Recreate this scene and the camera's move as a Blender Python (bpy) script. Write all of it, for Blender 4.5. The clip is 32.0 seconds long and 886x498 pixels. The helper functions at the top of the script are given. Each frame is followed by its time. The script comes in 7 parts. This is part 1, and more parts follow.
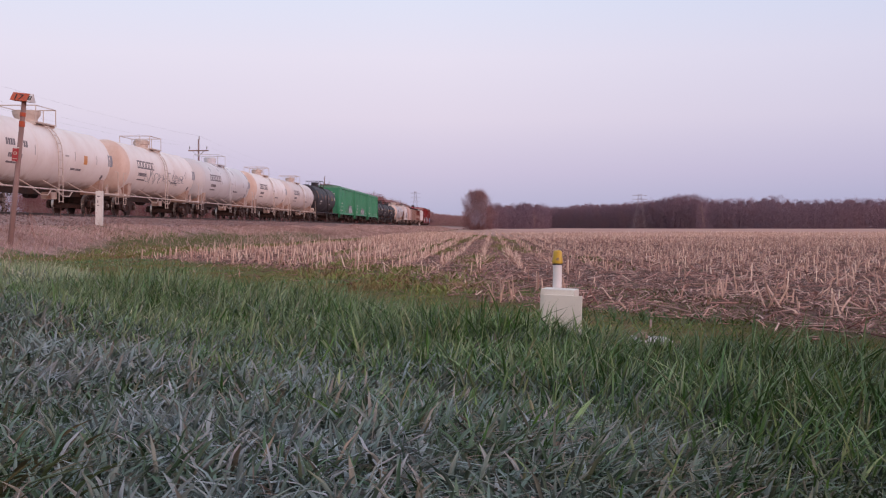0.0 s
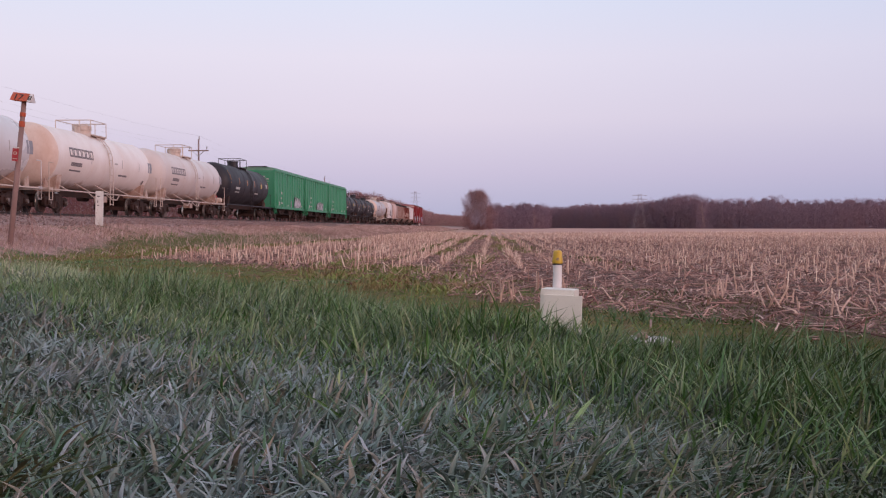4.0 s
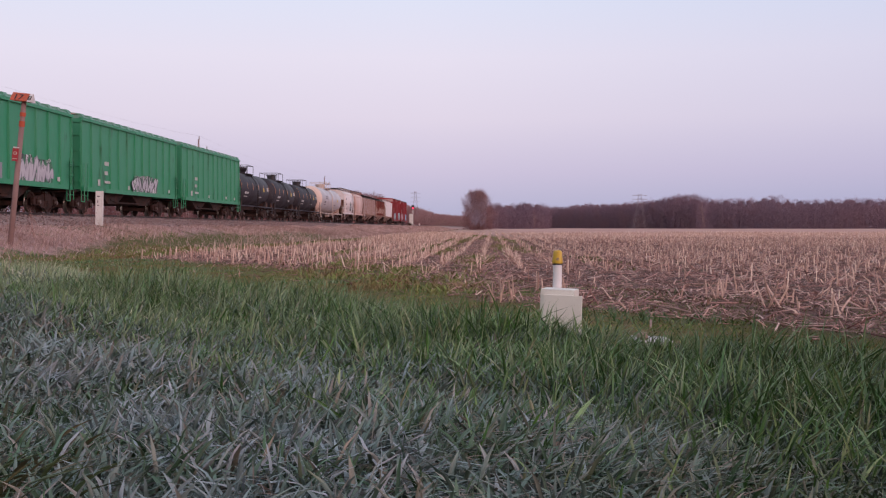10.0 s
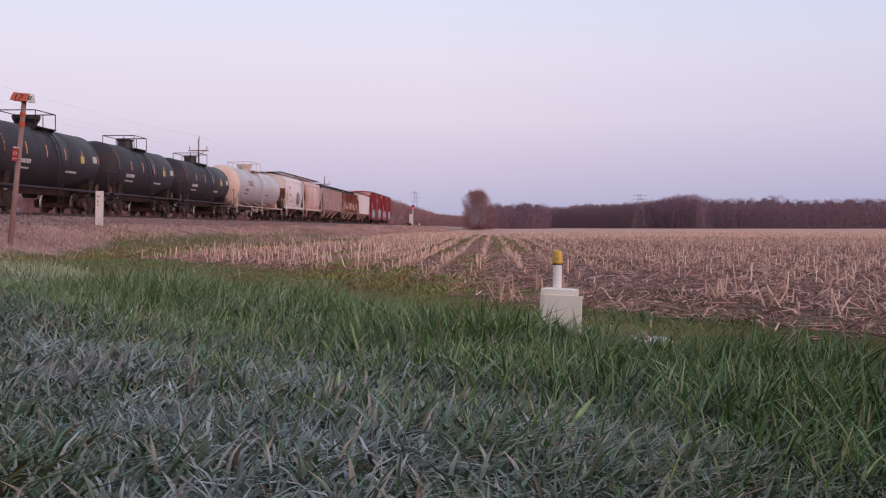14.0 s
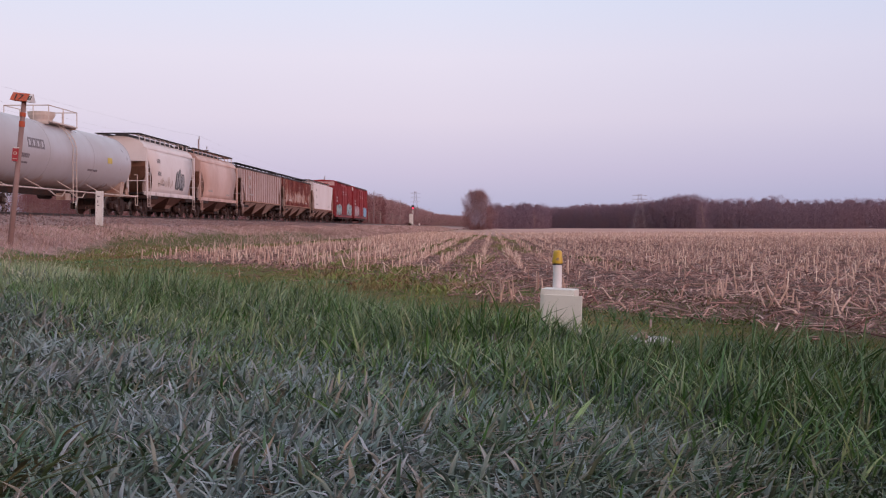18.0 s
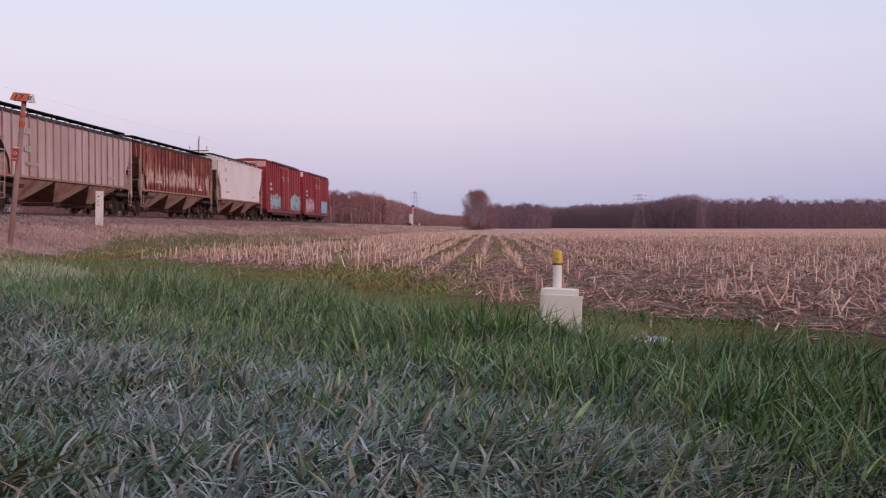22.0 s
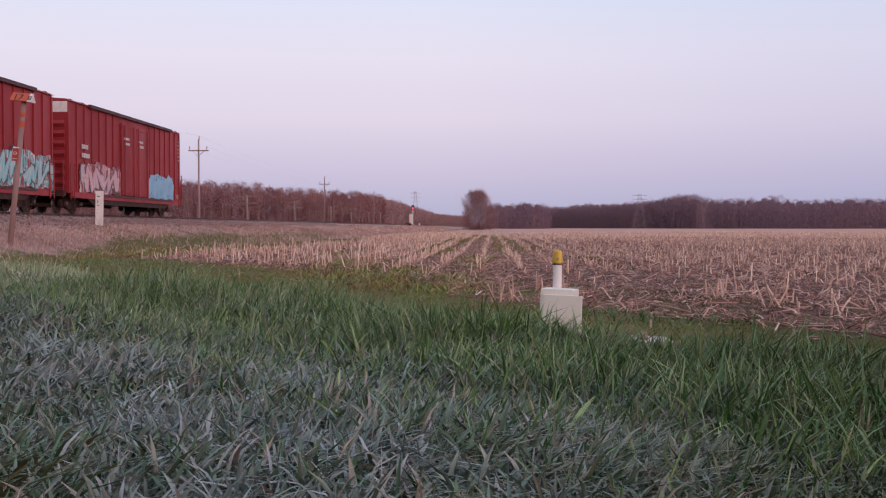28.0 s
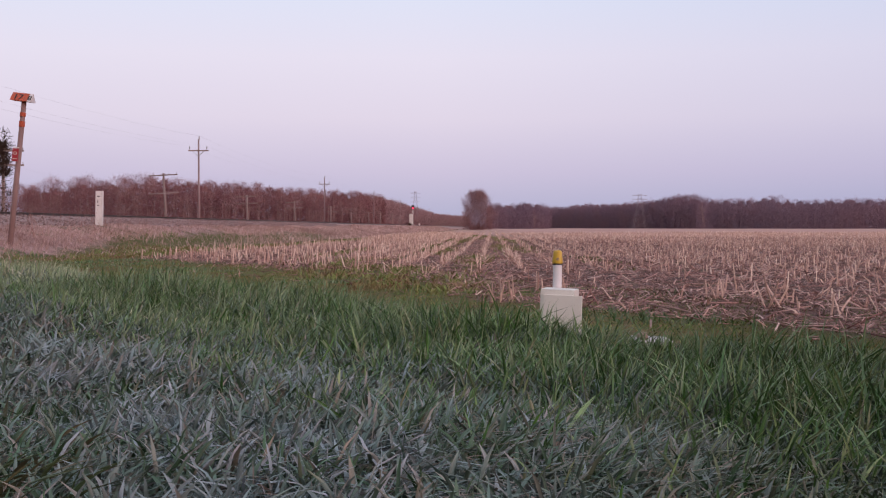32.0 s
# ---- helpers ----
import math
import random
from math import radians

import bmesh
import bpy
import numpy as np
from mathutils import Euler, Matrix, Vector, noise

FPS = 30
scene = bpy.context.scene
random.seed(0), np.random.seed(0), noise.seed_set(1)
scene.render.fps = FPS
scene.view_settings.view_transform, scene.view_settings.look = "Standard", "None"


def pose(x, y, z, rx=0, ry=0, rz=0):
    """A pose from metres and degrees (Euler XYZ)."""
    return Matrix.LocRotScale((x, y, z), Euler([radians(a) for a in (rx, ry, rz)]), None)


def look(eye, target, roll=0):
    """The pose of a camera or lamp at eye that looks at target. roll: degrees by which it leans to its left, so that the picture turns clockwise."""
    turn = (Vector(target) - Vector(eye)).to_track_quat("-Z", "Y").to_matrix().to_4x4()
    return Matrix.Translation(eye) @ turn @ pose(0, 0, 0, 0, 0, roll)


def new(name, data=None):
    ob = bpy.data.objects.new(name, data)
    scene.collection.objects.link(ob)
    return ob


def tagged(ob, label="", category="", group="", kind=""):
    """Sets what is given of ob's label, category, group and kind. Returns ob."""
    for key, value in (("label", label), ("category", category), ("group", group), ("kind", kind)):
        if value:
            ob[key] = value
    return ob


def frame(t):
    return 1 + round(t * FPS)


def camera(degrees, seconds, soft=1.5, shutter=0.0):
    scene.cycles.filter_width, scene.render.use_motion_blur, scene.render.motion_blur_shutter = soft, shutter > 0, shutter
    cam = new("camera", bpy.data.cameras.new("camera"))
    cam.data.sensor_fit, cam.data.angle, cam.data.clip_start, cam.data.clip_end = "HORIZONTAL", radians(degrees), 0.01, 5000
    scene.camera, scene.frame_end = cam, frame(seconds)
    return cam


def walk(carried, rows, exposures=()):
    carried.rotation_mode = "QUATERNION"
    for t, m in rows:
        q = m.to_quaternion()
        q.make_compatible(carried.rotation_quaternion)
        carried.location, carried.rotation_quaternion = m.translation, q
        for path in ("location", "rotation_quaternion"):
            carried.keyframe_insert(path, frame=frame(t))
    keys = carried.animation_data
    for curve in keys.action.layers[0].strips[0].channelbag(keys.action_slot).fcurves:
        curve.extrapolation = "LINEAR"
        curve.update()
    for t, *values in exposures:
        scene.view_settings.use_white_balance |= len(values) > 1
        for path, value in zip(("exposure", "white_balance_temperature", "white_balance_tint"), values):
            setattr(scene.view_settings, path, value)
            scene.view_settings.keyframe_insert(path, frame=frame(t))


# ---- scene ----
FIELD_DROP = 0.8          # the lens above the field
F_LEN = 1900.0            # lens constant for bearings
cam = camera(44.85, 32.0, soft=1.18)
CAM = pose(0.0, 0.0, FIELD_DROP, 88.85, 0.0, 2.35)
walk(cam, [(0.0, CAM), (32.0, CAM)], exposures=[(0.0, 0.0), (32.0, 0.0)])

# ---- world and sun: clear twilight sky, the glow of the low sun behind the viewer ----
world = bpy.data.worlds.new("world")
scene.world = world
world.use_nodes = True
wn, wl = world.node_tree.nodes, world.node_tree.links
wn.clear()
w_co = wn.new("ShaderNodeTexCoord")
w_sep = wn.new("ShaderNodeSeparateXYZ")
wl.new(w_co.outputs["Generated"], w_sep.inputs[0])
w_ramp = wn.new("ShaderNodeValToRGB")
w_stops = [(0.0, (0.46, 0.45, 0.63)), (0.018, (0.495, 0.475, 0.65)), (0.05, (0.615, 0.55, 0.715)), (0.10, (0.755, 0.68, 0.81)),
           (0.155, (0.80, 0.75, 0.88)), (0.21, (0.74, 0.77, 0.93)), (0.5, (0.68, 0.71, 0.84)), (1.0, (0.60, 0.62, 0.72))]
els = w_ramp.color_ramp.elements
while len(els) < len(w_stops):
    els.new(0.5)
for el, (p_, c_) in zip(els, w_stops):
    el.position, el.color = p_, (*c_, 1)
wl.new(w_sep.outputs["Z"], w_ramp.inputs[0])
# the sun's side of the sky is warmer and brighter low down
w_back = wn.new("ShaderNodeMapRange")
w_back.inputs[1].default_value, w_back.inputs[2].default_value = 0.1, -1.0
wl.new(w_sep.outputs["Y"], w_back.inputs[0])
w_low = wn.new("ShaderNodeMapRange")
w_low.inputs[1].default_value, w_low.inputs[2].default_value = 0.55, 0.0
wl.new(w_sep.outputs["Z"], w_low.inputs[0])
w_mul = wn.new("ShaderNodeMath")
w_mul.operation = "MULTIPLY"
wl.new(w_back.outputs[0], w_mul.inputs[0])
wl.new(w_low.outputs[0], w_mul.inputs[1])
w_mix = wn.new("ShaderNodeMix")
w_mix.data_type = "RGBA"
wl.new(w_mul.outputs[0], w_mix.inputs["Factor"])
w_side = wn.new("ShaderNodeMapRange")
w_side.inputs[1].default_value, w_side.inputs[2].default_value = -0.05, 0.4
wl.new(w_sep.outputs["X"], w_side.inputs[0])
w_cool = wn.new("ShaderNodeMix")
w_cool.data_type, w_cool.blend_type = "RGBA", "MULTIPLY"
w_cool.inputs["B"].default_value = (0.86, 0.89, 0.94, 1)
wl.new(w_side.outputs[0], w_cool.inputs["Factor"])
wl.new(w_ramp.outputs[0], w_cool.inputs["A"])
wl.new(w_cool.outputs["Result"], w_mix.inputs["A"])
w_mix.inputs["B"].default_value = (1.35, 0.88, 0.70, 1)
w_bg = wn.new("ShaderNodeBackground")
w_bg.inputs["Strength"].default_value = 1.0
wl.new(w_mix.outputs["Result"], w_bg.inputs["Color"])
w_out = wn.new("ShaderNodeOutputWorld")
wl.new(w_bg.outputs[0], w_out.inputs["Surface"])

sun = new("sun", bpy.data.lights.new("sun", "SUN"))
sun.data.energy, sun.data.angle, sun.data.color = 1.28, radians(30), (1.0, 0.605, 0.55)
sun.matrix_world = look((38, -24, 10), (0, 0, 0))


# ---- materials ----
def nodes_of(name):
    m = bpy.data.materials.new(name)
    m.use_nodes = True
    nt = m.node_tree
    return m, nt.nodes, nt.links, nt.nodes["Principled BSDF"]


def noise_node(n, l, vec, scale, detail=4.0, stretch=None, rough=0.55):
    if stretch:
        mp = n.new("ShaderNodeMapping")
        mp.inputs["Scale"].default_value = stretch
        l.new(vec, mp.inputs["Vector"])
        vec = mp.outputs[0]
    t = n.new("ShaderNodeTexNoise")
    t.inputs["Scale"].default_value, t.inputs["Detail"].default_value = scale, detail
    t.inputs["Roughness"].default_value = rough
    l.new(vec, t.inputs["Vector"])
    return t.outputs["Fac"]


def step_node(n, l, val, lo, hi, to0=0.0, to1=1.0):
    r = n.new("ShaderNodeMapRange")
    r.interpolation_type = "SMOOTHSTEP"
    for i, v in ((1, lo), (2, hi), (3, to0), (4, to1)):
        r.inputs[i].default_value = v
    l.new(val, r.inputs[0])
    return r.outputs[0]


def mix_node(n, l, fac, a, b, blend="MIX"):
    m = n.new("ShaderNodeMix")
    m.data_type, m.blend_type = "RGBA", blend
    for key, v in (("Factor", fac), ("A", a), ("B", b)):
        if isinstance(v, (int, float)):
            m.inputs[key].default_value = v
        elif isinstance(v, tuple):
            m.inputs[key].default_value = (*v, 1)
        else:
            l.new(v, m.inputs[key])
    return m.outputs["Result"]


def math_node(n, l, op, a, b=0.0):
    m = n.new("ShaderNodeMath")
    m.operation = op
    for i, v in ((0, a), (1, b)):
        if isinstance(v, (int, float)):
            m.inputs[i].default_value = v
        else:
            l.new(v, m.inputs[i])
    return m.outputs[0]


def surface(name, base, dirt, amount=0.5, scale=1.5, rough=0.55, metal=0.0, streak=0.0, second=None, second_at=0.62, bump=0.15, vary=0.0, grime=None):
    """Weathered paint, wood, metal: a base colour, dirt in patches (or in streaks that run down), a rarer second stain."""
    m, n, l, b = nodes_of(name)
    co = n.new("ShaderNodeTexCoord").outputs["Object"]
    big = noise_node(n, l, co, scale, 5.0, (1, 1, 1 - 0.85 * streak) if streak else None)
    fine = noise_node(n, l, co, scale * 9, 3.0, (1, 1, 1 - 0.9 * streak) if streak else None)
    mask = math_node(n, l, "MULTIPLY", step_node(n, l, big, 0.38, 0.72), amount)
    col = mix_node(n, l, mask, base, dirt)
    col = mix_node(n, l, step_node(n, l, fine, 0.45, 0.75, 0.0, amount * 0.55), col, dirt)
    if second:
        other = noise_node(n, l, co, scale * 2.3, 5.0, (1, 1, 1 - 0.8 * streak) if streak else None)
        col = mix_node(n, l, step_node(n, l, other, second_at, second_at + 0.1, 0.0, 0.9), col, second)
    if grime:
        top, bottom, g_col_ = grime
        sep = n.new("ShaderNodeSeparateXYZ")
        l.new(co, sep.inputs[0])
        drip = noise_node(n, l, co, 1.0, 4.0, (2.2, 2.2, 0.4))
        reach = math_node(n, l, "ADD", step_node(n, l, sep.outputs[2], top, bottom), math_node(n, l, "MULTIPLY", math_node(n, l, "SUBTRACT", drip, 0.5), 1.6))
        col = mix_node(n, l, step_node(n, l, reach, 0.35, 1.0, 0.0, 0.75), col, g_col_)
    if vary:
        info = n.new("ShaderNodeObjectInfo")
        hs = n.new("ShaderNodeHueSaturation")
        l.new(step_node(n, l, info.outputs["Random"], 0, 1, 1 - vary, 1 + vary), hs.inputs["Value"])
        l.new(col, hs.inputs["Color"])
        col = hs.outputs[0]
    l.new(col, b.inputs["Base Color"])
    l.new(step_node(n, l, big, 0.3, 0.8, max(0.05, rough - 0.12), min(1.0, rough + 0.15)), b.inputs["Roughness"])
    b.inputs["Metallic"].default_value = metal
    bp = n.new("ShaderNodeBump")
    bp.inputs["Strength"].default_value, bp.inputs["Distance"].default_value = bump, 0.02
    l.new(fine, bp.inputs["Height"])
    l.new(bp.outputs[0], b.inputs["Normal"])
    return m


def blades(name, stops, rough=0.6, patch=None, patch_scale=1.0, spec=0.3, side=None, darker=None):
    """Plant stuff: each island takes a colour of its own from the ramp; wide patches lean to another colour."""
    m, n, l, b = nodes_of(name)
    geo = n.new("ShaderNodeNewGeometry")
    ramp = n.new("ShaderNodeValToRGB")
    e = ramp.color_ramp.elements
    while len(e) < len(stops):
        e.new(0.5)
    for i, c in enumerate(stops):
        e[i].position, e[i].color = i / (len(stops) - 1), (*c, 1)
    l.new(geo.outputs["Random Per Island"], ramp.inputs[0])
    col = ramp.outputs[0]
    if patch:
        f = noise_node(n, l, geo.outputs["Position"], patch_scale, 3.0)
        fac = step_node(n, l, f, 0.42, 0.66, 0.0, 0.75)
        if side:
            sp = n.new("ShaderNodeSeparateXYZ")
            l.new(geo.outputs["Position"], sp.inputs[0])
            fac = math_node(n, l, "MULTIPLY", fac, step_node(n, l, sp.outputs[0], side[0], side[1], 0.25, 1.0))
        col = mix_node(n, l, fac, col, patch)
    # blends towards a darker colour as x rises, with a ragged edge
    if darker:
        sf = n.new("ShaderNodeSeparateXYZ")
        l.new(geo.outputs["Position"], sf.inputs[0])
        f2 = noise_node(n, l, geo.outputs["Position"], 2.3, 3.0)
        ff = math_node(n, l, "ADD", sf.outputs[0], math_node(n, l, "MULTIPLY", math_node(n, l, "SUBTRACT", f2, 0.5), 1.6))
        col = mix_node(n, l, step_node(n, l, ff, darker[0], darker[1], 0.0, 0.62), col, darker[2])
    fine = noise_node(n, l, geo.outputs["Position"], 35.0, 2.0)
    col = mix_node(n, l, 1.0, col, mix_node(n, l, step_node(n, l, fine, 0.3, 0.7), (0.75, 0.75, 0.75), (1, 1, 1)), "MULTIPLY")
    l.new(col, b.inputs["Base Color"])
    b.inputs["Roughness"].default_value = rough
    b.inputs["Specular IOR Level"].default_value = spec
    return m


def letters(name, cols, ground_col, scale=3.0):
    """Sprayed paint: soft-edged shapes in a few colours with dark outlines."""
    m, n, l, b = nodes_of(name)
    co = n.new("ShaderNodeTexCoord").outputs["Object"]
    mp = n.new("ShaderNodeMapping")
    mp.inputs["Scale"].default_value = (0.0, 1.0, 0.8)
    l.new(co, mp.inputs["Vector"])
    t = n.new("ShaderNodeTexNoise")
    t.inputs["Scale"].default_value, t.inputs["Detail"].default_value, t.inputs["Distortion"].default_value = scale, 0.3, 1.1
    l.new(mp.outputs[0], t.inputs["Vector"])
    ramp = n.new("ShaderNodeValToRGB")
    ramp.color_ramp.interpolation = "CONSTANT"
    e = ramp.color_ramp.elements
    stops = []
    for i, c in enumerate(cols):
        a = 0.26 + 0.48 * i / len(cols)
        stops += [(a, c), (a + 0.48 / len(cols) * 0.86, (0.03, 0.035, 0.045))]
    while len(e) < len(stops):
        e.new(0.5)
    for i, (a, c) in enumerate(stops):
        e[i].position, e[i].color = a, (*c, 1)
    l.new(t.outputs["Fac"], ramp.inputs[0])
    col = ramp.outputs[0]
    worn = noise_node(n, l, co, 5.0, 4.0, (1, 1, 0.3))
    col = mix_node(n, l, step_node(n, l, worn, 0.45, 0.58), col, ground_col)
    l.new(col, b.inputs["Base Color"])
    b.inputs["Roughness"].default_value = 0.6
    return m


M = {
    "tank_white": surface("dirty white tank paint", (0.86, 0.79, 0.77), (0.70, 0.59, 0.55), 0.45, 0.55, 0.40, streak=0.3, second=(0.36, 0.17, 0.09), second_at=0.71, grime=(1.8, 1.05, (0.38, 0.22, 0.15))),
    "tank_grey": surface("grey-white tank paint", (0.66, 0.645, 0.68), (0.55, 0.49, 0.48), 0.35, 0.4, 0.33, streak=0.2, grime=(1.9, 1.1, (0.33, 0.25, 0.22))),
    "tank_pink": surface("stained pinkish-grey tank paint", (0.68, 0.62, 0.62), (0.58, 0.47, 0.43), 0.5, 0.5, 0.40, streak=0.3, second=(0.36, 0.18, 0.10), second_at=0.72, grime=(1.9, 1.05, (0.42, 0.24, 0.16))),
    "tank_silver": surface("silver-grey tank paint", (0.46, 0.445, 0.485), (0.42, 0.375, 0.375), 0.4, 0.4, 0.36, streak=0.2, grime=(1.9, 1.1, (0.36, 0.22, 0.17))),
    "tank_black": surface("black tank paint", (0.012, 0.011, 0.019), (0.042, 0.030, 0.038), 0.55, 0.7, 0.60, streak=0.6, second=(0.10, 0.075, 0.08), second_at=0.72),
    "green": surface("green car paint", (0.008, 0.245, 0.10), (0.075, 0.29, 0.18), 0.75, 0.5, 0.5, streak=0.85, second=(0.015, 0.11, 0.045), second_at=0.60),
    "green_roof": surface("faded green roof", (0.10, 0.28, 0.20), (0.28, 0.36, 0.32), 0.6, 0.8, 0.6),
    "red": surface("oxide red boxcar paint", (0.29, 0.017, 0.024), (0.19, 0.018, 0.024), 0.6, 0.5, 0.6, streak=0.7, second=(0.29, 0.07, 0.065), second_at=0.68),
    "red_dark": surface("dark red roof", (0.05, 0.012, 0.014), (0.09, 0.03, 0.03), 0.6, 1.0, 0.6),
    "hop_white": surface("off-white hopper paint", (0.77, 0.70, 0.70), (0.64, 0.55, 0.53), 0.45, 0.4, 0.5, streak=0.4, second=(0.36, 0.20, 0.13), second_at=0.70, grime=(1.7, 0.7, (0.22, 0.12, 0.09))),
    "hop_cream": surface("cream hopper paint", (0.66, 0.46, 0.41), (0.48, 0.29, 0.24), 0.6, 0.5, 0.5, streak=0.6, second=(0.35, 0.16, 0.09), second_at=0.68, grime=(1.7, 0.7, (0.22, 0.12, 0.09))),
    "hop_grey": surface("grey-beige hopper paint", (0.52, 0.41, 0.41), (0.36, 0.24, 0.22), 0.7, 0.6, 0.55, streak=0.8, second=(0.20, 0.08, 0.05), second_at=0.66, grime=(1.7, 0.7, (0.22, 0.12, 0.09))),
    "hop_end": surface("rust-brown end sheet", (0.38, 0.21, 0.15), (0.22, 0.10, 0.065), 0.6, 1.2, 0.7, streak=0.5, second=(0.42, 0.28, 0.22), second_at=0.62),
    "hop_out": surface("rust-stained outlet paint", (0.42, 0.29, 0.245), (0.20, 0.09, 0.06), 0.85, 1.4, 0.6, streak=0.5, second=(0.50, 0.40, 0.36), second_at=0.62),
    "rust": surface("rusty steel", (0.13, 0.055, 0.035), (0.06, 0.03, 0.025), 0.7, 3.0, 0.75, 0.2),
    "under": surface("grimy underframe steel", (0.014, 0.008, 0.007), (0.085, 0.032, 0.022), 0.7, 2.5, 0.95, 0.0),
    "bogie": surface("rust-brown cast bogie steel", (0.046, 0.017, 0.013), (0.013, 0.008, 0.007), 0.8, 3.2, 0.9, second=(0.17, 0.068, 0.045), second_at=0.63),
    "tank_head": surface("rust-stained tan tank end paint", (0.72, 0.56, 0.49), (0.56, 0.37, 0.29), 0.6, 1.1, 0.5, streak=0.4, second=(0.34, 0.16, 0.09), second_at=0.68),
    "red_valve": surface("bright red valve paint", (0.55, 0.03, 0.05), (0.35, 0.03, 0.04), 0.5, 8.0, 0.5),
    "ink_teal": surface("dark teal spray paint", (0.03, 0.075, 0.085), (0.10, 0.05, 0.06), 0.5, 1.6, 0.6, second=(0.20, 0.03, 0.035), second_at=0.62),
    "ink_black": surface("black spray paint lines", (0.028, 0.030, 0.036), (0.12, 0.11, 0.11), 0.5, 2.0, 0.6),
    "fill_cyan": surface("cyan spray fill", (0.17, 0.44, 0.50), (0.50, 0.58, 0.57), 0.8, 1.1, 0.6, second=(0.27, 0.06, 0.06), second_at=0.66),
    "fill_pink": surface("pink spray fill", (0.60, 0.32, 0.36), (0.48, 0.34, 0.42), 0.7, 1.1, 0.6, second=(0.27, 0.04, 0.05), second_at=0.66),
    "fill_blue": surface("light blue spray fill", (0.25, 0.47, 0.66), (0.18, 0.36, 0.56), 0.6, 1.3, 0.6),
    "fill_silver": surface("silver-white spray fill", (0.52, 0.50, 0.54), (0.36, 0.33, 0.40), 0.7, 1.6, 0.5, second=(0.06, 0.20, 0.10), second_at=0.66),
    # rust brown, darkened to hold the shade on the outlet slopes
    "outlet_shade": surface("shaded brown hopper outlet steel", (0.13, 0.056, 0.038), (0.06, 0.028, 0.022), 0.6, 2.0, 0.8),
    "wheel": surface("wheel steel", (0.050, 0.020, 0.015), (0.018, 0.010, 0.009), 0.6, 4.0, 0.8, 0.0),
    "tread": surface("polished steel", (0.50, 0.47, 0.45), (0.22, 0.19, 0.18), 0.6, 5.0, 0.34, 1.0),
    "cap_steel": surface("worn bearing steel", (0.22, 0.17, 0.15), (0.08, 0.05, 0.045), 0.6, 6.0, 0.5, 0.6),
    "panel_pink": surface("faded pink end panel", (0.58, 0.36, 0.35), (0.42, 0.20, 0.20), 0.5, 3.0, 0.6),
    "panel_grey": surface("grey data panel", (0.24, 0.24, 0.28), (0.36, 0.34, 0.37), 0.5, 4.0, 0.6),
    "saddle_paint": surface("rust-stained saddle paint", (0.52, 0.39, 0.33), (0.26, 0.10, 0.06), 0.7, 2.2, 0.6, streak=0.4),
    "mark_faint": surface("faded stencil paint", (0.42, 0.37, 0.37), (0.55, 0.49, 0.47), 0.5, 3.0, 0.6),
    "pipe_white": surface("off-white rail pipe", (0.62, 0.52, 0.47), (0.40, 0.26, 0.20), 0.5, 2.0, 0.5),
    "mark_white": surface("white stencil paint", (0.55, 0.55, 0.54), (0.36, 0.34, 0.33), 0.5, 3.0, 0.6),
    "mark_dark": surface("dark stencil paint", (0.14, 0.12, 0.14), (0.32, 0.28, 0.28), 0.5, 3.0, 0.6),
    "mark_orange": surface("orange reflective tape", (0.60, 0.24, 0.05), (0.5, 0.3, 0.15), 0.4, 4.0, 0.4),
    "mark_yellow": surface("yellow placard", (0.62, 0.47, 0.06), (0.4, 0.32, 0.1), 0.4, 4.0, 0.5),
    "walk_dark": surface("dark steel grating", (0.022, 0.018, 0.020), (0.05, 0.036, 0.034), 0.5, 3.0, 0.95, 0.0),
    "rail": surface("rail steel", (0.06, 0.042, 0.038), (0.10, 0.06, 0.05), 0.5, 3.0, 0.6, 0.5),
    "tie": surface("creosoted timber", (0.07, 0.055, 0.05), (0.14, 0.12, 0.11), 0.6, 4.0, 0.9, vary=0.25),
    "pole_wood": surface("weathered pole wood", (0.31, 0.22, 0.225), (0.18, 0.12, 0.125), 0.6, 1.5, 0.85, streak=0.9, vary=0.15),
    "pole_dark": surface("old grey-brown pole wood", (0.30, 0.22, 0.205), (0.17, 0.115, 0.105), 0.6, 1.5, 0.85, streak=0.9, vary=0.15),
    "sign_wood": surface("weathered sign post timber", (0.31, 0.20, 0.19), (0.19, 0.115, 0.11), 0.6, 3.0, 0.85, streak=0.9),
    "post_white": surface("flaking white painted timber", (0.74, 0.71, 0.70), (0.50, 0.45, 0.43), 0.55, 5.0, 0.65, streak=0.6),
    "orange": surface("weathered orange sign paint", (0.50, 0.085, 0.035), (0.36, 0.09, 0.05), 0.6, 6.0, 0.55),
    "sign_red": surface("red sign paint", (0.42, 0.03, 0.045), (0.3, 0.05, 0.05), 0.5, 8.0, 0.5),
    "sign_white": surface("white sign paint", (0.72, 0.69, 0.70), (0.5, 0.46, 0.45), 0.4, 8.0, 0.5),
    "ink": surface("black sign ink", (0.03, 0.025, 0.03), (0.06, 0.05, 0.05), 0.4, 8.0, 0.6),
    "box_white": surface("pale grey plastic", (0.76, 0.74, 0.69), (0.64, 0.61, 0.56), 0.3, 9.0, 0.5, bump=0.05),
    "pvc": surface("white pipe plastic", (0.72, 0.70, 0.72), (0.58, 0.54, 0.53), 0.3, 14.0, 0.4, bump=0.03),
    "cap": surface("yellow plastic cap", (0.60, 0.38, 0.035), (0.48, 0.30, 0.05), 0.3, 14.0, 0.42, bump=0.03),
    "steel": surface("galvanised steel", (0.42, 0.41, 0.43), (0.30, 0.28, 0.29), 0.5, 4.0, 0.5, 0.6),
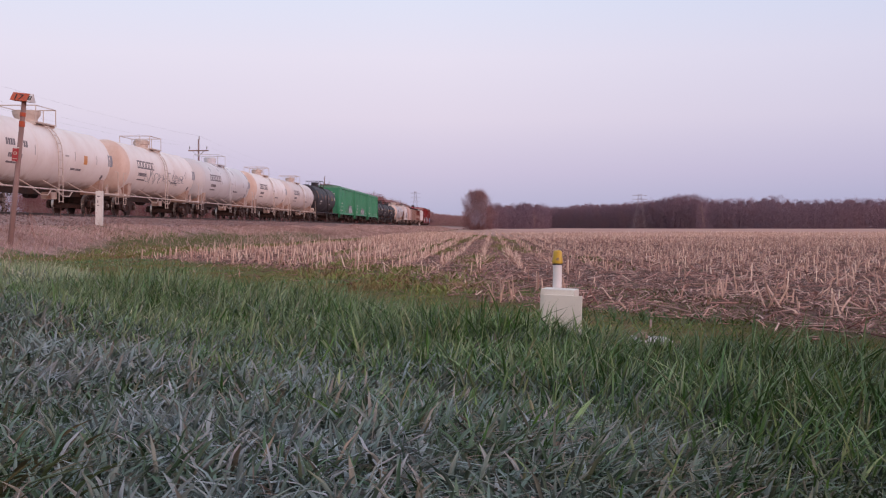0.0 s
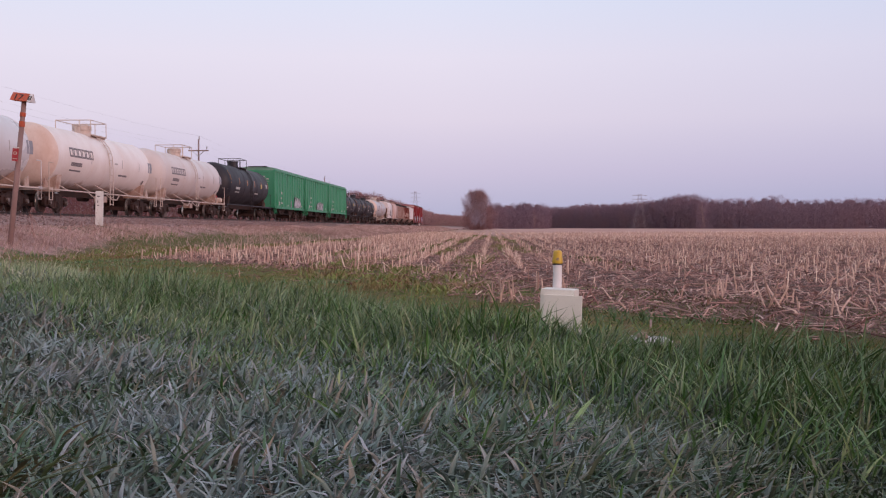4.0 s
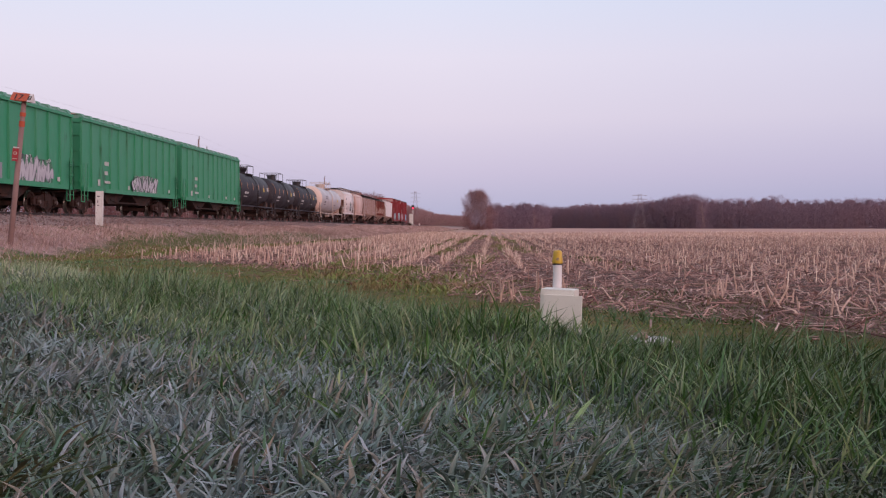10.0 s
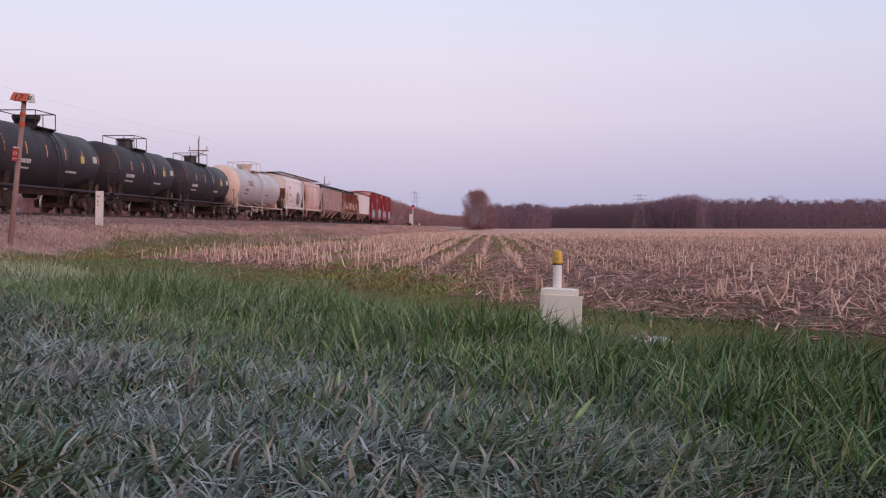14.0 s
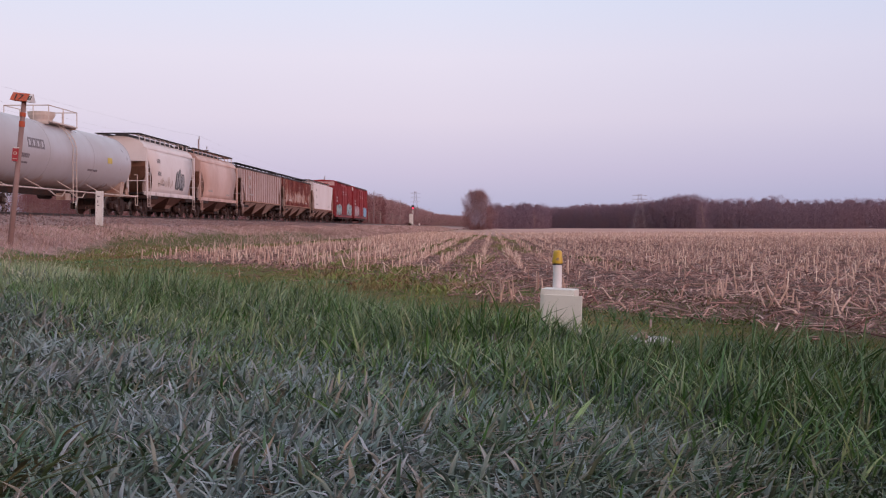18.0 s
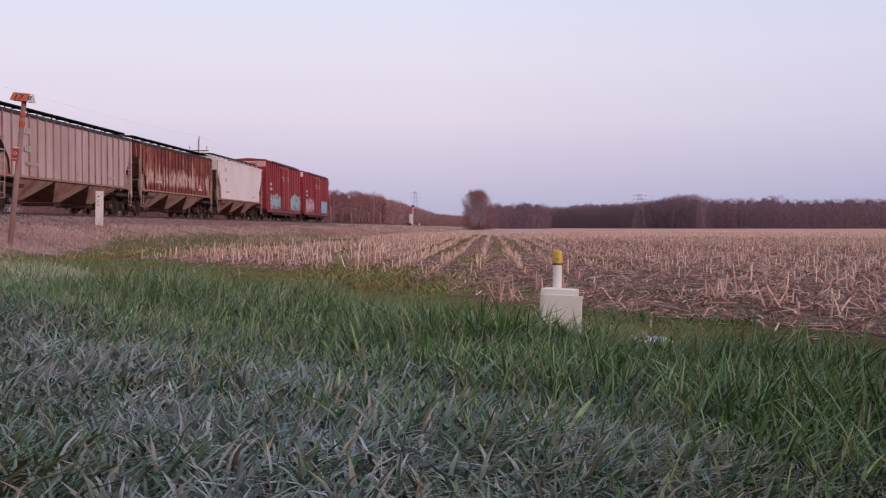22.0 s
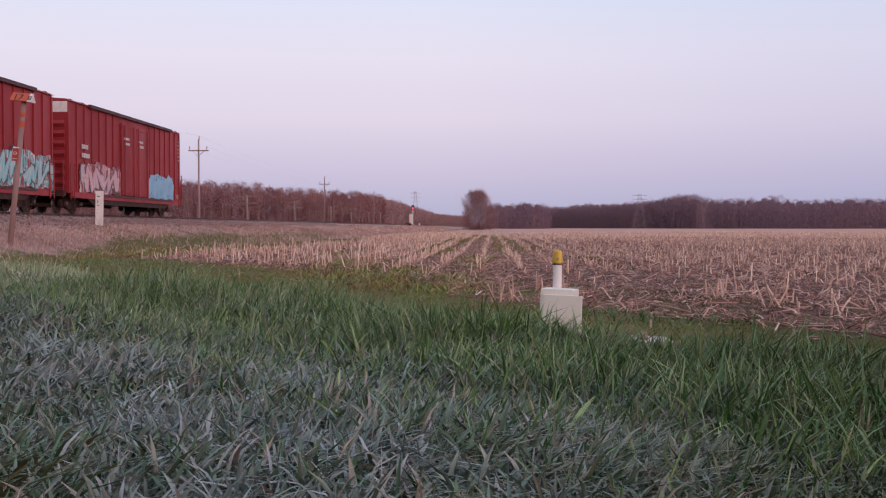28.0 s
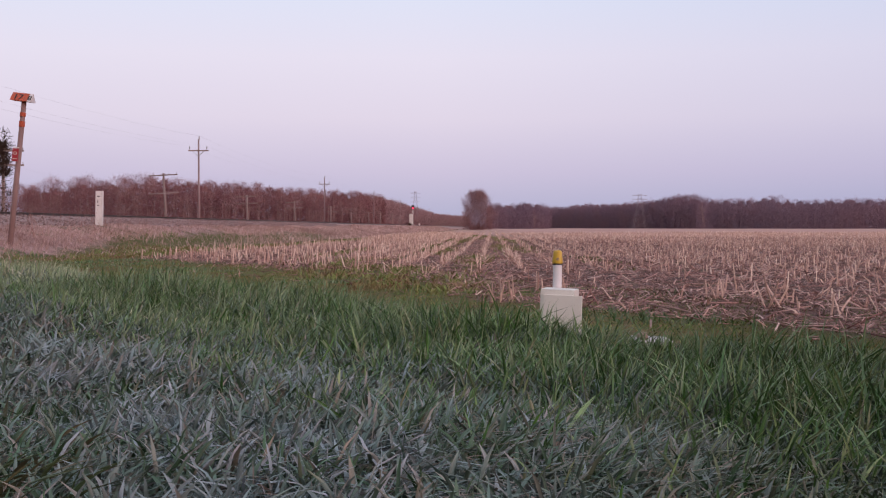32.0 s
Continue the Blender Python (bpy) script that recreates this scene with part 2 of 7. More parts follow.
    "tower_steel": surface("dull tower steel", (0.32, 0.29, 0.32), (0.25, 0.22, 0.24), 0.5, 0.5, 0.6, 0.5),
    "cabinet": surface("silver-white cabinet paint", (0.66, 0.62, 0.58), (0.45, 0.40, 0.36), 0.4, 1.0, 0.5),
    "stone": surface("pale stone", (0.34, 0.26, 0.21), (0.16, 0.12, 0.10), 0.6, 20.0, 0.85, bump=0.4),
    "slab": surface("weathered concrete", (0.44, 0.43, 0.44), (0.28, 0.27, 0.27), 0.5, 12.0, 0.8, bump=0.3),
    "bark": surface("pale bare bark", (0.33, 0.22, 0.205), (0.17, 0.105, 0.10), 0.6, 0.6, 0.9, streak=0.6),
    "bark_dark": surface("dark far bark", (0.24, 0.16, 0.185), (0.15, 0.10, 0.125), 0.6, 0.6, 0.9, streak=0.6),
    "wire": surface("weathered wire", (0.42, 0.38, 0.42), (0.45, 0.42, 0.45), 0.4, 0.5, 0.5, 0.6),
    "grass": blades("verge grass", [(0.012, 0.042, 0.006), (0.09, 0.225, 0.04), (0.03, 0.10, 0.018), (0.27, 0.405, 0.17), (0.27, 0.285, 0.17), (0.04, 0.13, 0.022), (0.18, 0.30, 0.12)], 0.42, (0.19, 0.27, 0.16), 4.0, 0.5, (0.2, -1.2), (0.1, 1.2, (0.040, 0.082, 0.021))),
    # blue-grey patches, mostly to the left, paint the sky's sheen on the blades
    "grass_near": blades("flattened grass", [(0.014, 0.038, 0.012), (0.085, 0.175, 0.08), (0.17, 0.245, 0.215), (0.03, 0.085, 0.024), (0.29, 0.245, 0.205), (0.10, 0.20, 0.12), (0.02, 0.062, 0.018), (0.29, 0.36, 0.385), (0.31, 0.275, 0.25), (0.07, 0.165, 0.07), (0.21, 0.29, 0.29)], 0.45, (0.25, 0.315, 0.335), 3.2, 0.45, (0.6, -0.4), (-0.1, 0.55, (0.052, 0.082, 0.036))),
    "grass_sheen": blades("grass with painted blue-grey sheen", [(0.29, 0.355, 0.38), (0.40, 0.44, 0.49), (0.20, 0.27, 0.27), (0.45, 0.45, 0.49), (0.12, 0.20, 0.15), (0.31, 0.35, 0.39)], 0.5, spec=0.35),
    "grass_far": blades("pale verge grass", [(0.14, 0.235, 0.095), (0.40, 0.51, 0.31), (0.56, 0.61, 0.44), (0.20, 0.315, 0.145), (0.58, 0.52, 0.41), (0.31, 0.44, 0.23)], 0.6, (0.30, 0.40, 0.23), 0.9, 0.2),
    "turf": blades("short turf", [(0.14, 0.22, 0.06), (0.25, 0.35, 0.105), (0.31, 0.25, 0.13), (0.20, 0.31, 0.08), (0.44, 0.31, 0.20)], 0.8, (0.26, 0.145, 0.095), 0.9, 0.1, None, (0.9, 2.4, (0.07, 0.07, 0.024))),
    "thatch": blades("dead grass thatch", [(0.27, 0.21, 0.17), (0.40, 0.32, 0.27), (0.19, 0.14, 0.115), (0.33, 0.27, 0.235)], 0.8, spec=0.1),
    "dry_grass": blades("dry bank grass", [(0.60, 0.41, 0.38), (0.82, 0.60, 0.56), (0.46, 0.30, 0.27), (0.72, 0.52, 0.48), (0.34, 0.26, 0.18)], 0.8, (0.33, 0.21, 0.19), 0.45, 0.1),
    "stubble": blades("corn stubble", [(0.74, 0.50, 0.40), (0.90, 0.69, 0.57), (0.55, 0.33, 0.265), (0.84, 0.59, 0.485), (0.36, 0.20, 0.155), (0.68, 0.44, 0.37)], 0.75),
    "litter": blades("corn litter", [(0.38, 0.20, 0.18), (0.66, 0.41, 0.365), (0.14, 0.072, 0.068), (0.55, 0.345, 0.305), (0.22, 0.12, 0.115), (0.90, 0.67, 0.59)], 0.8),
    "twig_red": blades("reddish bare twigs", [(0.22, 0.092, 0.105), (0.295, 0.132, 0.142), (0.175, 0.073, 0.09), (0.38, 0.19, 0.195)], 0.9, (0.43, 0.245, 0.235), 0.16, 0.1),
    # the next two are lightened towards mauve: distance haze mixed into the twig colour
    "twig_haze": blades("haze-tinted distant bare twigs", [(0.34, 0.20, 0.21), (0.42, 0.26, 0.26), (0.28, 0.165, 0.18), (0.46, 0.30, 0.30)], 0.9, spec=0.1),
    "twig_dark_haze": blades("haze-tinted dark bare twigs", [(0.23, 0.16, 0.22), (0.295, 0.205, 0.265), (0.18, 0.13, 0.185), (0.38, 0.25, 0.29)], 0.9, (0.30, 0.185, 0.215), 0.06, 0.1),
    "twig_mauve": blades("mauve-grey bare twigs", [(0.30, 0.165, 0.17), (0.38, 0.21, 0.21), (0.24, 0.125, 0.135), (0.44, 0.26, 0.255)], 0.9, spec=0.1),
    "twig_bush": blades("blackish bush twigs", [(0.05, 0.032, 0.03), (0.08, 0.05, 0.042), (0.06, 0.05, 0.03)], 0.9, spec=0.1),
    "twig_tan": blades("pale bare twigs", [(0.34, 0.175, 0.15), (0.42, 0.23, 0.20), (0.26, 0.13, 0.115), (0.36, 0.20, 0.17)], 0.9, spec=0.1),
    "gravel": blades("ballast stones", [(0.27, 0.18, 0.17), (0.43, 0.305, 0.29), (0.17, 0.11, 0.105), (0.34, 0.235, 0.22)], 0.9, spec=0.1),
    "spray_cyan": letters("cyan and white spray paint", [(0.16, 0.42, 0.46), (0.55, 0.62, 0.62), (0.22, 0.50, 0.55), (0.45, 0.34, 0.30), (0.10, 0.30, 0.36), (0.60, 0.60, 0.58)], (0.26, 0.025, 0.03), 1.35),
    "spray_pink": letters("pink and grey spray paint", [(0.52, 0.30, 0.33), (0.60, 0.48, 0.48), (0.10, 0.16, 0.18), (0.45, 0.24, 0.27), (0.55, 0.52, 0.50), (0.20, 0.03, 0.03)], (0.26, 0.025, 0.03), 1.35),
    "spray_blue": letters("light blue spray paint", [(0.20, 0.42, 0.60), (0.28, 0.52, 0.68), (0.16, 0.36, 0.55), (0.24, 0.47, 0.64), (0.42, 0.58, 0.68)], (0.22, 0.42, 0.58), 1.1),
    "spray_white": letters("white and black spray paint", [(0.58, 0.56, 0.58), (0.45, 0.42, 0.45), (0.05, 0.06, 0.06), (0.62, 0.60, 0.62), (0.40, 0.33, 0.36)], (0.03, 0.17, 0.08), 1.5),
}

def rusted(name):
    """Brown paint gone to rust in streaks, with old pale primer showing in a ragged belt low on the sides."""
    m, n, l, b = nodes_of(name)
    co = n.new("ShaderNodeTexCoord").outputs["Object"]
    sep = n.new("ShaderNodeSeparateXYZ")
    l.new(co, sep.inputs[0])
    thin = noise_node(n, l, co, 1.0, 4.0, (6, 6, 0.35), 0.6)
    wide = noise_node(n, l, co, 1.0, 5.0, (0.9, 0.9, 0.6), 0.6)
    blot = noise_node(n, l, co, 1.0, 6.0, (2.4, 2.4, 1.2), 0.65)
    fleck = noise_node(n, l, co, 11.0, 3.0)
    col = mix_node(n, l, step_node(n, l, wide, 0.35, 0.65), (0.13, 0.020, 0.019), (0.23, 0.055, 0.04))
    col = mix_node(n, l, step_node(n, l, blot, 0.56, 0.64, 0.0, 0.7), col, (0.09, 0.018, 0.016))
    col = mix_node(n, l, step_node(n, l, thin, 0.60, 0.66, 0.0, 0.75), col, (0.46, 0.30, 0.25))
    up = step_node(n, l, sep.outputs[2], 3.1, 2.2)
    low = step_node(n, l, sep.outputs[2], 1.5, 2.0)
    belt = math_node(n, l, "MULTIPLY", up, low)
    m2 = math_node(n, l, "ADD", math_node(n, l, "MULTIPLY", belt, 0.13), math_node(n, l, "MULTIPLY", thin, 0.50))
    m2 = math_node(n, l, "ADD", m2, math_node(n, l, "MULTIPLY", blot, 0.62))
    col = mix_node(n, l, step_node(n, l, m2, 0.635, 0.665, 0.0, 0.8), col, (0.38, 0.17, 0.11))
    col = mix_node(n, l, step_node(n, l, m2, 0.66, 0.72, 0.0, 0.85), col, (0.54, 0.44, 0.41))
    col = mix_node(n, l, step_node(n, l, fleck, 0.58, 0.68, 0.0, 0.5), col, (0.17, 0.05, 0.035))
    l.new(col, b.inputs["Base Color"])
    b.inputs["Roughness"].default_value = 0.75
    return m


M["hop_rust"] = rusted("rusted brown hopper paint")
M["seam"] = surface("rust-lined seam", (0.40, 0.27, 0.24), (0.20, 0.085, 0.055), 0.8, 1.4, 0.7, streak=0.7)
lamp_red, _n, _l, _b = nodes_of("red signal lens")
_b.inputs["Base Color"].default_value = (0.5, 0.01, 0.03, 1)
_b.inputs["Emission Color"].default_value = (1.0, 0.03, 0.10, 1)
_b.inputs["Emission Strength"].default_value = 4.0
M["lamp_red"] = lamp_red


# ---- building helpers ----
def link_mesh(name, me, parent=None, label=""):
    ob = new(name, me)
    if parent is not None:
        ob.parent = parent
    if label:
        ob["label"] = label
    return ob


def part(name, bm, material, parent, label="", smooth=False):
    me = bpy.data.meshes.new(name)
    bm.to_mesh(me)
    bm.free()
    me.materials.append(M[material])
    if smooth:
        me.polygons.foreach_set("use_smooth", [True] * len(me.polygons))
    return link_mesh(name, me, parent, label)


def thing(name, m, label, category, group=""):
    ob = new(name)
    ob.empty_display_size = 0.2
    ob.matrix_basis = m
    return tagged(ob, label, category, group)


def tri_mesh(name, verts, tris, material, smooth=False):
    """A mesh from numpy arrays of points and triangles."""
    me = bpy.data.meshes.new(name)
    verts, tris = np.asarray(verts, dtype=np.float32), np.asarray(tris, dtype=np.int32)
    me.vertices.add(len(verts))
    me.vertices.foreach_set("co", verts.ravel())
    me.loops.add(tris.size)
    me.loops.foreach_set("vertex_index", tris.ravel())
    me.polygons.add(len(tris))
    me.polygons.foreach_set("loop_start", np.arange(0, tris.size, 3, dtype=np.int32))
    me.update(calc_edges=True)
    me.materials.append(M[material])
    if smooth:
        me.polygons.foreach_set("use_smooth", [True] * len(me.polygons))
    me.validate()
    return me


def box(bm, x0, x1, y0, y1, z0, z1):
    v = [bm.verts.new((x, y, z)) for x in (x0, x1) for y in (y0, y1) for z in (z0, z1)]
    for f in ((0, 1, 3, 2), (4, 6, 7, 5), (0, 4, 5, 1), (2, 3, 7, 6), (0, 2, 6, 4), (1, 5, 7, 3)):
        bm.faces.new([v[i] for i in f])
    return bm


def rod(bm, a, b, r0, r1=None, n=6):
    """A tapered round bar from a to b."""
    a, b = Vector(a), Vector(b)
    r1 = r0 if r1 is None else r1
    d = (b - a).normalized()
    u = d.orthogonal().normalized()
    w = d.cross(u)
    rings = []
    for c, r in ((a, r0), (b, r1)):
        rings.append([bm.verts.new(c + r * (math.cos(2 * math.pi * i / n) * u + math.sin(2 * math.pi * i / n) * w)) for i in range(n)])
    for i in range(n):
        bm.faces.new((rings[0][i], rings[0][(i + 1) % n], rings[1][(i + 1) % n], rings[1][i]))
    bm.faces.new(rings[0][::-1])
    bm.faces.new(rings[1])
    return bm


def chain(bm, pts, r, n=5):
    for a, b in zip(pts, pts[1:]):
        rod(bm, a, b, r, r, n)
    return bm


def lathe(bm, profile, n=32, axis="Y", centre=(0, 0, 0), caps=True):
    """A body of revolution: profile of (along, radius)."""
    rings = []
    for s, r in profile:
        ring = []
        for i in range(n):
            a = 2 * math.pi * i / n
            q = (r * math.cos(a), s, r * math.sin(a)) if axis == "Y" else ((r * math.cos(a), r * math.sin(a), s) if axis == "Z" else (s, r * math.cos(a), r * math.sin(a)))
            ring.append(bm.verts.new((q[0] + centre[0], q[1] + centre[1], q[2] + centre[2])))
        rings.append(ring)
    for p, q in zip(rings, rings[1:]):
        for i in range(n):
            bm.faces.new((p[i], p[(i + 1) % n], q[(i + 1) % n], q[i]))
    if caps:
        bm.faces.new(rings[0][::-1])
        bm.faces.new(rings[-1])
    bmesh.ops.recalc_face_normals(bm, faces=bm.faces)
    return bm


def prism(bm, outline, axis, lo, hi):
    """An outline of points in a plane pushed along an axis: 'x' takes (y, z), 'y' takes (x, z), 'z' takes (x, y)."""
    def at(q, s):
        return (s, q[0], q[1]) if axis == "x" else ((q[0], s, q[1]) if axis == "y" else (q[0], q[1], s))
    a = [bm.verts.new(at(q, lo)) for q in outline]
    b = [bm.verts.new(at(q, hi)) for q in outline]
    k = len(outline)
    for i in range(k):
        bm.faces.new((a[i], a[(i + 1) % k], b[(i + 1) % k], b[i]))
    bm.faces.new(a[::-1])
    bm.faces.new(b)
    bmesh.ops.recalc_face_normals(bm, faces=bm.faces)
    return bm


def patch_on(bm, surf, y0, y1, z0, z1, steps=1, lift=0.008):
    """A thin painted plate that follows a side whose distance from the middle is surf(z)."""
    zs = [z0 + (z1 - z0) * i / steps for i in range(steps + 1)]
    out = [[bm.verts.new((surf(z) + lift, y, z)) for y in (y0, y1)] for z in zs]
    inn = [[bm.verts.new((surf(z) - 0.02, y, z)) for y in (y0, y1)] for z in zs]
    for i in range(steps):
        bm.faces.new((out[i][0], out[i][1], out[i + 1][1], out[i + 1][0]))
        for j in (0, 1):
            bm.faces.new((out[i][j], out[i + 1][j], inn[i + 1][j], inn[i][j]))
    bm.faces.new((out[0][0], inn[0][0], inn[0][1], out[0][1]))
    bm.faces.new((out[-1][0], out[-1][1], inn[-1][1], inn[-1][0]))
    return bm


def stencil(bm, surf, y, z, count, w, h, gap=0.35, steps=1):
    """A row of plain bars, one for each sign of an unreadable word."""
    for i in range(count):
        a = y + i * w * (1 + gap)
        patch_on(bm, surf, a, a + w, z, z + h, steps)
    return bm


def rings(bm, surf, y, z, count, w, h, gap=0.2):
    """A row of plain hollow blocks."""
    t = 0.08
    for i in range(count):
        a = y + i * w * (1 + gap)
        for q in ((a, a + t, z, z + h), (a + w - t, a + w, z, z + h), (a, a + w, z, z + t), (a, a + w, z + h - t, z + h)):
            patch_on(bm, surf, *q, 2)
    return bm


# ---- ground ----
TRACK_X, RAIL_Z = -20.0, 1.43
NX, NY = 0.789, 0.614          # the way across the verge, from the road side to the field
FIELD_EDGE = 7.2


def smooth(a, b, v):
    t = np.clip((v - a) / (b - a), 0, 1)
    return t * t * (3 - 2 * t)


def across(x, y):
    return NX * x + NY * y


def ground_z(x, y):
    x, y = np.asarray(x, dtype=float), np.asarray(y, dtype=float)
    p = across(x, y)
    bank = 0.47 - 0.16 * smooth(0.2, 2.4, p) - 0.30 * smooth(2.7, 4.3, p)
    bank = bank + 0.012 * np.sin(x * 2.1 + y * 1.3) + 0.010 * np.sin(x * 3.7 - y * 2.9)
    left = 0.10 * smooth(-9.5, -11.5, x) + 0.78 * smooth(-10.8, -14.6, x)
    left = left - 0.55 * smooth(-24.0, -27.0, x) * (x < -20)
    swell = 0.05 * np.sin(x * 0.21 + 1.0) * np.sin(y * 0.13) * smooth(7, 14, p) * (x > -9)
    return np.maximum(bank, 0.01) * (1 - smooth(-9.5, -14, x)) + left + swell + 0.03 * np.sin(x * 0.9 + y * 0.5) * smooth(-9, -11, x)


def spaced(edges):
    out = []
    for a, b, step in edges:
        out += list(np.arange(a, b, step))
    return np.array(out + [edges[-1][1]])


gx = spaced([(-4200, -400, 380), (-400, -60, 20), (-60, -28, 2), (-28, -9, 0.5), (-9, 7, 0.25), (7, 40, 1.5), (40, 400, 20), (400, 4200, 380)])
gy = spaced([(-4200, -400, 380), (-400, -20, 20), (-20, -2, 1.5), (-2, 13, 0.25), (13, 60, 1.0), (60, 400, 10), (400, 4200, 380)])
GX, GY = np.meshgrid(gx, gy)
GZ = ground_z(GX, GY)
gi = np.arange(GX.size).reshape(GX.shape)
gq = [gi[:-1, :-1].ravel(), gi[:-1, 1:].ravel(), gi[1:, 1:].ravel(), gi[1:, :-1].ravel()]
g_tris = np.concatenate([np.stack([gq[0], gq[1], gq[2]], 1), np.stack([gq[0], gq[2], gq[3]], 1)])

gm, n, l, b = nodes_of("farm ground")
g_pos = n.new("ShaderNodeNewGeometry").outputs["Position"]
g_sep = n.new("ShaderNodeSeparateXYZ")
l.new(g_pos, g_sep.inputs[0])
g_p = math_node(n, l, "ADD", math_node(n, l, "MULTIPLY", g_sep.outputs[0], NX), math_node(n, l, "MULTIPLY", g_sep.outputs[1], NY))
g_wob = noise_node(n, l, g_pos, 0.8, 4.0)
g_wobble = math_node(n, l, "MULTIPLY", math_node(n, l, "SUBTRACT", g_wob, 0.5), 2.2)
n_soft = noise_node(n, l, g_pos, 0.6, 5.0)
n_mid = noise_node(n, l, g_pos, 4.0, 6.0)
n_fine = noise_node(n, l, g_pos, 45.0, 4.0)
soil = mix_node(n, l, step_node(n, l, n_mid, 0.35, 0.65), (0.055, 0.029, 0.027), (0.165, 0.092, 0.082))
soil = mix_node(n, l, step_node(n, l, n_fine, 0.50, 0.66), soil, (0.30, 0.20, 0.17))
far_straw = mix_node(n, l, step_node(n, l, noise_node(n, l, g_pos, 0.05, 3.0), 0.3, 0.7), (0.46, 0.275, 0.235), (0.56, 0.36, 0.315))
soil = mix_node(n, l, step_node(n, l, g_sep.outputs[1], 40, 140), soil, far_straw)
weeds = math_node(n, l, "MULTIPLY", step_node(n, l, n_soft, 0.52, 0.66), step_node(n, l, g_sep.outputs[0], 8, -2))
soil = mix_node(n, l, weeds, soil, (0.07, 0.095, 0.03))
turf = mix_node(n, l, step_node(n, l, n_mid, 0.35, 0.68), (0.078, 0.105, 0.032), (0.165, 0.115, 0.063))
turf = mix_node(n, l, step_node(n, l, n_fine, 0.5, 0.72, 0.0, 0.6), turf, (0.12, 0.08, 0.05))
# near-black soil under the verge grass: shade between the blades painted in
gap_shade = mix_node(n, l, step_node(n, l, n_mid, 0.35, 0.65), (0.012, 0.018, 0.007), (0.036, 0.037, 0.021))
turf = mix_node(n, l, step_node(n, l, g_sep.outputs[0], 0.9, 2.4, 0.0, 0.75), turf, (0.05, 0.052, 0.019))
turf = mix_node(n, l, step_node(n, l, g_p, 3.6, 2.6), turf, gap_shade)
dry = mix_node(n, l, step_node(n, l, n_mid, 0.35, 0.65), (0.29, 0.18, 0.17), (0.45, 0.30, 0.285))
dry = mix_node(n, l, step_node(n, l, n_soft, 0.55, 0.7), dry, (0.11, 0.105, 0.05))
g_edge = math_node(n, l, "SUBTRACT", math_node(n, l, "ADD", g_p, g_wobble), step_node(n, l, g_sep.outputs[0], 0.2, -1.6, 0.0, 2.3))
in_field = math_node(n, l, "MULTIPLY", step_node(n, l, g_edge, FIELD_EDGE - 0.5, FIELD_EDGE + 0.4), step_node(n, l, g_sep.outputs[0], -8.8, -8.0))
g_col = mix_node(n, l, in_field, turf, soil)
g_left = step_node(n, l, math_node(n, l, "ADD", math_node(n, l, "ADD", g_sep.outputs[0], g_wobble), step_node(n, l, g_sep.outputs[1], 27.0, 37.0, 0.0, 1.7)), -10.6, -11.6)
g_far = math_node(n, l, "MULTIPLY", step_node(n, l, g_sep.outputs[1], 65, 100), step_node(n, l, g_sep.outputs[0], -8.9, -9.5))
g_left = math_node(n, l, "MAXIMUM", g_left, g_far)
g_col = mix_node(n, l, math_node(n, l, "MULTIPLY", g_left, step_node(n, l, g_p, -2, 1)), g_col, dry)
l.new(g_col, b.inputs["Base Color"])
b.inputs["Roughness"].default_value = 1.0
b.inputs["Specular IOR Level"].default_value = 0.08
g_bump = n.new("ShaderNodeBump")
g_bump.inputs["Strength"].default_value, g_bump.inputs["Distance"].default_value = 0.6, 0.05
l.new(n_mid, g_bump.inputs["Height"])
l.new(g_bump.outputs[0], b.inputs["Normal"])
M["ground"] = gm
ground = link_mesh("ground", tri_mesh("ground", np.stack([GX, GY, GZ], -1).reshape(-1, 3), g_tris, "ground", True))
tagged(ground, "harvested corn field, green verge and dry grassy bank", "ground", kind="structure")

# ---- railway: ballast, ties, rails ----
T0, T1 = -420.0, 1500.0
by = spaced([(T0, 0, 10), (0, 150, 0.6), (150, 400, 3), (400, T1, 20)])
b_prof = [(6.1, 0.70), (5.5, 0.93), (4.2, 0.98), (2.9, 1.12), (2.2, 1.24), (1.5, 1.27), (0.0, 1.26), (-1.5, 1.27), (-2.2, 1.24), (-3.2, 0.9), (-4.9, 0.25)]
rng = np.random.default_rng(7)
bx = np.array([q[0] for q in b_prof])[None, :] + TRACK_X + rng.normal(0, 0.06, (len(by), len(b_prof)))
bz = np.array([q[1] for q in b_prof])[None, :] + rng.normal(0, 0.02, (len(by), len(b_prof)))
bv = np.stack([bx, np.repeat(by[:, None], len(b_prof), 1), bz], -1).reshape(-1, 3)
bi = np.arange(len(by) * len(b_prof)).reshape(len(by), -1)
q0, q1, q2, q3 = bi[:-1, :-1].ravel(), bi[:-1, 1:].ravel(), bi[1:, 1:].ravel(), bi[1:, :-1].ravel()
M["ballast"] = surface("ballast", (0.32, 0.215, 0.205), (0.20, 0.13, 0.125), 0.7, 2.2, 0.95, second=(0.30, 0.225, 0.21), second_at=0.6, bump=0.8)
ballast = link_mesh("ballast", tri_mesh("ballast", bv, np.concatenate([np.stack([q0, q2, q1], 1), np.stack([q0, q3, q2], 1)]), "ballast"))
tagged(ballast, "grey-brown crushed stone railway ballast bed", "ballast", kind="structure")

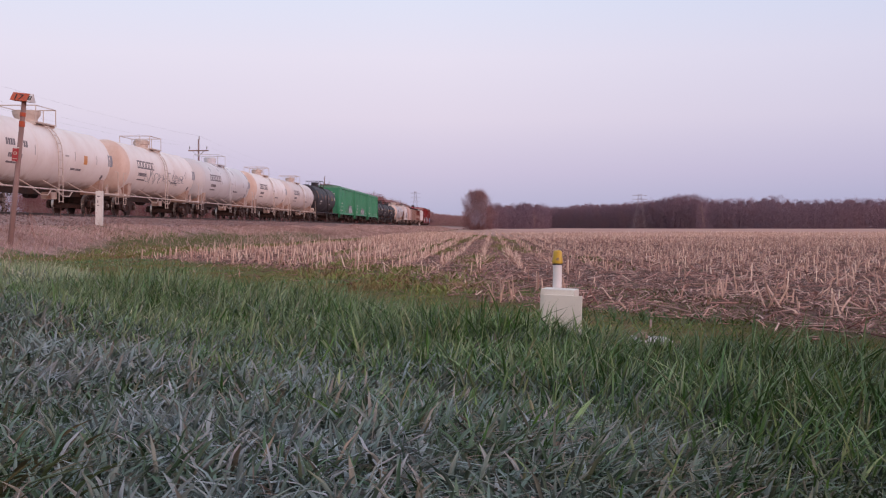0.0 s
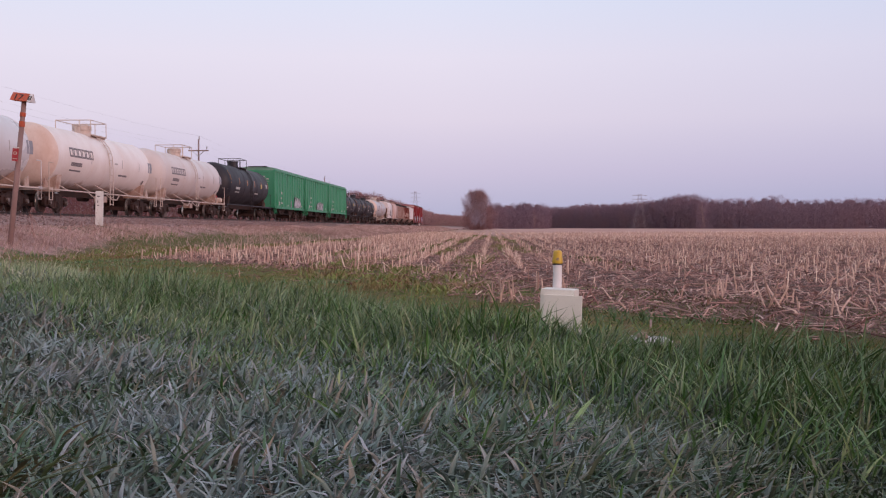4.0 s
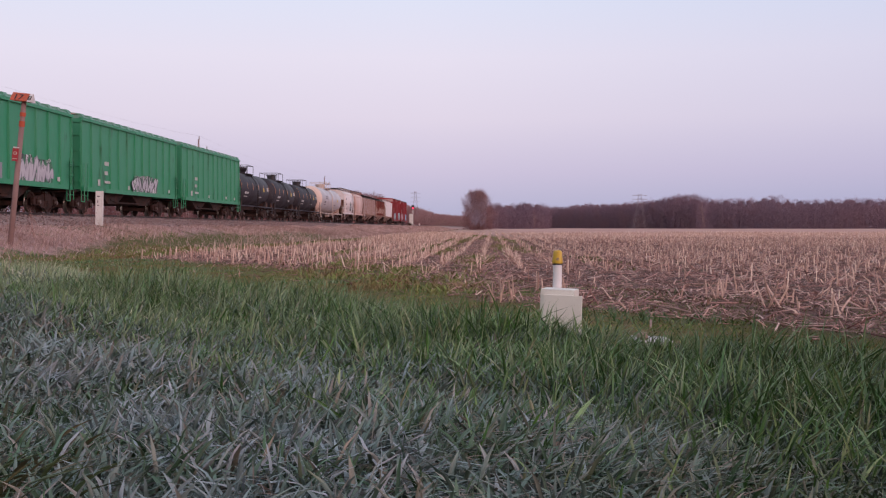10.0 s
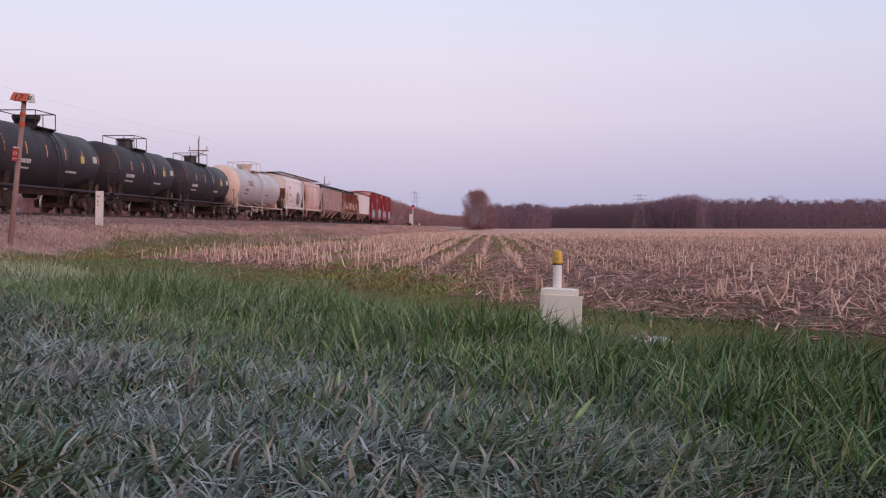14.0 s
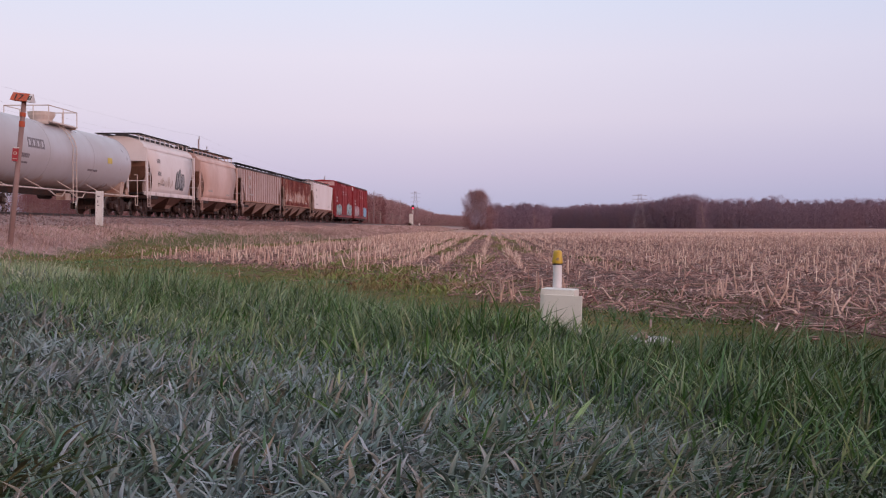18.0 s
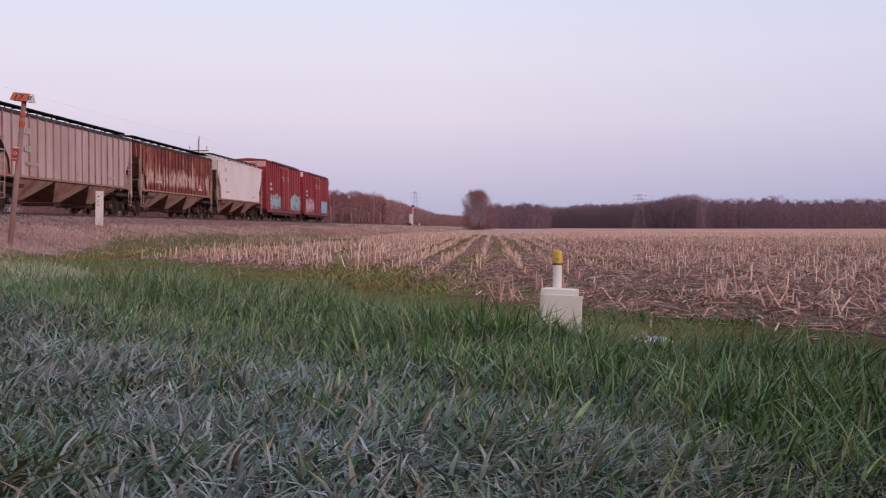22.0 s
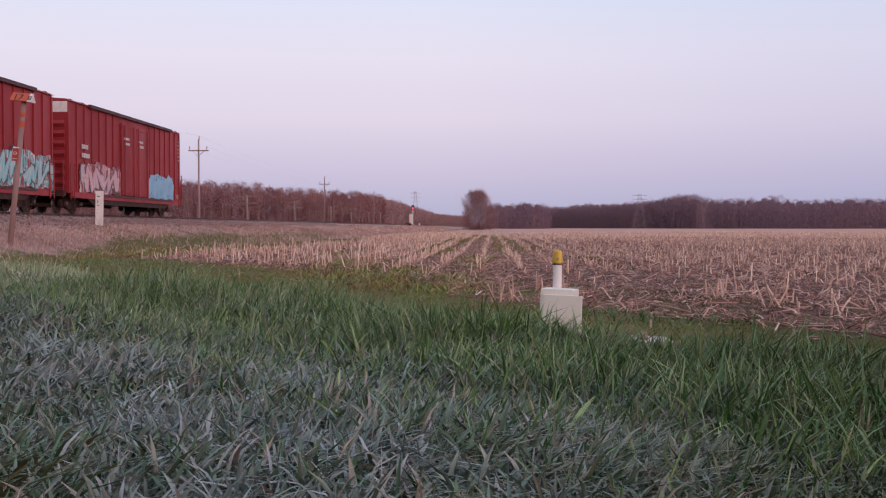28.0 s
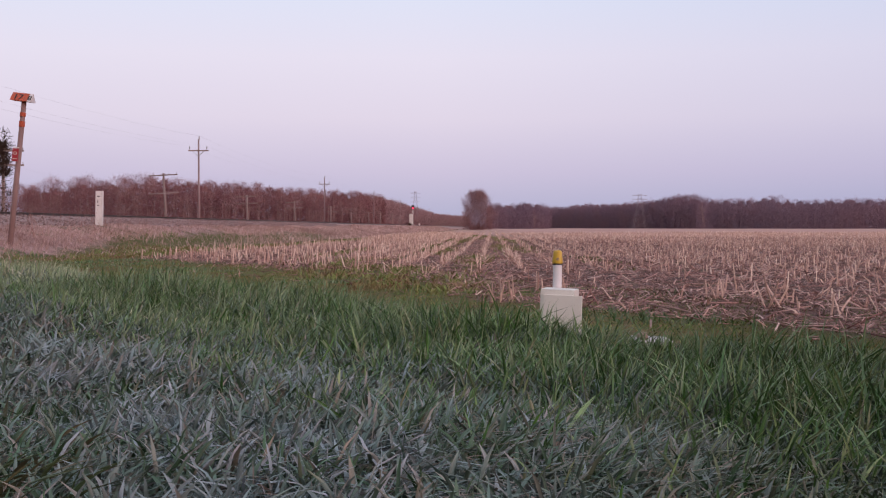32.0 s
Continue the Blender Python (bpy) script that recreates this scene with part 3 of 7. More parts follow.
track = thing("railway_track", pose(TRACK_X, 0, 0), "single railway track with dark steel rails on timber ties", "railway track")
rail_prof = [(-0.07, 0), (0.07, 0), (0.07, 0.015), (0.012, 0.03), (0.012, 0.13), (0.036, 0.14), (0.036, 0.172), (-0.036, 0.172), (-0.036, 0.14), (-0.012, 0.13), (-0.012, 0.03), (-0.07, 0.015)]
for side in (0.7535, -0.7535):
    part("rail", prism(bmesh.new(), [(x + side, z + RAIL_Z - 0.172) for x, z in rail_prof], "y", T0, T1), "rail", track)
    part("rail_head", box(bmesh.new(), side - 0.03, side + 0.03, T0, T1, RAIL_Z - 0.004, RAIL_Z + 0.002), "tread", track, "worn bright running surface")
tie_bm = bmesh.new()
box(tie_bm, -1.3, 1.3, -0.11, 0.11, 1.10, 1.262)
bmesh.ops.bevel(tie_bm, geom=tie_bm.edges[:], offset=0.012, segments=1)
tie = part("tie", tie_bm, "tie", track)
tie.location = (0, 24.0, 0)
for i in range(1, 300):
    o = link_mesh("tie", tie.data, track)
    o.location = (random.uniform(-0.05, 0.05), 24.0 + 0.53 * i, random.uniform(-0.004, 0.012))
rest = bmesh.new()
for y in list(np.arange(-60, 23.7, 0.53)) + list(np.arange(183.2, 420, 0.53)):
    box(rest, -1.3, 1.3, y - 0.11, y + 0.11, 1.10, 1.262)
tagged(part("ties", rest, "tie", track), kind="stuff")

# loose stones on the ballast shoulder
ns = 11000
sy = rng.uniform(22, 120, ns)
sx = TRACK_X + rng.uniform(1.3, 5.9, ns)
sz = np.interp(sx - TRACK_X, [0, 1.5, 2.2, 2.9, 4.2, 5.5, 6.1], [1.26, 1.27, 1.24, 1.12, 0.98, 0.93, 0.8])
sr = rng.uniform(0.02, 0.055, ns)
octa = np.array([(1, 0, 0), (-1, 0, 0), (0, 1, 0), (0, -1, 0), (0, 0, 1), (0, 0, -0.6)])
sv = np.stack([sx, sy, sz + 0.01], -1)[:, None, :] + octa[None] * sr[:, None, None] * rng.uniform(0.6, 1.3, (ns, 6, 1))
of = np.array([(0, 2, 4), (2, 1, 4), (1, 3, 4), (3, 0, 4), (2, 0, 5), (1, 2, 5), (3, 1, 5), (0, 3, 5)])
st = (np.arange(ns)[:, None, None] * 6 + of[None]).reshape(-1, 3)
stones = link_mesh("ballast_stones", tri_mesh("ballast_stones", sv.reshape(-1, 3), st, "gravel"))
tagged(stones, "loose grey-brown ballast stones beside the track", "gravel", kind="stuff")


# ---- plants in bulk ----
def blade_mesh(name, x, y, z, h, w, lean, azim, material, rng, levels=(0, 0.4, 0.75, 1.0), droop=0.5, crease=False):
    """Many thin tapering blades at once; lean is how far the tip goes sideways, as a share of the height."""
    k = len(x)
    face = rng.uniform(0, 2 * np.pi, k)
    curl = rng.normal(0, 0.16, k) * h
    dx, dy = np.cos(azim) * lean * h, np.sin(azim) * lean * h
    fx, fy = np.cos(face), np.sin(face)
    vs = []
    row = 3 if crease else 2
    for t in levels:
        cx = x + dx * t ** 1.7 - np.sin(azim) * curl * t * t
        cy = y + dy * t ** 1.7 + np.cos(azim) * curl * t * t
        cz = z + h * (t - droop * np.minimum(lean, 1.2) * 0.55 * t * t)
        half = 0.5 * w * (1 - t ** 4) * (0.7 + 0.5 * min(t * 2, 1))
        if t < 1:
            vs.append(np.stack([cx - fx * half, cy - fy * half, cz], -1))
            if crease:
                vs.append(np.stack([cx + fy * half * 0.55, cy - fx * half * 0.55, cz - half * 0.25], -1))
            vs.append(np.stack([cx + fx * half, cy + fy * half, cz], -1))
        else:
            vs.append(np.stack([cx, cy, cz], -1))
    per = len(vs)
    faces = []
    for i in range(len(levels) - 2):
        for j in range(row - 1):
            a = row * i + j
            faces += [(a, a + 1, a + row + 1), (a, a + row + 1, a + row)]
    for j in range(row - 1):
        a = row * (len(levels) - 2) + j
        faces += [(a, a + 1, per - 1)]
    tris = (np.arange(k)[:, None, None] * per + np.array(faces)[None]).reshape(-1, 3)
    return tri_mesh(name, np.stack(vs, 1).reshape(-1, 3), tris, material, not crease)


def stalk_mesh(name, a, b2, r0, r1, sides, material):
    """Many tapered round stalks at once, from points a to points b2."""
    k = len(a)
    d = b2 - a
    d = d / np.linalg.norm(d, axis=1)[:, None]
    ref = np.where(np.abs(d[:, 2:3]) > 0.7, np.array([[1.0, 0, 0]]), np.array([[0, 0, 1.0]]))
    u = np.cross(d, ref)
    u /= np.linalg.norm(u, axis=1)[:, None]
    v = np.cross(d, u)
    rings = []
    for c, r in ((a, r0), (b2, r1)):
        for i in range(sides):
            t = 2 * np.pi * i / sides
            rings.append(c + r[:, None] * (np.cos(t) * u + np.sin(t) * v))
    faces = []
    for i in range(sides):
        j = (i + 1) % sides
        faces += [(i, j, sides + j), (i, sides + j, sides + i)]
    for i in range(1, sides - 1):
        faces += [(sides, sides + i, sides + i + 1)]
    tris = (np.arange(k)[:, None, None] * 2 * sides + np.array(faces)[None]).reshape(-1, 3)
    return tri_mesh(name, np.stack(rings, 1).reshape(-1, 3), tris, material)


def scatter(rng, count, y0, y1, p0, p1, margin=0.06):
    """Points of the wedge that the lens can see, between two lines along the verge."""
    xs, ys = [], []
    got = 0
    while got < count:
        y = np.sqrt(rng.uniform(y0 * y0, y1 * y1, count))
        x = y * rng.uniform(-0.455 - margin, 0.372 + margin, count)
        p = across(x, y)
        ok = (p > p0) & (p < p1)
        xs.append(x[ok]); ys.append(y[ok])
        got += int(ok.sum())
    return np.concatenate(xs)[:count], np.concatenate(ys)[:count]


rng = np.random.default_rng(3)


def lay_grass(name, count, y0, y1, p0, p1, hlo, hhi, w, lean, material, label, droop=0.5, levels=(0, 0.4, 0.75, 1.0), tall=None, crease=False):
    x, y = scatter(rng, count, y0, y1, p0, p1)
    if tall is not None:
        # the crest grass thins out towards the road
        stay = (rng.random(count) < 0.06 + 0.94 * smooth(0.7, 2.7, across(x, y) + 0.35 * np.sin(x * 4.1 + y * 1.7) + 0.5 * smooth(0.0, 1.0, x)))
        x, y = x[stay], y[stay]
        count = len(x)
    bear = x / y * F_LEN + 862.0
    stay = ~((np.abs(bear - 1158) < 52) & (y > 4.2) & (y < 6.4) & (rng.random(count) < 0.85))
    x, y = x[stay], y[stay]
    count = len(x)
    h = rng.uniform(hlo, hhi, count) * (0.75 + 0.5 * rng.random(count))
    clump = 0.8 + 0.35 * np.sin(x * 3.1 + 1.7 * np.sin(y * 2.3)) * np.sin(y * 2.7 + x)
    h = h * clump
    if tall is not None:
        p = across(x, y)
        h = h * (0.5 + tall * np.exp(-((p - 2.6) / 1.0) ** 2)) * (1 + 0.45 * smooth(3.0, 6.0, y))
    ln = rng.uniform(lean[0], lean[1], count)
    az = -0.4 + 0.9 * np.sin(x * 5.9 + 2.0 * np.sin(y * 3.9)) + 0.8 * np.sin(y * 8.3 - x * 4.7) + rng.normal(0, 1.7, count)
    me = blade_mesh(name, x, y, ground_z(x, y) - 0.01, h, rng.uniform(0.6, 1.3, count) * w, ln, az, material, rng, levels, droop, crease)
    return tagged(link_mesh(name, me), label, "grass", kind="stuff")


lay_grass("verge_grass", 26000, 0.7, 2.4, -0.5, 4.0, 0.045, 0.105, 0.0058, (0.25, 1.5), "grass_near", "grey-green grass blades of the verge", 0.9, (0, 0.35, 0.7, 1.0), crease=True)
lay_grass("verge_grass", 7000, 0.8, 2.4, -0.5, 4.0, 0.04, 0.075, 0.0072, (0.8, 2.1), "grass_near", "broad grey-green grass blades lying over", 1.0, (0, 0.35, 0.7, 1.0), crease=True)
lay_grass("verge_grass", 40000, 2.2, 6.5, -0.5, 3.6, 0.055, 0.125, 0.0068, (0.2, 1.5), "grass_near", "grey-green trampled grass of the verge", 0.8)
lay_grass("tall_grass", 40000, 0.8, 7.0, 0.9, 3.8, 0.09, 0.20, 0.0062, (0.1, 1.0), "grass", "fresh green grass along the verge crest", 0.6, tall=0.62, crease=True)
lay_grass("tall_grass", 30000, 4.5, 16.0, 0.3, 3.6, 0.07, 0.16, 0.0085, (0.1, 0.9), "grass_far", "pale green grass along the verge crest", 0.5, tall=0.5)
lay_grass("verge_grass", 24000, 1.6, 9.0, 0.6, 3.5, 0.08, 0.16, 0.006, (0.15, 1.4), "grass_near", "grey-green blades among the crest grass", 0.7, tall=0.55)
lay_grass("dead_grass", 16000, 0.5, 5.0, -0.5, 3.4, 0.04, 0.09, 0.0045, (0.8, 2.2), "thatch", "tan dead grass blades between the green", 0.9)

# pale broad-bladed tufts scattered through the near verge, sky sheen painted into their colour
px_, py_ = [], []
for tx, ty in ((-0.24, 1.50), (-0.38, 1.62), (-0.17, 1.36), (-0.30, 1.34), (-0.62, 1.95), (-0.45, 2.15), (-0.10, 1.66), (-0.75, 2.5), (-0.52, 1.66), (-0.02, 2.0), (-0.9, 2.2), (-0.34, 1.46), (-0.2, 1.58)):
    k = int(rng.integers(70, 130))
    px_.append(rng.normal(tx, 0.055, k)); py_.append(rng.normal(ty, 0.085, k))
x, y = np.concatenate(px_), np.concatenate(py_)
k = len(x)
me = blade_mesh("pale_grass", x, y, ground_z(x, y) - 0.005, rng.uniform(0.04, 0.085, k), rng.uniform(0.004, 0.008, k), rng.uniform(0.3, 1.5, k), rng.normal(0.4, 1.6, k), "grass_sheen", rng, (0, 0.3, 0.6, 0.85, 1.0), 0.9, True)
tagged(link_mesh("pale_grass", me), "pale blue-grey broad grass tufts on the verge", "grass", kind="stuff")

lay_grass("short_turf", 68000, 4.0, 26.0, 3.0, 9.8, 0.025, 0.065, 0.008, (0.4, 1.6), "turf", "short olive turf beside the field", 0.5, (0, 0.5, 1.0))

x, y = scatter(rng, 30000, 7.0, 26.0, 3.9, 9.6)
ok = np.sin(x * 1.1 + 2.0 * np.sin(y * 0.7)) * np.sin(y * 0.9 - x * 0.6) + rng.normal(0, 0.22, len(x)) > 0.45
x, y = x[ok], y[ok]
k = len(x)
me = blade_mesh("turf_tufts", x, y, ground_z(x, y) - 0.01, rng.uniform(0.04, 0.11, k), rng.uniform(0.007, 0.013, k), rng.uniform(0.2, 1.1, k), rng.uniform(0, 6.28, k), "grass", rng, (0, 0.5, 1.0), 0.6)
tagged(link_mesh("turf_tufts", me), "dark green tufts standing in the short turf", "grass", kind="stuff")

k = 18000
x, y = rng.uniform(-9, 6, k), rng.uniform(-6, 11, k)
ok = (across(x, y) < 3.8) & (np.hypot(x, y) > 0.6) & ((x < -0.52 * y - 0.05) | (x > 0.44 * y + 0.05))
x, y = x[ok], y[ok]
k = len(x)
me = blade_mesh("verge_grass", x, y, ground_z(x, y) - 0.01, rng.uniform(0.05, 0.11, k), rng.uniform(0.008, 0.016, k), rng.uniform(0.3, 1.8, k), rng.uniform(0, 6.28, k), "grass_near", rng, (0, 0.5, 1.0), 0.8)
tagged(link_mesh("verge_grass", me), "grey-green grass on the verge all round", "grass", kind="stuff")

# long dark blades of a tuft close to the lens
M["grass_dark"] = blades("dark olive grass", [(0.06, 0.095, 0.04), (0.10, 0.14, 0.06), (0.16, 0.13, 0.08), (0.08, 0.12, 0.05)], 0.5, spec=0.3)
k = 90
tx_, ty_ = rng.normal(-0.60, 0.07, k), rng.normal(1.24, 0.10, k)
me = blade_mesh("grass_tuft", tx_, ty_, ground_z(tx_, ty_) - 0.01, rng.uniform(0.06, 0.10, k), rng.uniform(0.004, 0.008, k), rng.uniform(0.6, 1.5, k), rng.normal(-0.7, 0.5, k), "grass_dark", rng, (0, 0.25, 0.5, 0.75, 1.0), 0.5, True)
tagged(link_mesh("grass_tuft", me), "dark olive tuft of long bent grass", "grass", kind="stuff")

# dry grass of the railway bank
k = 175000
dy_ = np.sqrt(rng.uniform(14 ** 2, 120 ** 2, k))
dx_ = rng.uniform(-14.6, -9.6, k)
keep = (dx_ > -0.5 * dy_ - 1) & (across(dx_, dy_) > 5.2) & (rng.random(k) < 0.10 + 0.9 * smooth(-10.6, -11.8, dx_ + 0.4 * np.sin(dy_ * 0.3) + 1.7 * smooth(27, 37, dy_) - 2.0 * smooth(65, 100, dy_))) & (np.sin(dx_ * 0.9 + dy_ * 0.21) + rng.normal(0, 0.6, k) > -0.8)
dx_, dy_ = dx_[keep], dy_[keep]
k = len(dx_)
me = blade_mesh("dry_grass", dx_, dy_, ground_z(dx_, dy_) - 0.02, rng.uniform(0.10, 0.34, k) * (1 - 0.6 * smooth(-12.8, -13.8, dx_)), rng.uniform(0.005, 0.011, k) * (1 + dy_ / 45), rng.uniform(0.2, 1.6, k), rng.uniform(0, 6.28, k), "dry_grass", rng, (0, 0.5, 1.0))
tagged(link_mesh("dry_grass", me), "pale dry grass on the railway bank", "grass", kind="stuff")

k = 26000
dy_ = rng.uniform(105, 330, k)
dx_ = rng.uniform(-14.8, -8.8, k)
me = blade_mesh("dry_grass", dx_, dy_, ground_z(dx_, dy_) - 0.02, rng.uniform(0.15, 0.45, k), rng.uniform(0.03, 0.07, k) * (dy_ / 130), rng.uniform(0.2, 1.4, k), rng.uniform(0, 6.28, k), "dry_grass", rng, (0, 0.5, 1.0))
tagged(link_mesh("dry_grass", me), "pale dry grass along the far railway bank", "grass", kind="stuff")

# corn stubble in rows that run along the railway
ROW = 0.76
rows_x = np.arange(-8.6, 62, ROW)
ax_, ay_ = [], []
for r in rows_x:
    far = 150.0 if r < 25 else 165.0
    yy = np.arange(8.0, far, 0.16)
    yy = yy + rng.normal(0, 0.05, len(yy))
    gap = np.sin(yy * 0.37 + r * 3.1) + np.sin(yy * 0.11 + r) + rng.normal(0, 0.7, len(yy))
    xx = r + rng.normal(0, 0.05, len(yy)) + 0.0045 * yy
    thin = 0.85 - 0.5 * smooth(40, 150, yy)
    dens = np.where(xx < -1.5, 1.0, 0.74) * np.where(xx < 3.0, 0.22 + 0.78 * smooth(14.5, 21.0, yy), 1.0)
    ok = (xx < 0.40 * yy + 1) & (across(xx, yy) > FIELD_EDGE - 0.2 + 2.5 * smooth(0.2, -1.6, xx) + rng.normal(0, 0.25, len(yy))) & (rng.random(len(yy)) < thin * dens) & (gap > -1.6) & ~((xx < -7.7) & (yy > 36) & (yy < 78))
    ax_.append(xx[ok]); ay_.append(yy[ok])
ax_, ay_ = np.concatenate(ax_), np.concatenate(ay_)
near = ay_ < 45
for name, sel, sides in (("corn_stubble", near, 5), ("corn_stubble", ~near, 3)):
    x, y = ax_[sel], ay_[sel]
    k = len(x)
    h = rng.uniform(0.11, 0.32, k) * np.where(x < -1.5, 1.0, 0.88) * np.where(rng.random(k) < 0.02, 1.6, 1.0)
    flat = np.where(rng.random(k) < np.where(x < -1.5, 0.12, 0.42), rng.uniform(0.5, 2.2, k), rng.uniform(0, 0.32, k))
    az = rng.uniform(0, 6.28, k)
    z = ground_z(x, y) - 0.02
    a = np.stack([x, y, z], -1)
    up = h / np.sqrt(1 + flat ** 2)
    b2 = a + np.stack([np.cos(az) * flat * up, np.sin(az) * flat * up, up], -1)
    r0 = rng.uniform(0.0095, 0.0155, k) * np.where(x < -1.5, 1.0, 0.72) * (1 + np.maximum(y - 40, 0) / 90)
    me = stalk_mesh(name, a, b2, r0, r0 * 0.8, sides, "stubble")
    tagged(link_mesh(name, me), "pale cut corn stalks standing in rows", "corn stubble", kind="stuff")
# torn leaves on the stalks
sel = np.where((ay_ < 60) & (rng.random(len(ax_)) < 0.75))[0]
x, y = ax_[sel], ay_[sel]
k = len(x)
me = blade_mesh("stalk_leaves", x, y, ground_z(x, y), rng.uniform(0.09, 0.28, k), rng.uniform(0.010, 0.025, k), rng.uniform(0.4, 2.4, k), rng.uniform(0, 6.28, k), "stubble", rng, droop=0.9)
tagged(link_mesh("stalk_leaves", me), "torn dry leaves hanging on corn stalks", "corn leaves", kind="stuff")
# stalks and leaves that lie on the soil
k = 54000
y = rng.uniform(7.5 ** 1.5, 80 ** 1.5, k) ** (1 / 1.5)
x = y * rng.uniform(-0.45, 0.42, k)
ok = (x > -8.7) & (across(x, y) > FIELD_EDGE - 0.3 + 2.3 * smooth(0.2, -1.6, x) * (rng.random(k) < 0.91) + rng.normal(0, 0.25, k))
x, y = x[ok], y[ok]
k = len(x)
az = rng.uniform(0, 6.28, k)
ln = rng.uniform(0.03, 0.13, k) + 0.40 * rng.random(k) ** 6
z = ground_z(x, y) + 0.012
a = np.stack([x, y, z], -1)
b2 = a + np.stack([np.cos(az) * ln, np.sin(az) * ln, np.maximum(rng.normal(0.02, 0.045, k), -0.01)], -1)
r0 = rng.uniform(0.0035, 0.0105, k)
tagged(link_mesh("corn_litter", stalk_mesh("corn_litter", a, b2, r0, r0 * 0.7, 3, "litter")), "broken corn stalks and husks lying on the soil", "corn litter", kind="stuff")


# green weeds between some rows
wx, wy = [], []
for gx_, y0, y1, cnt in ((-9.6, 24, 46, 1900), (-10.4, 23, 42, 1700), (-11.2, 24, 36, 900), (-8.6, 34, 76, 3200), (-9.0, 30, 70, 3000), (-2.45, 24, 75, 2000), (-1.65, 30, 100, 3000), (-0.4, 16, 30, 900), (-3.2, 17, 26, 900), (-0.9, 60, 100, 700), (0.45, 30, 95, 2400), (1.3, 34, 60, 900), (-4.5, 20, 40, 900), (2.4, 18, 30, 400), (-13.1, 36, 44, 900), (-1.5, 13, 20, 900), (-0.6, 12.5, 18, 800), (-2.4, 16, 21, 800)):
    yy = rng.uniform(y0, y1, cnt)
    ok = np.sin(yy * 0.31 + gx_ * 2) + rng.normal(0, 0.5, cnt) > -0.4
    wy.append(yy[ok])
    wx.append(gx_ + rng.normal(0, 0.24, int(ok.sum())) + 0.0045 * yy[ok])
x, y = np.concatenate(wx), np.concatenate(wy)
k = len(x)
me = blade_mesh("field_weeds", x, y, ground_z(x, y), rng.uniform(0.05, 0.14, k), rng.uniform(0.008, 0.018, k) * (1 + y / 50), rng.uniform(0.3, 1.5, k), rng.uniform(0, 6.28, k), "turf", rng, (0, 0.5, 1.0))
tagged(link_mesh("field_weeds", me), "low green weeds between the stubble rows", "weeds", kind="stuff")

# husks and leaf scraps between the rows
k = 46000
y = rng.uniform(7.5 ** 1.4, 60 ** 1.4, k) ** (1 / 1.4)
x = y * rng.uniform(-0.45, 0.42, k)
ok = (x > -8.7) & (across(x, y) > FIELD_EDGE - 0.2 + 2.3 * smooth(0.2, -1.6, x) + rng.normal(0, 0.2, k) - 2.2 * (rng.random(k) < 0.05) * rng.random(k))
x, y = x[ok], y[ok]
k = len(x)
me = blade_mesh("husk_litter", x, y, ground_z(x, y), rng.uniform(0.03, 0.10, k), rng.uniform(0.008, 0.024, k), rng.uniform(0.8, 3.5, k), rng.uniform(0, 6.28, k), "litter", rng, droop=0.8)
tagged(link_mesh("husk_litter", me), "curled dry husks and leaf scraps on the soil", "corn litter", kind="stuff")


# ---- trees ----
def tree_points(rng, x, y, z, h, spread, twigs, trunk_r, low=0.15):
    """Segments (start, end, radius at start, radius at end) of a bare tree: a trunk, limbs, and many twigs."""
    a, b, r0, r1 = [], [], [], []
    base = np.array([x, y, z - 0.3])
    lean = rng.normal(0, 0.04, 2) * h
    top = np.array([x + lean[0], y + lean[1], z + h * 0.85])
    a.append(base); b.append(base + (top - base) * 0.5); r0.append(trunk_r); r1.append(trunk_r * 0.65)
    a.append(b[0]); b.append(top); r0.append(trunk_r * 0.65); r1.append(trunk_r * 0.12)
    nl = max(6, int(twigs / 22))
    ends = []
    for i in range(nl):
        t = rng.uniform(low + 0.08, 0.95)
        s = base + (top - base) * t
        az = rng.uniform(0, 6.283)
        reach = spread * rng.uniform(0.5, 1.0) * (1.15 - 0.75 * t)
        rise = h * rng.uniform(0.08, 0.26) * (1.2 - 0.5 * t)
        e = s + np.array([math.cos(az) * reach, math.sin(az) * reach, rise])
        a.append(s); b.append(e); r0.append(trunk_r * 0.38 * (1.1 - t)); r1.append(trunk_r * 0.08)
        ends.append((s, e))
    pick = rng.integers(0, nl, twigs)
    s = np.array([q[0] for q in ends])[pick]
    e = np.array([q[1] for q in ends])[pick]
    t = rng.uniform(0.25, 1.0, twigs)[:, None]
    o = s + (e - s) * t
    az = rng.uniform(0, 6.283, twigs)
    ln = rng.uniform(0.05, 0.16, twigs) * h
    up = rng.uniform(0.1, 1.0, twigs)
    d = np.stack([np.cos(az) * (1 - 0.5 * up), np.sin(az) * (1 - 0.5 * up), up], -1) * ln[:, None]
    return (np.concatenate([np.array(a), o]), np.concatenate([np.array(b), o + d]),
            np.concatenate([np.array(r0), np.full(twigs, 0.0026 * h)]), np.concatenate([np.array(r1), np.full(twigs, 0.0006 * h)]), len(a))


def sliver_mesh(name, o, d, w, material, rng):
    """Many thin flat twigs at once, each one tapering triangle."""
    k = len(o)
    side = np.cross(d, rng.normal(0, 1, (k, 3)))
    side = side / np.linalg.norm(side, axis=1)[:, None] * w[:, None] * 0.5
    v = np.stack([o - side, o + side, o + d], 1).reshape(-1, 3)
    return tri_mesh(name, v, np.arange(3 * k).reshape(-1, 3), material)


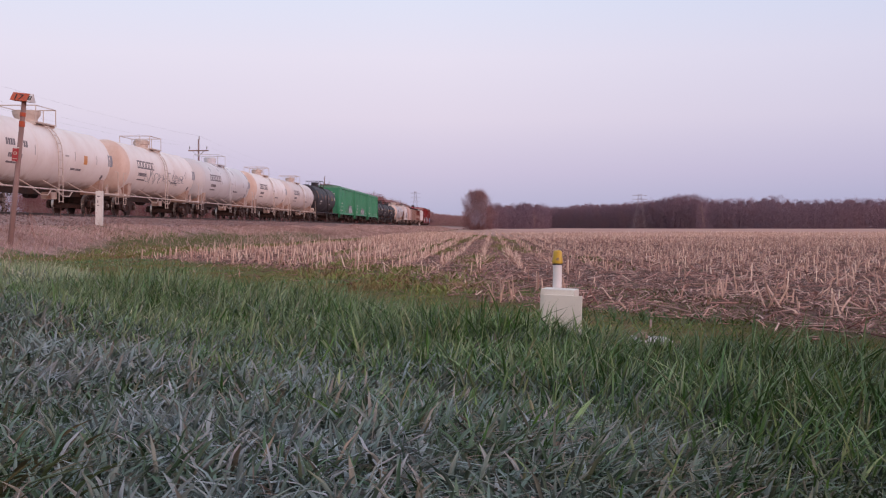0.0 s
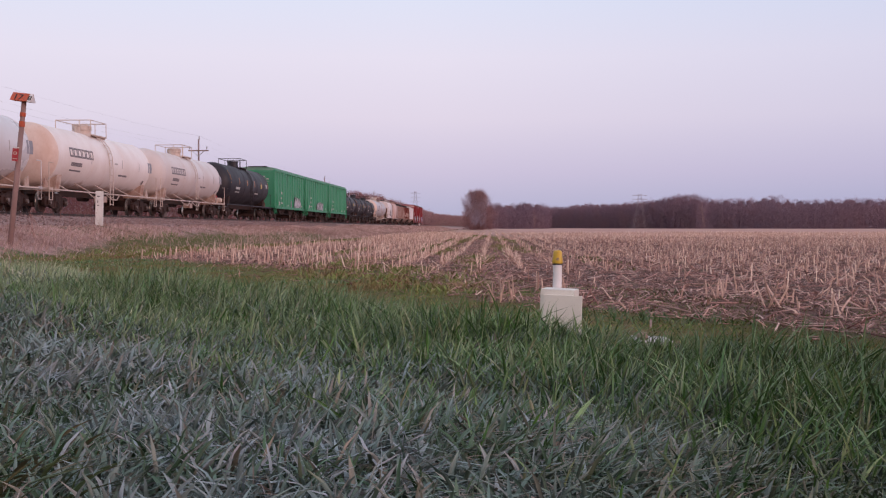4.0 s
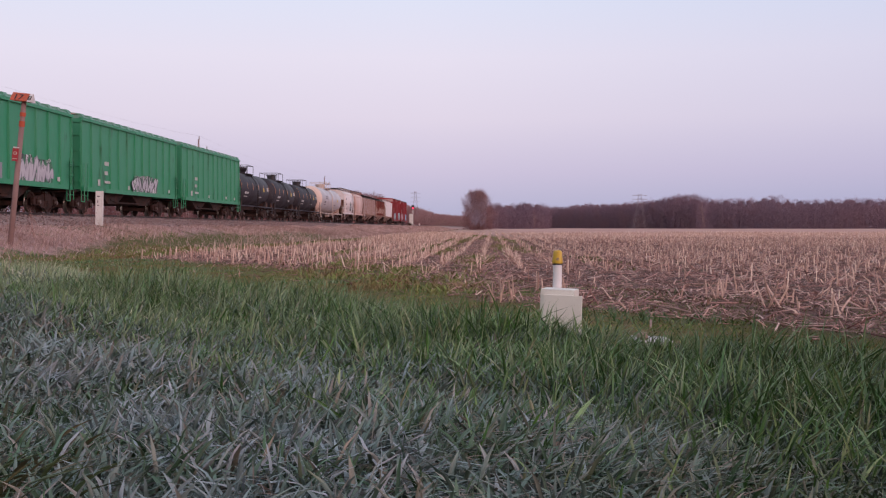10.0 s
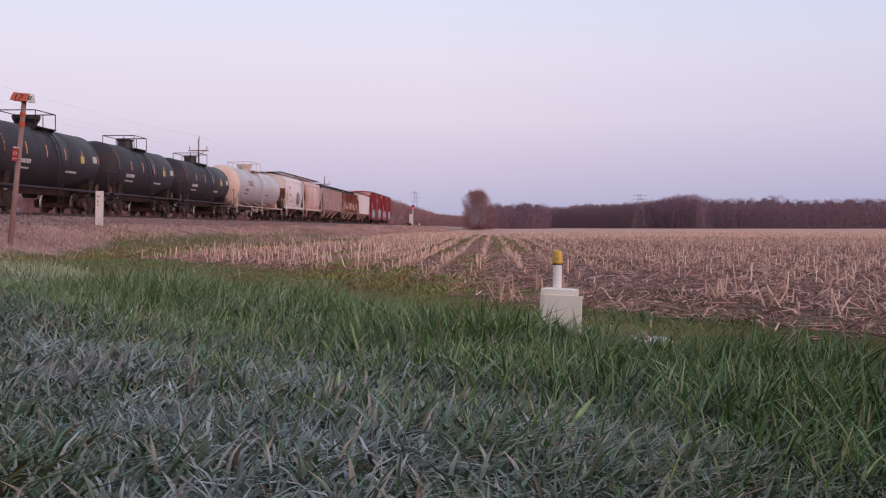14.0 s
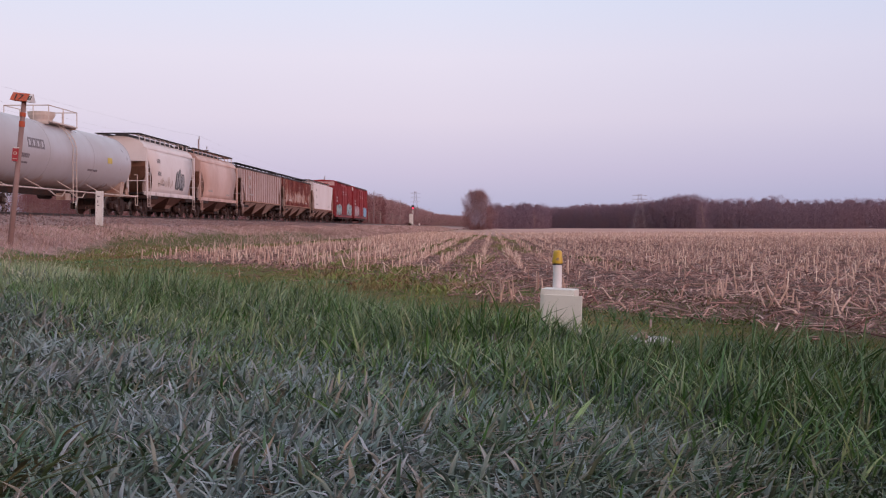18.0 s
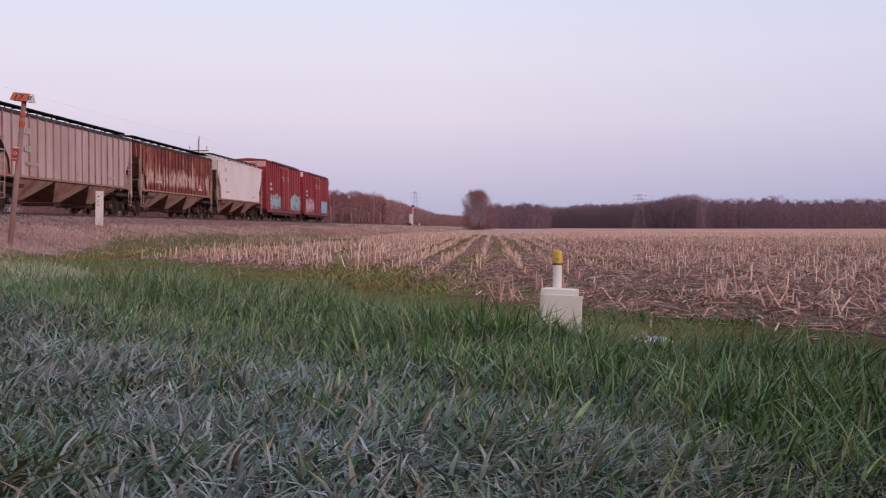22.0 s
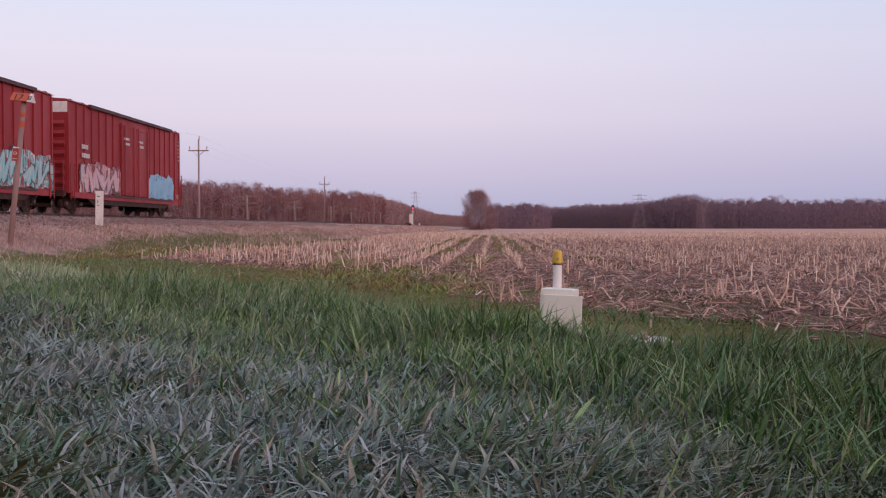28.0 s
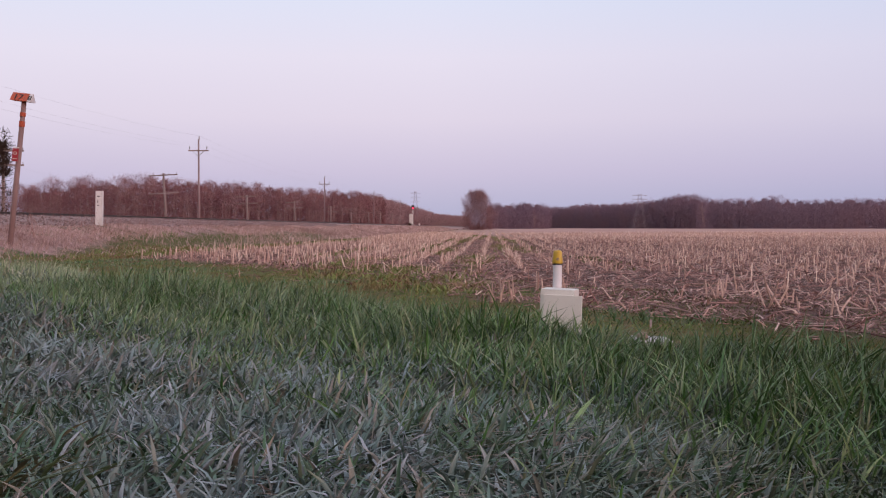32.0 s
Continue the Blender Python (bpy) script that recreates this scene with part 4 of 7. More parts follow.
def crown_twigs(rng, k, x, y, z0, z1, spread):
    """Origins and directions of twigs in a rounded, uneven crown; they point away from the crown's heart."""
    t = rng.random(k) ** 0.75
    az = rng.uniform(0, 6.283, k)
    lump = 0.85 + 0.2 * np.sin(az * 3 + x) + 0.12 * np.sin(t * 9 + y)
    r = spread * lump * np.sqrt(rng.random(k)) * np.sin(np.pi * np.clip(0.16 + 0.80 * t, 0, 1)) ** 0.55
    o = np.stack([x + np.cos(az) * r, y + np.sin(az) * r, z0 + (z1 - z0) * t], -1)
    d = o - np.array([x, y, z0 + 0.3 * (z1 - z0)])
    d = d / (np.linalg.norm(d, axis=1)[:, None] + 0.01) + rng.normal(0, 0.55, (k, 3))
    d[:, 2] = np.abs(d[:, 2]) * 0.9 + 0.05
    return o, d * ((z1 - z0) * rng.uniform(0.04, 0.10, k))[:, None]


def woodland(name, front, depth, rows, step, spread, twigs, material, label, seed, thick=1.0, brush=1.0, bark="bark"):
    """A wood: bare trees on rows behind a front line of (x, y, height) points."""
    rng = np.random.default_rng(seed)
    seg, tw_o, tw_d, tw_w = [], [], [], []
    for (x0, y0, h0), (x1, y1, h1) in zip(front, front[1:]):
        dist = math.hypot(x1 - x0, y1 - y0)
        cnt = max(1, int(dist / step))
        for i in range(rows):
            for j in range(cnt):
                t = (j + rng.random()) / cnt
                hh = (h0 + (h1 - h0) * t) * rng.uniform(0.90, 1.05) * (1.0 + 0.05 * i / max(1, rows - 1))
                x, y = x0 + (x1 - x0) * t + rng.normal(0, 1), y0 + (y1 - y0) * t + depth * i / max(1, rows - 1) + rng.normal(0, 1.5)
                seg.append(tree_points(rng, x, y, 0, hh * 0.95, spread * hh, 5, 0.009 * hh, 0.2)[:4])
                o, d = crown_twigs(rng, twigs, x, y, hh * 0.2, hh * 0.93, spread * hh)
                tw_o.append(o); tw_d.append(d); tw_w.append(rng.uniform(0.5, 1.2, twigs) * thick * 0.0048 * hh)
        for j in range(int(dist / 1.8)):
            t = rng.random()
            hh = (h0 + (h1 - h0) * t) * rng.uniform(0.6, 0.85)
            seg.append(tree_points(rng, x0 + (x1 - x0) * t, y0 + (y1 - y0) * t - rng.uniform(2, 5), 0, hh, 0.12 * hh, 4, rng.uniform(0.06, 0.14), 0.3)[:4])
        for back in (0.0, depth * 0.5, depth, depth + 3.0):
            kb = int(dist * (60 if back <= depth else 190) * brush)
            t = rng.random(kb)
            hb = (h0 + (h1 - h0) * t) * (0.93 + 0.10 * np.sin(t * dist * 0.9 + back) * np.sin(t * dist * 0.31 + x0))
            o = np.stack([x0 + (x1 - x0) * t, y0 + (y1 - y0) * t + back + rng.normal(0, 2, kb), rng.uniform(-0.02, 0.76 if back <= depth else 0.93, kb) * hb], -1)
            d = np.stack([rng.normal(0, 1.0, kb), rng.normal(0, 0.8, kb), rng.uniform(-0.3, 2.0, kb)], -1)
            tw_o.append(o); tw_d.append(d); tw_w.append(rng.uniform(0.10, 0.26, kb) * thick * (1.0 if back <= depth else 3.2))
    a, b2, r0, r1 = (np.concatenate([q[i] for q in seg]) for i in range(4))
    trunks = link_mesh("wood_trunks", stalk_mesh("wood_trunks", a, b2, r0, np.maximum(r1, 0.01), 3, bark))
    tagged(trunks, "bare trunks and limbs of the " + label.split(" ", 1)[1], "tree trunks", kind="stuff")
    me = sliver_mesh(name, np.concatenate(tw_o), np.concatenate(tw_d), np.concatenate(tw_w), material, rng)
    return tagged(link_mesh(name, me), label, "woods", kind="stuff")


def edge_at(px, d):
    """A place d metres ahead on the bearing px (862 is along the track)."""
    return ((px - 862.0) / F_LEN * d, d)


def wood_line(*pts):
    """Front points from bearing, distance, and how far the tops rise over the eye's level."""
    return [(*edge_at(px, d), FIELD_DROP + top * d / F_LEN) for px, d, top in pts]


woodland("woods", wood_line((-60, 400, 78), (30, 412, 81), (78, 414, 97), (112, 415, 96), (136, 416, 86), (168, 418, 93), (214, 422, 99), (280, 426, 93), (330, 430, 87), (410, 435, 85), (480, 440, 76), (570, 448, 70), (625, 458, 66), (662, 475, 60)), 40, 5, 4.2, 0.27, 950, "twig_red", "dense bare reddish-brown wood beyond the railway", 11, thick=0.62, brush=1.5)
woodland("woods", wood_line((655, 480, 59), (690, 600, 50), (712, 700, 43), (735, 820, 36), (765, 1100, 26), (830, 1500, 20)), 30, 2, 8.0, 0.28, 280, "twig_haze", "sparse bare brown trees receding along the railway", 12, thick=1.5, brush=0.14)
woodland("woods", wood_line((862, 640, 40), (880, 640, 46), (900, 645, 42), (935, 650, 47), (960, 655, 43), (975, 660, 37)), 35, 4, 4.6, 0.29, 800, "twig_dark_haze", "dense bare dark wood behind the field", 13, thick=0.85, brush=1.9, bark="bark_dark")
woodland("woods", wood_line((968, 980, 38), (1000, 940, 36), (1040, 900, 43), (1090, 850, 42), (1140, 800, 47), (1180, 770, 51), (1205, 750, 58), (1230, 735, 62), (1256, 720, 53), (1340, 700, 51), (1382, 692, 57), (1425, 688, 50), (1480, 684, 50), (1530, 682, 53), (1640, 680, 50)), 40, 4, 5.2, 0.29, 480, "twig_dark_haze", "long bare dark wood behind the field", 14, thick=1.15, brush=1.2, bark="bark_dark")


def single_tree(px, d, h, spread, twigs, material, label, seed, trunks=3):
    rng = np.random.default_rng(seed)
    x, y = edge_at(px, d)
    t = thing("tree", pose(x, y, 0), label, "tree")
    limb = []
    for i in range(trunks):
        tx = 0.0 if trunks == 1 else spread * rng.uniform(-0.5, 0.5)
        hh = h * (1.0 - 0.4 * (tx / max(spread, 0.1)) ** 2) * rng.uniform(0.85, 0.98)
        limb.append(tree_points(rng, tx, rng.normal(0, 0.6), 0, hh, spread * 0.9, 70, 0.009 * h, 0.1)[:4])
    u = rng.random(twigs) ** (1.15 if trunks > 1 else 0.85)
    az = rng.uniform(0, 6.283, twigs)
    side = np.interp(u, [0, 0.15, 0.4, 0.65, 0.85, 1.0], [0.80, 0.94, 1.0, 0.92, 0.74, 0.46]) if trunks > 1 else np.interp(u, [0, 0.25, 0.6, 1.0], [0.0, 0.15, 1.0, 0.25])
    lump = 0.84 + 0.14 * np.sin(az * 3 + u * 5) + 0.14 * np.sin(az * 5 - u * 11)
    r = spread * side * lump * rng.random(twigs) ** 0.6
    o = np.stack([np.cos(az) * r, np.sin(az) * r, u * h * 0.95], -1)
    if trunks > 1:
        lead = o[rng.integers(0, twigs, 110)]
        near_by = np.argmin(((o[:, None, :] - lead[None]) ** 2).sum(-1), axis=1)
        o = o + (lead[near_by] - o) * rng.uniform(0.0, 0.22, twigs)[:, None]
    dd = o - np.array([0, 0, 0.25 * h])
    dd = dd / (np.linalg.norm(dd, axis=1)[:, None] + 0.01) + rng.normal(0, 0.5, (twigs, 3))
    dd[:, 2] = np.abs(dd[:, 2]) + 0.1
    dd = dd * (h * (0.02 + 0.09 * rng.random(twigs) ** 2))[:, None]
    a, b2, r0, r1 = (np.concatenate([q[i] for q in limb]) for i in range(4))
    link_mesh("trunk", stalk_mesh("trunk", a, b2, r0, r1, 4, "bark"), t)
    link_mesh("crown", sliver_mesh("crown", o, dd, rng.uniform(0.0021, 0.0052, twigs) * h, material, rng), t)
    return t


single_tree(845, 330, 12.2, 5.5, 24000, "twig_mauve", "broad bare bushy tree standing at the field edge", 21, 3)
single_tree(946, 600, 12.0, 2.4, 260, "twig_mauve", "slender pale-barked bare tree before the dark wood", 22, 1)
single_tree(1240, 690, 20.5, 6.0, 2600, "twig_dark_haze", "taller bare tree above the dark wood", 23, 2)


# ---- single stalks and clumps that stand out ----
def stalk_clump(px, py, count, h, seed, label, lean=0.5):
    rnd = random.Random(seed)
    d = FIELD_DROP * F_LEN / (py - 403.0)
    x, y = edge_at(px, d)
    t = thing("corn_stalk_clump", pose(x, y, float(ground_z(x, y))), label, "corn stalks", "clumps of corn stalks")
    for i in range(count):
        az, ln, hh = rnd.uniform(0, 6.28), rnd.uniform(0.0, lean), h * rnd.uniform(0.45, 1.05)
        a = Vector((rnd.uniform(-0.13, 0.13), rnd.uniform(-0.13, 0.13), -0.03))
        tip = a + Vector((math.cos(az) * hh * ln, math.sin(az) * hh * ln, hh))
        st_ = bmesh.new()
        mid = a.lerp(tip, 0.55)
        rod(st_, a, mid, 0.010, 0.009, 6)
        rod(st_, mid, mid.lerp(tip, 0.06), 0.012, 0.012, 6)
        rod(st_, mid, tip.lerp(a, 0.0) + Vector((rnd.uniform(-0.03, 0.03), 0, 0)), 0.009, 0.007, 6)
        part("stalk", st_, "stalk", t)
        lf = bmesh.new()
        w, q = rnd.uniform(0.004, 0.009), tip.lerp(a, rnd.uniform(0.1, 0.5))
        ends = [q + Vector((math.cos(az + 1.5) * s_ * 0.045, math.sin(az + 1.5) * s_ * 0.045, 0.03 * s_ - 0.028 * s_ * s_)) for s_ in range(4)]
        up = [lf.verts.new(e + Vector((0, 0, w * (1 - j / 4)))) for j, e in enumerate(ends)]
        dn = [lf.verts.new(e - Vector((0, 0, w * (1 - j / 4)))) for j, e in enumerate(ends)]
        for j in range(3):
            lf.faces.new((dn[j], dn[j + 1], up[j + 1], up[j]))
        part("leaf", lf, "stalk", t)
    return t


M["stalk"] = surface("dry corn stalk", (0.62, 0.43, 0.36), (0.40, 0.25, 0.20), 0.6, 12.0, 0.75, vary=0.2)
for px, py, cnt, hh, lean in ((890, 538, 9, 0.32, 0.45), (640, 486, 5, 0.30, 0.3), (1362, 548, 4, 0.34, 0.9), (1255, 533, 7, 0.25, 0.6), (1475, 562, 3, 0.28, 1.4), (1003, 520, 3, 0.28, 0.4), (1300, 527, 5, 0.26, 0.8), (1398, 540, 2, 0.36, 0.1), (500, 470, 4, 0.33, 0.9)):
    stalk_clump(px, py, cnt, hh, px, "broken pale corn stalks leaning together", lean)
stalk_clump(422, 452, 1, 0.52, 422, "single tall pale corn stalk", 0.1)
stalk_clump(431, 452, 1, 0.56, 431, "single tall pale corn stalk", 0.1)
stalk_clump(441, 453, 1, 0.50, 441, "single tall pale corn stalk", 0.1)

# thin dead weed stems on the bank
kk = 420
wy_ = np.random.default_rng(44).uniform(24, 80, kk)
wx_ = np.random.default_rng(45).uniform(-14.9, -12.6, kk)
wr = np.random.default_rng(46)
wa = np.stack([wx_, wy_, ground_z(wx_, wy_) - 0.03], -1)
wb = wa + np.stack([wr.normal(0, 0.12, kk), wr.normal(0, 0.12, kk), wr.uniform(0.25, 0.75, kk)], -1)
tagged(link_mesh("weed_stems", stalk_mesh("weed_stems", wa, wb, np.full(kk, 0.006), np.full(kk, 0.002), 3, "twig_tan")), "thin dead weed stems on the railway bank", "weeds", kind="stuff")


# ---- poles and wires ----
def utility_pole(x, y, top, arm):
    t = thing("utility_pole", pose(x, y, ground_z(x, y)), "tall weathered wooden utility pole with a crossarm", "utility pole", "poles along the railway")
    h = top - float(ground_z(x, y))
    part("pole", rod(bmesh.new(), (0, 0, -0.3), (0, 0, h), 0.105, 0.07, 10), "pole_wood", t, smooth=True)
    if arm:
        part("crossarm", box(bmesh.new(), -0.92, 0.92, -0.16, -0.06, h - 1.08, h - 0.97), "pole_dark", t)
        for s in (-1, 1):
            part("brace", rod(bmesh.new(), (s * 0.55, -0.12, h - 1.05), (0, -0.12, h - 1.55), 0.025), "steel", t)
            part("insulator", lathe(bmesh.new(), [(h - 0.92, 0.03), (h - 0.8, 0.05), (h - 0.7, 0.05), (h - 0.62, 0.02)], 8, "Z", (s * 0.78, -0.11, 0)), "steel", t)
    part("insulator", lathe(bmesh.new(), [(h - 0.05, 0.03), (h + 0.1, 0.055), (h + 0.25, 0.05), (h + 0.34, 0.02)], 8, "Z", (0.06, 0, 0)), "steel", t)
    return t


UP_X, UP_TOP = -26.0, 8.75
up_y = [22.0, 96.0, 171.0, 246.0, 322.0, 400.0, 480.0]
for i, y in enumerate(up_y):
    utility_pole(UP_X, y, UP_TOP + (0.25 if i > 2 else 0.0), i != 3)


def wire(pts, sag, label, r=0.0036):
    bm = bmesh.new()
    for a, b2 in zip(pts, pts[1:]):
        a, b2 = Vector(a), Vector(b2)
        line = []
        for i in range(13):
            t = i / 12
            q = a.lerp(b2, t)
            q.z -= sag * 4 * t * (1 - t)
            line.append(q)
        chain(bm, line, r, 4)
    t = part("overhead_wire", bm, "wire", None)
    return tagged(t, label, "wire", "overhead wires")


wire([(UP_X + 0.06, y, UP_TOP + 0.3) for y in [-53.0] + up_y], 0.7, "thin grey overhead wire on the pole tops")
for s in (-0.78, 0.78):
    wire([(UP_X + s, y - 0.11, UP_TOP - 0.62) for y in [-53.0] + up_y], 0.8, "thin grey overhead wire on the crossarms")


def telegraph_pole(x, y, top, lean, arms=2, gap=0.95):
    z = float(ground_z(x, y))
    h = top - z
    t = thing("telegraph_pole", pose(x, y, z, 0, lean, 0), "old disused telegraph pole with bare crossarms", "telegraph pole", "telegraph poles along the railway")
    part("pole", rod(bmesh.new(), (0, 0, -0.3), (0, 0, h), 0.14, 0.10, 8), "pole_dark", t, smooth=True)
    for j in range(arms):
        zz = h - 0.2 - j * gap
        part("crossarm", box(bmesh.new(), -1.45, 1.45, -0.2, -0.1, zz - 0.055, zz + 0.055), "pole_dark", t)
        for i in range(8):
            if (i * 7 + j * 3 + int(y)) % 4:
                xx = -1.4 + i * 0.4
                part("insulator_pin", rod(bmesh.new(), (xx, -0.15, zz + 0.06), (xx, -0.15, zz + 0.2), 0.03, 0.02, 5), "pole_dark", t)
    return t


TP_X = -32.0
for i, (px, hpx) in enumerate([(-8, 143), (289, 97), (436, 58), (521, 47), (584, 38), (621, 34), (652, 28), (672, 27), (694, 24), (706, 20)]):
    d = 32.0 * F_LEN / (862 - px)
    telegraph_pole(TP_X, d, FIELD_DROP + hpx * d / F_LEN, [0, -3, -2, -2, 1, -1, 0, 2, -1, 0][i], gap=1.8 if i == 1 else 0.95)
wire([(TP_X + 1.4, 32.0 * F_LEN / (862 - q), FIELD_DROP + hh * 32.0 / (862 - q)) for q, hh in ((-500, 230), (-8, 106), (289, 60), (436, 54))], 0.5, "slack old telegraph wire")
# creeper that has overgrown the nearest telegraph pole
crng = np.random.default_rng(31)
kk = 900
cd = 32.0 * F_LEN / 870
ca = np.stack([crng.normal(TP_X - 0.02, 0.16, kk), crng.normal(cd, 0.4, kk), np.where(crng.random(kk) < 0.8, crng.uniform(4.2, 6.4, kk), crng.uniform(1.5, 7.2, kk))], -1)
cb = ca + np.stack([crng.normal(0, 0.3, kk), crng.normal(0, 0.3, kk), crng.uniform(-0.1, 0.55, kk)], -1)
tagged(link_mesh("creeper", stalk_mesh("creeper", ca, cb, np.full(kk, 0.022), np.full(kk, 0.008), 3, "twig_bush")), "dark bare creeper tangled over a telegraph pole", "creeper", kind="stuff")


# ---- far lattice towers ----
def lattice_tower(px, d, h, half):
    x, y = edge_at(px, d)
    t = thing("transmission_tower", pose(x, y, 0), "grey steel lattice transmission tower far away", "transmission tower", "transmission towers")
    def w(z):
        return half * (1 - z / h) ** 1.3 + 0.7
    brace = bmesh.new()
    zs = [0, h * 0.2, h * 0.38, h * 0.53, h * 0.66, h * 0.78, h * 0.9, h]
    for z0, z1 in zip(zs, zs[1:]):
        for s in (1, -1):
            rod(brace, (-w(z0), s * w(z0), z0), (w(z1), s * w(z1), z1), 0.035, 0.035, 4)
            rod(brace, (w(z0), s * w(z0), z0), (-w(z1), s * w(z1), z1), 0.035, 0.035, 4)
    for sx, sy in ((1, 1), (1, -1), (-1, 1), (-1, -1)):
        part("leg", chain(bmesh.new(), [(sx * w(z), sy * w(z), z) for z in zs], 0.08, 4), "tower_steel", t)
    tagged(part("bracing", brace, "tower_steel", t), kind="stuff")
    for z in (0.72, 0.84, 0.95):
        arm = bmesh.new()
        rod(arm, (-half * 1.3, 0, h * z), (half * 1.3, 0, h * z), 0.10, 0.10, 4)
        rod(arm, (-half * 1.3, 0, h * z), (0, 0, h * (z + 0.04)), 0.06, 0.06, 4)
        rod(arm, (half * 1.3, 0, h * z), (0, 0, h * (z + 0.04)), 0.06, 0.06, 4)
        part("crossarm", arm, "tower_steel", t)


lattice_tower(1130, 650, 21.0, 3.4)
utility_pole(*edge_at(812, 620), 8.9, False)
lattice_tower(735, 900, 31.0, 3.0)


# ---- railway signal and its cabinet ----
sx_, sy_ = edge_at(730.5, 332)
sig = thing("railway_signal", pose(sx_, sy_, 0.6), "railway signal mast showing a red light", "railway signal")
part("base", box(bmesh.new(), -0.35, 0.35, -0.35, 0.35, -0.5, 1.1), "slab", sig)
part("mast", rod(bmesh.new(), (0, 0, 1.0), (0, 0, 6.9), 0.11, 0.09, 8), "cabinet", sig, smooth=True)
bm = box(bmesh.new(), -0.36, 0.36, -0.24, -0.12, 5.9, 7.15)
bmesh.ops.bevel(bm, geom=[e for e in bm.edges if abs(e.verts[0].co.y - e.verts[1].co.y) > 0.05], offset=0.28, segments=4)
part("backplate", bm, "ink", sig, "black oval back plate")
part("lens", lathe(bmesh.new(), [(-0.06, 0.16), (0.0, 0.23)], 16, "Y", (0.0, -0.26, 6.2)), "lamp_red", sig, "glowing red lens")
part("hood", lathe(bmesh.new(), [(-0.26, 0.18), (0.0, 0.19)], 12, "Y", (0.0, -0.26, 6.8)), "ink", sig)
part("ladder", chain(chain(bmesh.new(), [(-0.25, 0.3, 0.3), (-0.25, 0.16, 5.8)], 0.03), [(0.25, 0.3, 0.3), (0.25, 0.16, 5.8)], 0.03), "cabinet", sig)
cab = thing("equipment_cabinet", pose(sx_ - 0.4, sy_ - 1.4, 0.6), "tall silver-white trackside equipment cabinet", "equipment cabinet")
part("base", box(bmesh.new(), -0.6, 0.6, -0.5, 0.5, -0.4, 1.15), "slab", cab, "weathered concrete base")
part("body", box(bmesh.new(), -0.55, 0.55, -0.45, 0.45, 1.15, 4.3), "cabinet", cab)
part("door", box(bmesh.new(), -0.48, 0.48, -0.48, -0.45, 1.3, 4.1), "cabinet", cab)
part("roof", box(bmesh.new(), -0.62, 0.62, -0.52, 0.52, 4.3, 4.4), "steel", cab)
part("handle", box(bmesh.new(), 0.3, 0.35, -0.52, -0.48, 2.3, 2.7), "ink", cab)
mk = thing("marker_post", pose(*edge_at(742, 240), 0.75), "small white trackside marker post", "marker post")
part("post", rod(bmesh.new(), (0, 0, -0.2), (0, 0, 0.9), 0.05, 0.05, 6), "post_white", mk)
part("plate", box(bmesh.new(), -0.14, 0.14, -0.07, -0.05, 0.55, 0.95), "sign_white", mk)
kk = 420
bu_x, bu_y = edge_at(725, 205)
ca = np.stack([crng.normal(bu_x, 0.11, kk), crng.normal(bu_y, 0.2, kk), crng.uniform(0.6, 1.4, kk)], -1)
cb = ca + np.stack([crng.normal(0, 0.12, kk), crng.normal(0, 0.12, kk), crng.uniform(0.05, 0.35, kk)], -1)
tagged(link_mesh("bush", stalk_mesh("bush", ca, cb, np.full(kk, 0.06), np.full(kk, 0.03), 3, "twig_bush")), "low dark bare bush by the signal", "bush", kind="stuff")

# ---- white post near the ballast ----
wp_x, wp_y = -14.2, 38.8
wp = thing("marker_post", pose(wp_x, wp_y, 0.91, 0, 1.0, 12), "white painted square trackside post with faded dark marks", "marker post")
bm = box(bmesh.new(), -0.125, 0.125, -0.125, 0.125, -0.35, 1.22)
bmesh.ops.bevel(bm, geom=bm.edges[:], offset=0.015, segments=1)
part("post", bm, "post_white", wp)
bm = bmesh.new()
for i, (w, h) in enumerate(((0.08, 0.05), (0.03, 0.09), (0.06, 0.03))):
    z = 1.05 - i * 0.17
    box(bm, -0.06, -0.06 + w, -0.131, -0.124, z - h, z)
part("marks", bm, "mark_dark", wp, "worn dark stencil marks")

# ---- leaning sign post with an orange tent-shaped marker ----
sp_x, sp_y = edge_at(1, 26.7)
sg = thing("sign_post", pose(sp_x, sp_y, 0.0, 0, 6.1, 0), "leaning wooden post with an orange tent-shaped marker on top", "sign post")
part("post", rod(bmesh.new(), (0, 0, -0.3), (0, 0, 4.05), 0.078, 0.064, 8), "sign_wood", sg, smooth=True)
TZ = 4.0
tn = part("marker", prism(bmesh.new(), [(-0.17, 0.0), (0.17, 0.0), (0.0, 0.21)], "x", -0.30, 0.21), "orange", sg, "faded orange tent-shaped marker")
tn.location = (0.0, 0, TZ)
tn2 = part("marker_end", prism(bmesh.new(), [(-0.178, -0.005), (0.178, -0.005), (0.0, 0.216)], "x", 0.142, 0.225), "sign_white", sg, "white end panel")
tn2.location = (0.0, 0, TZ)
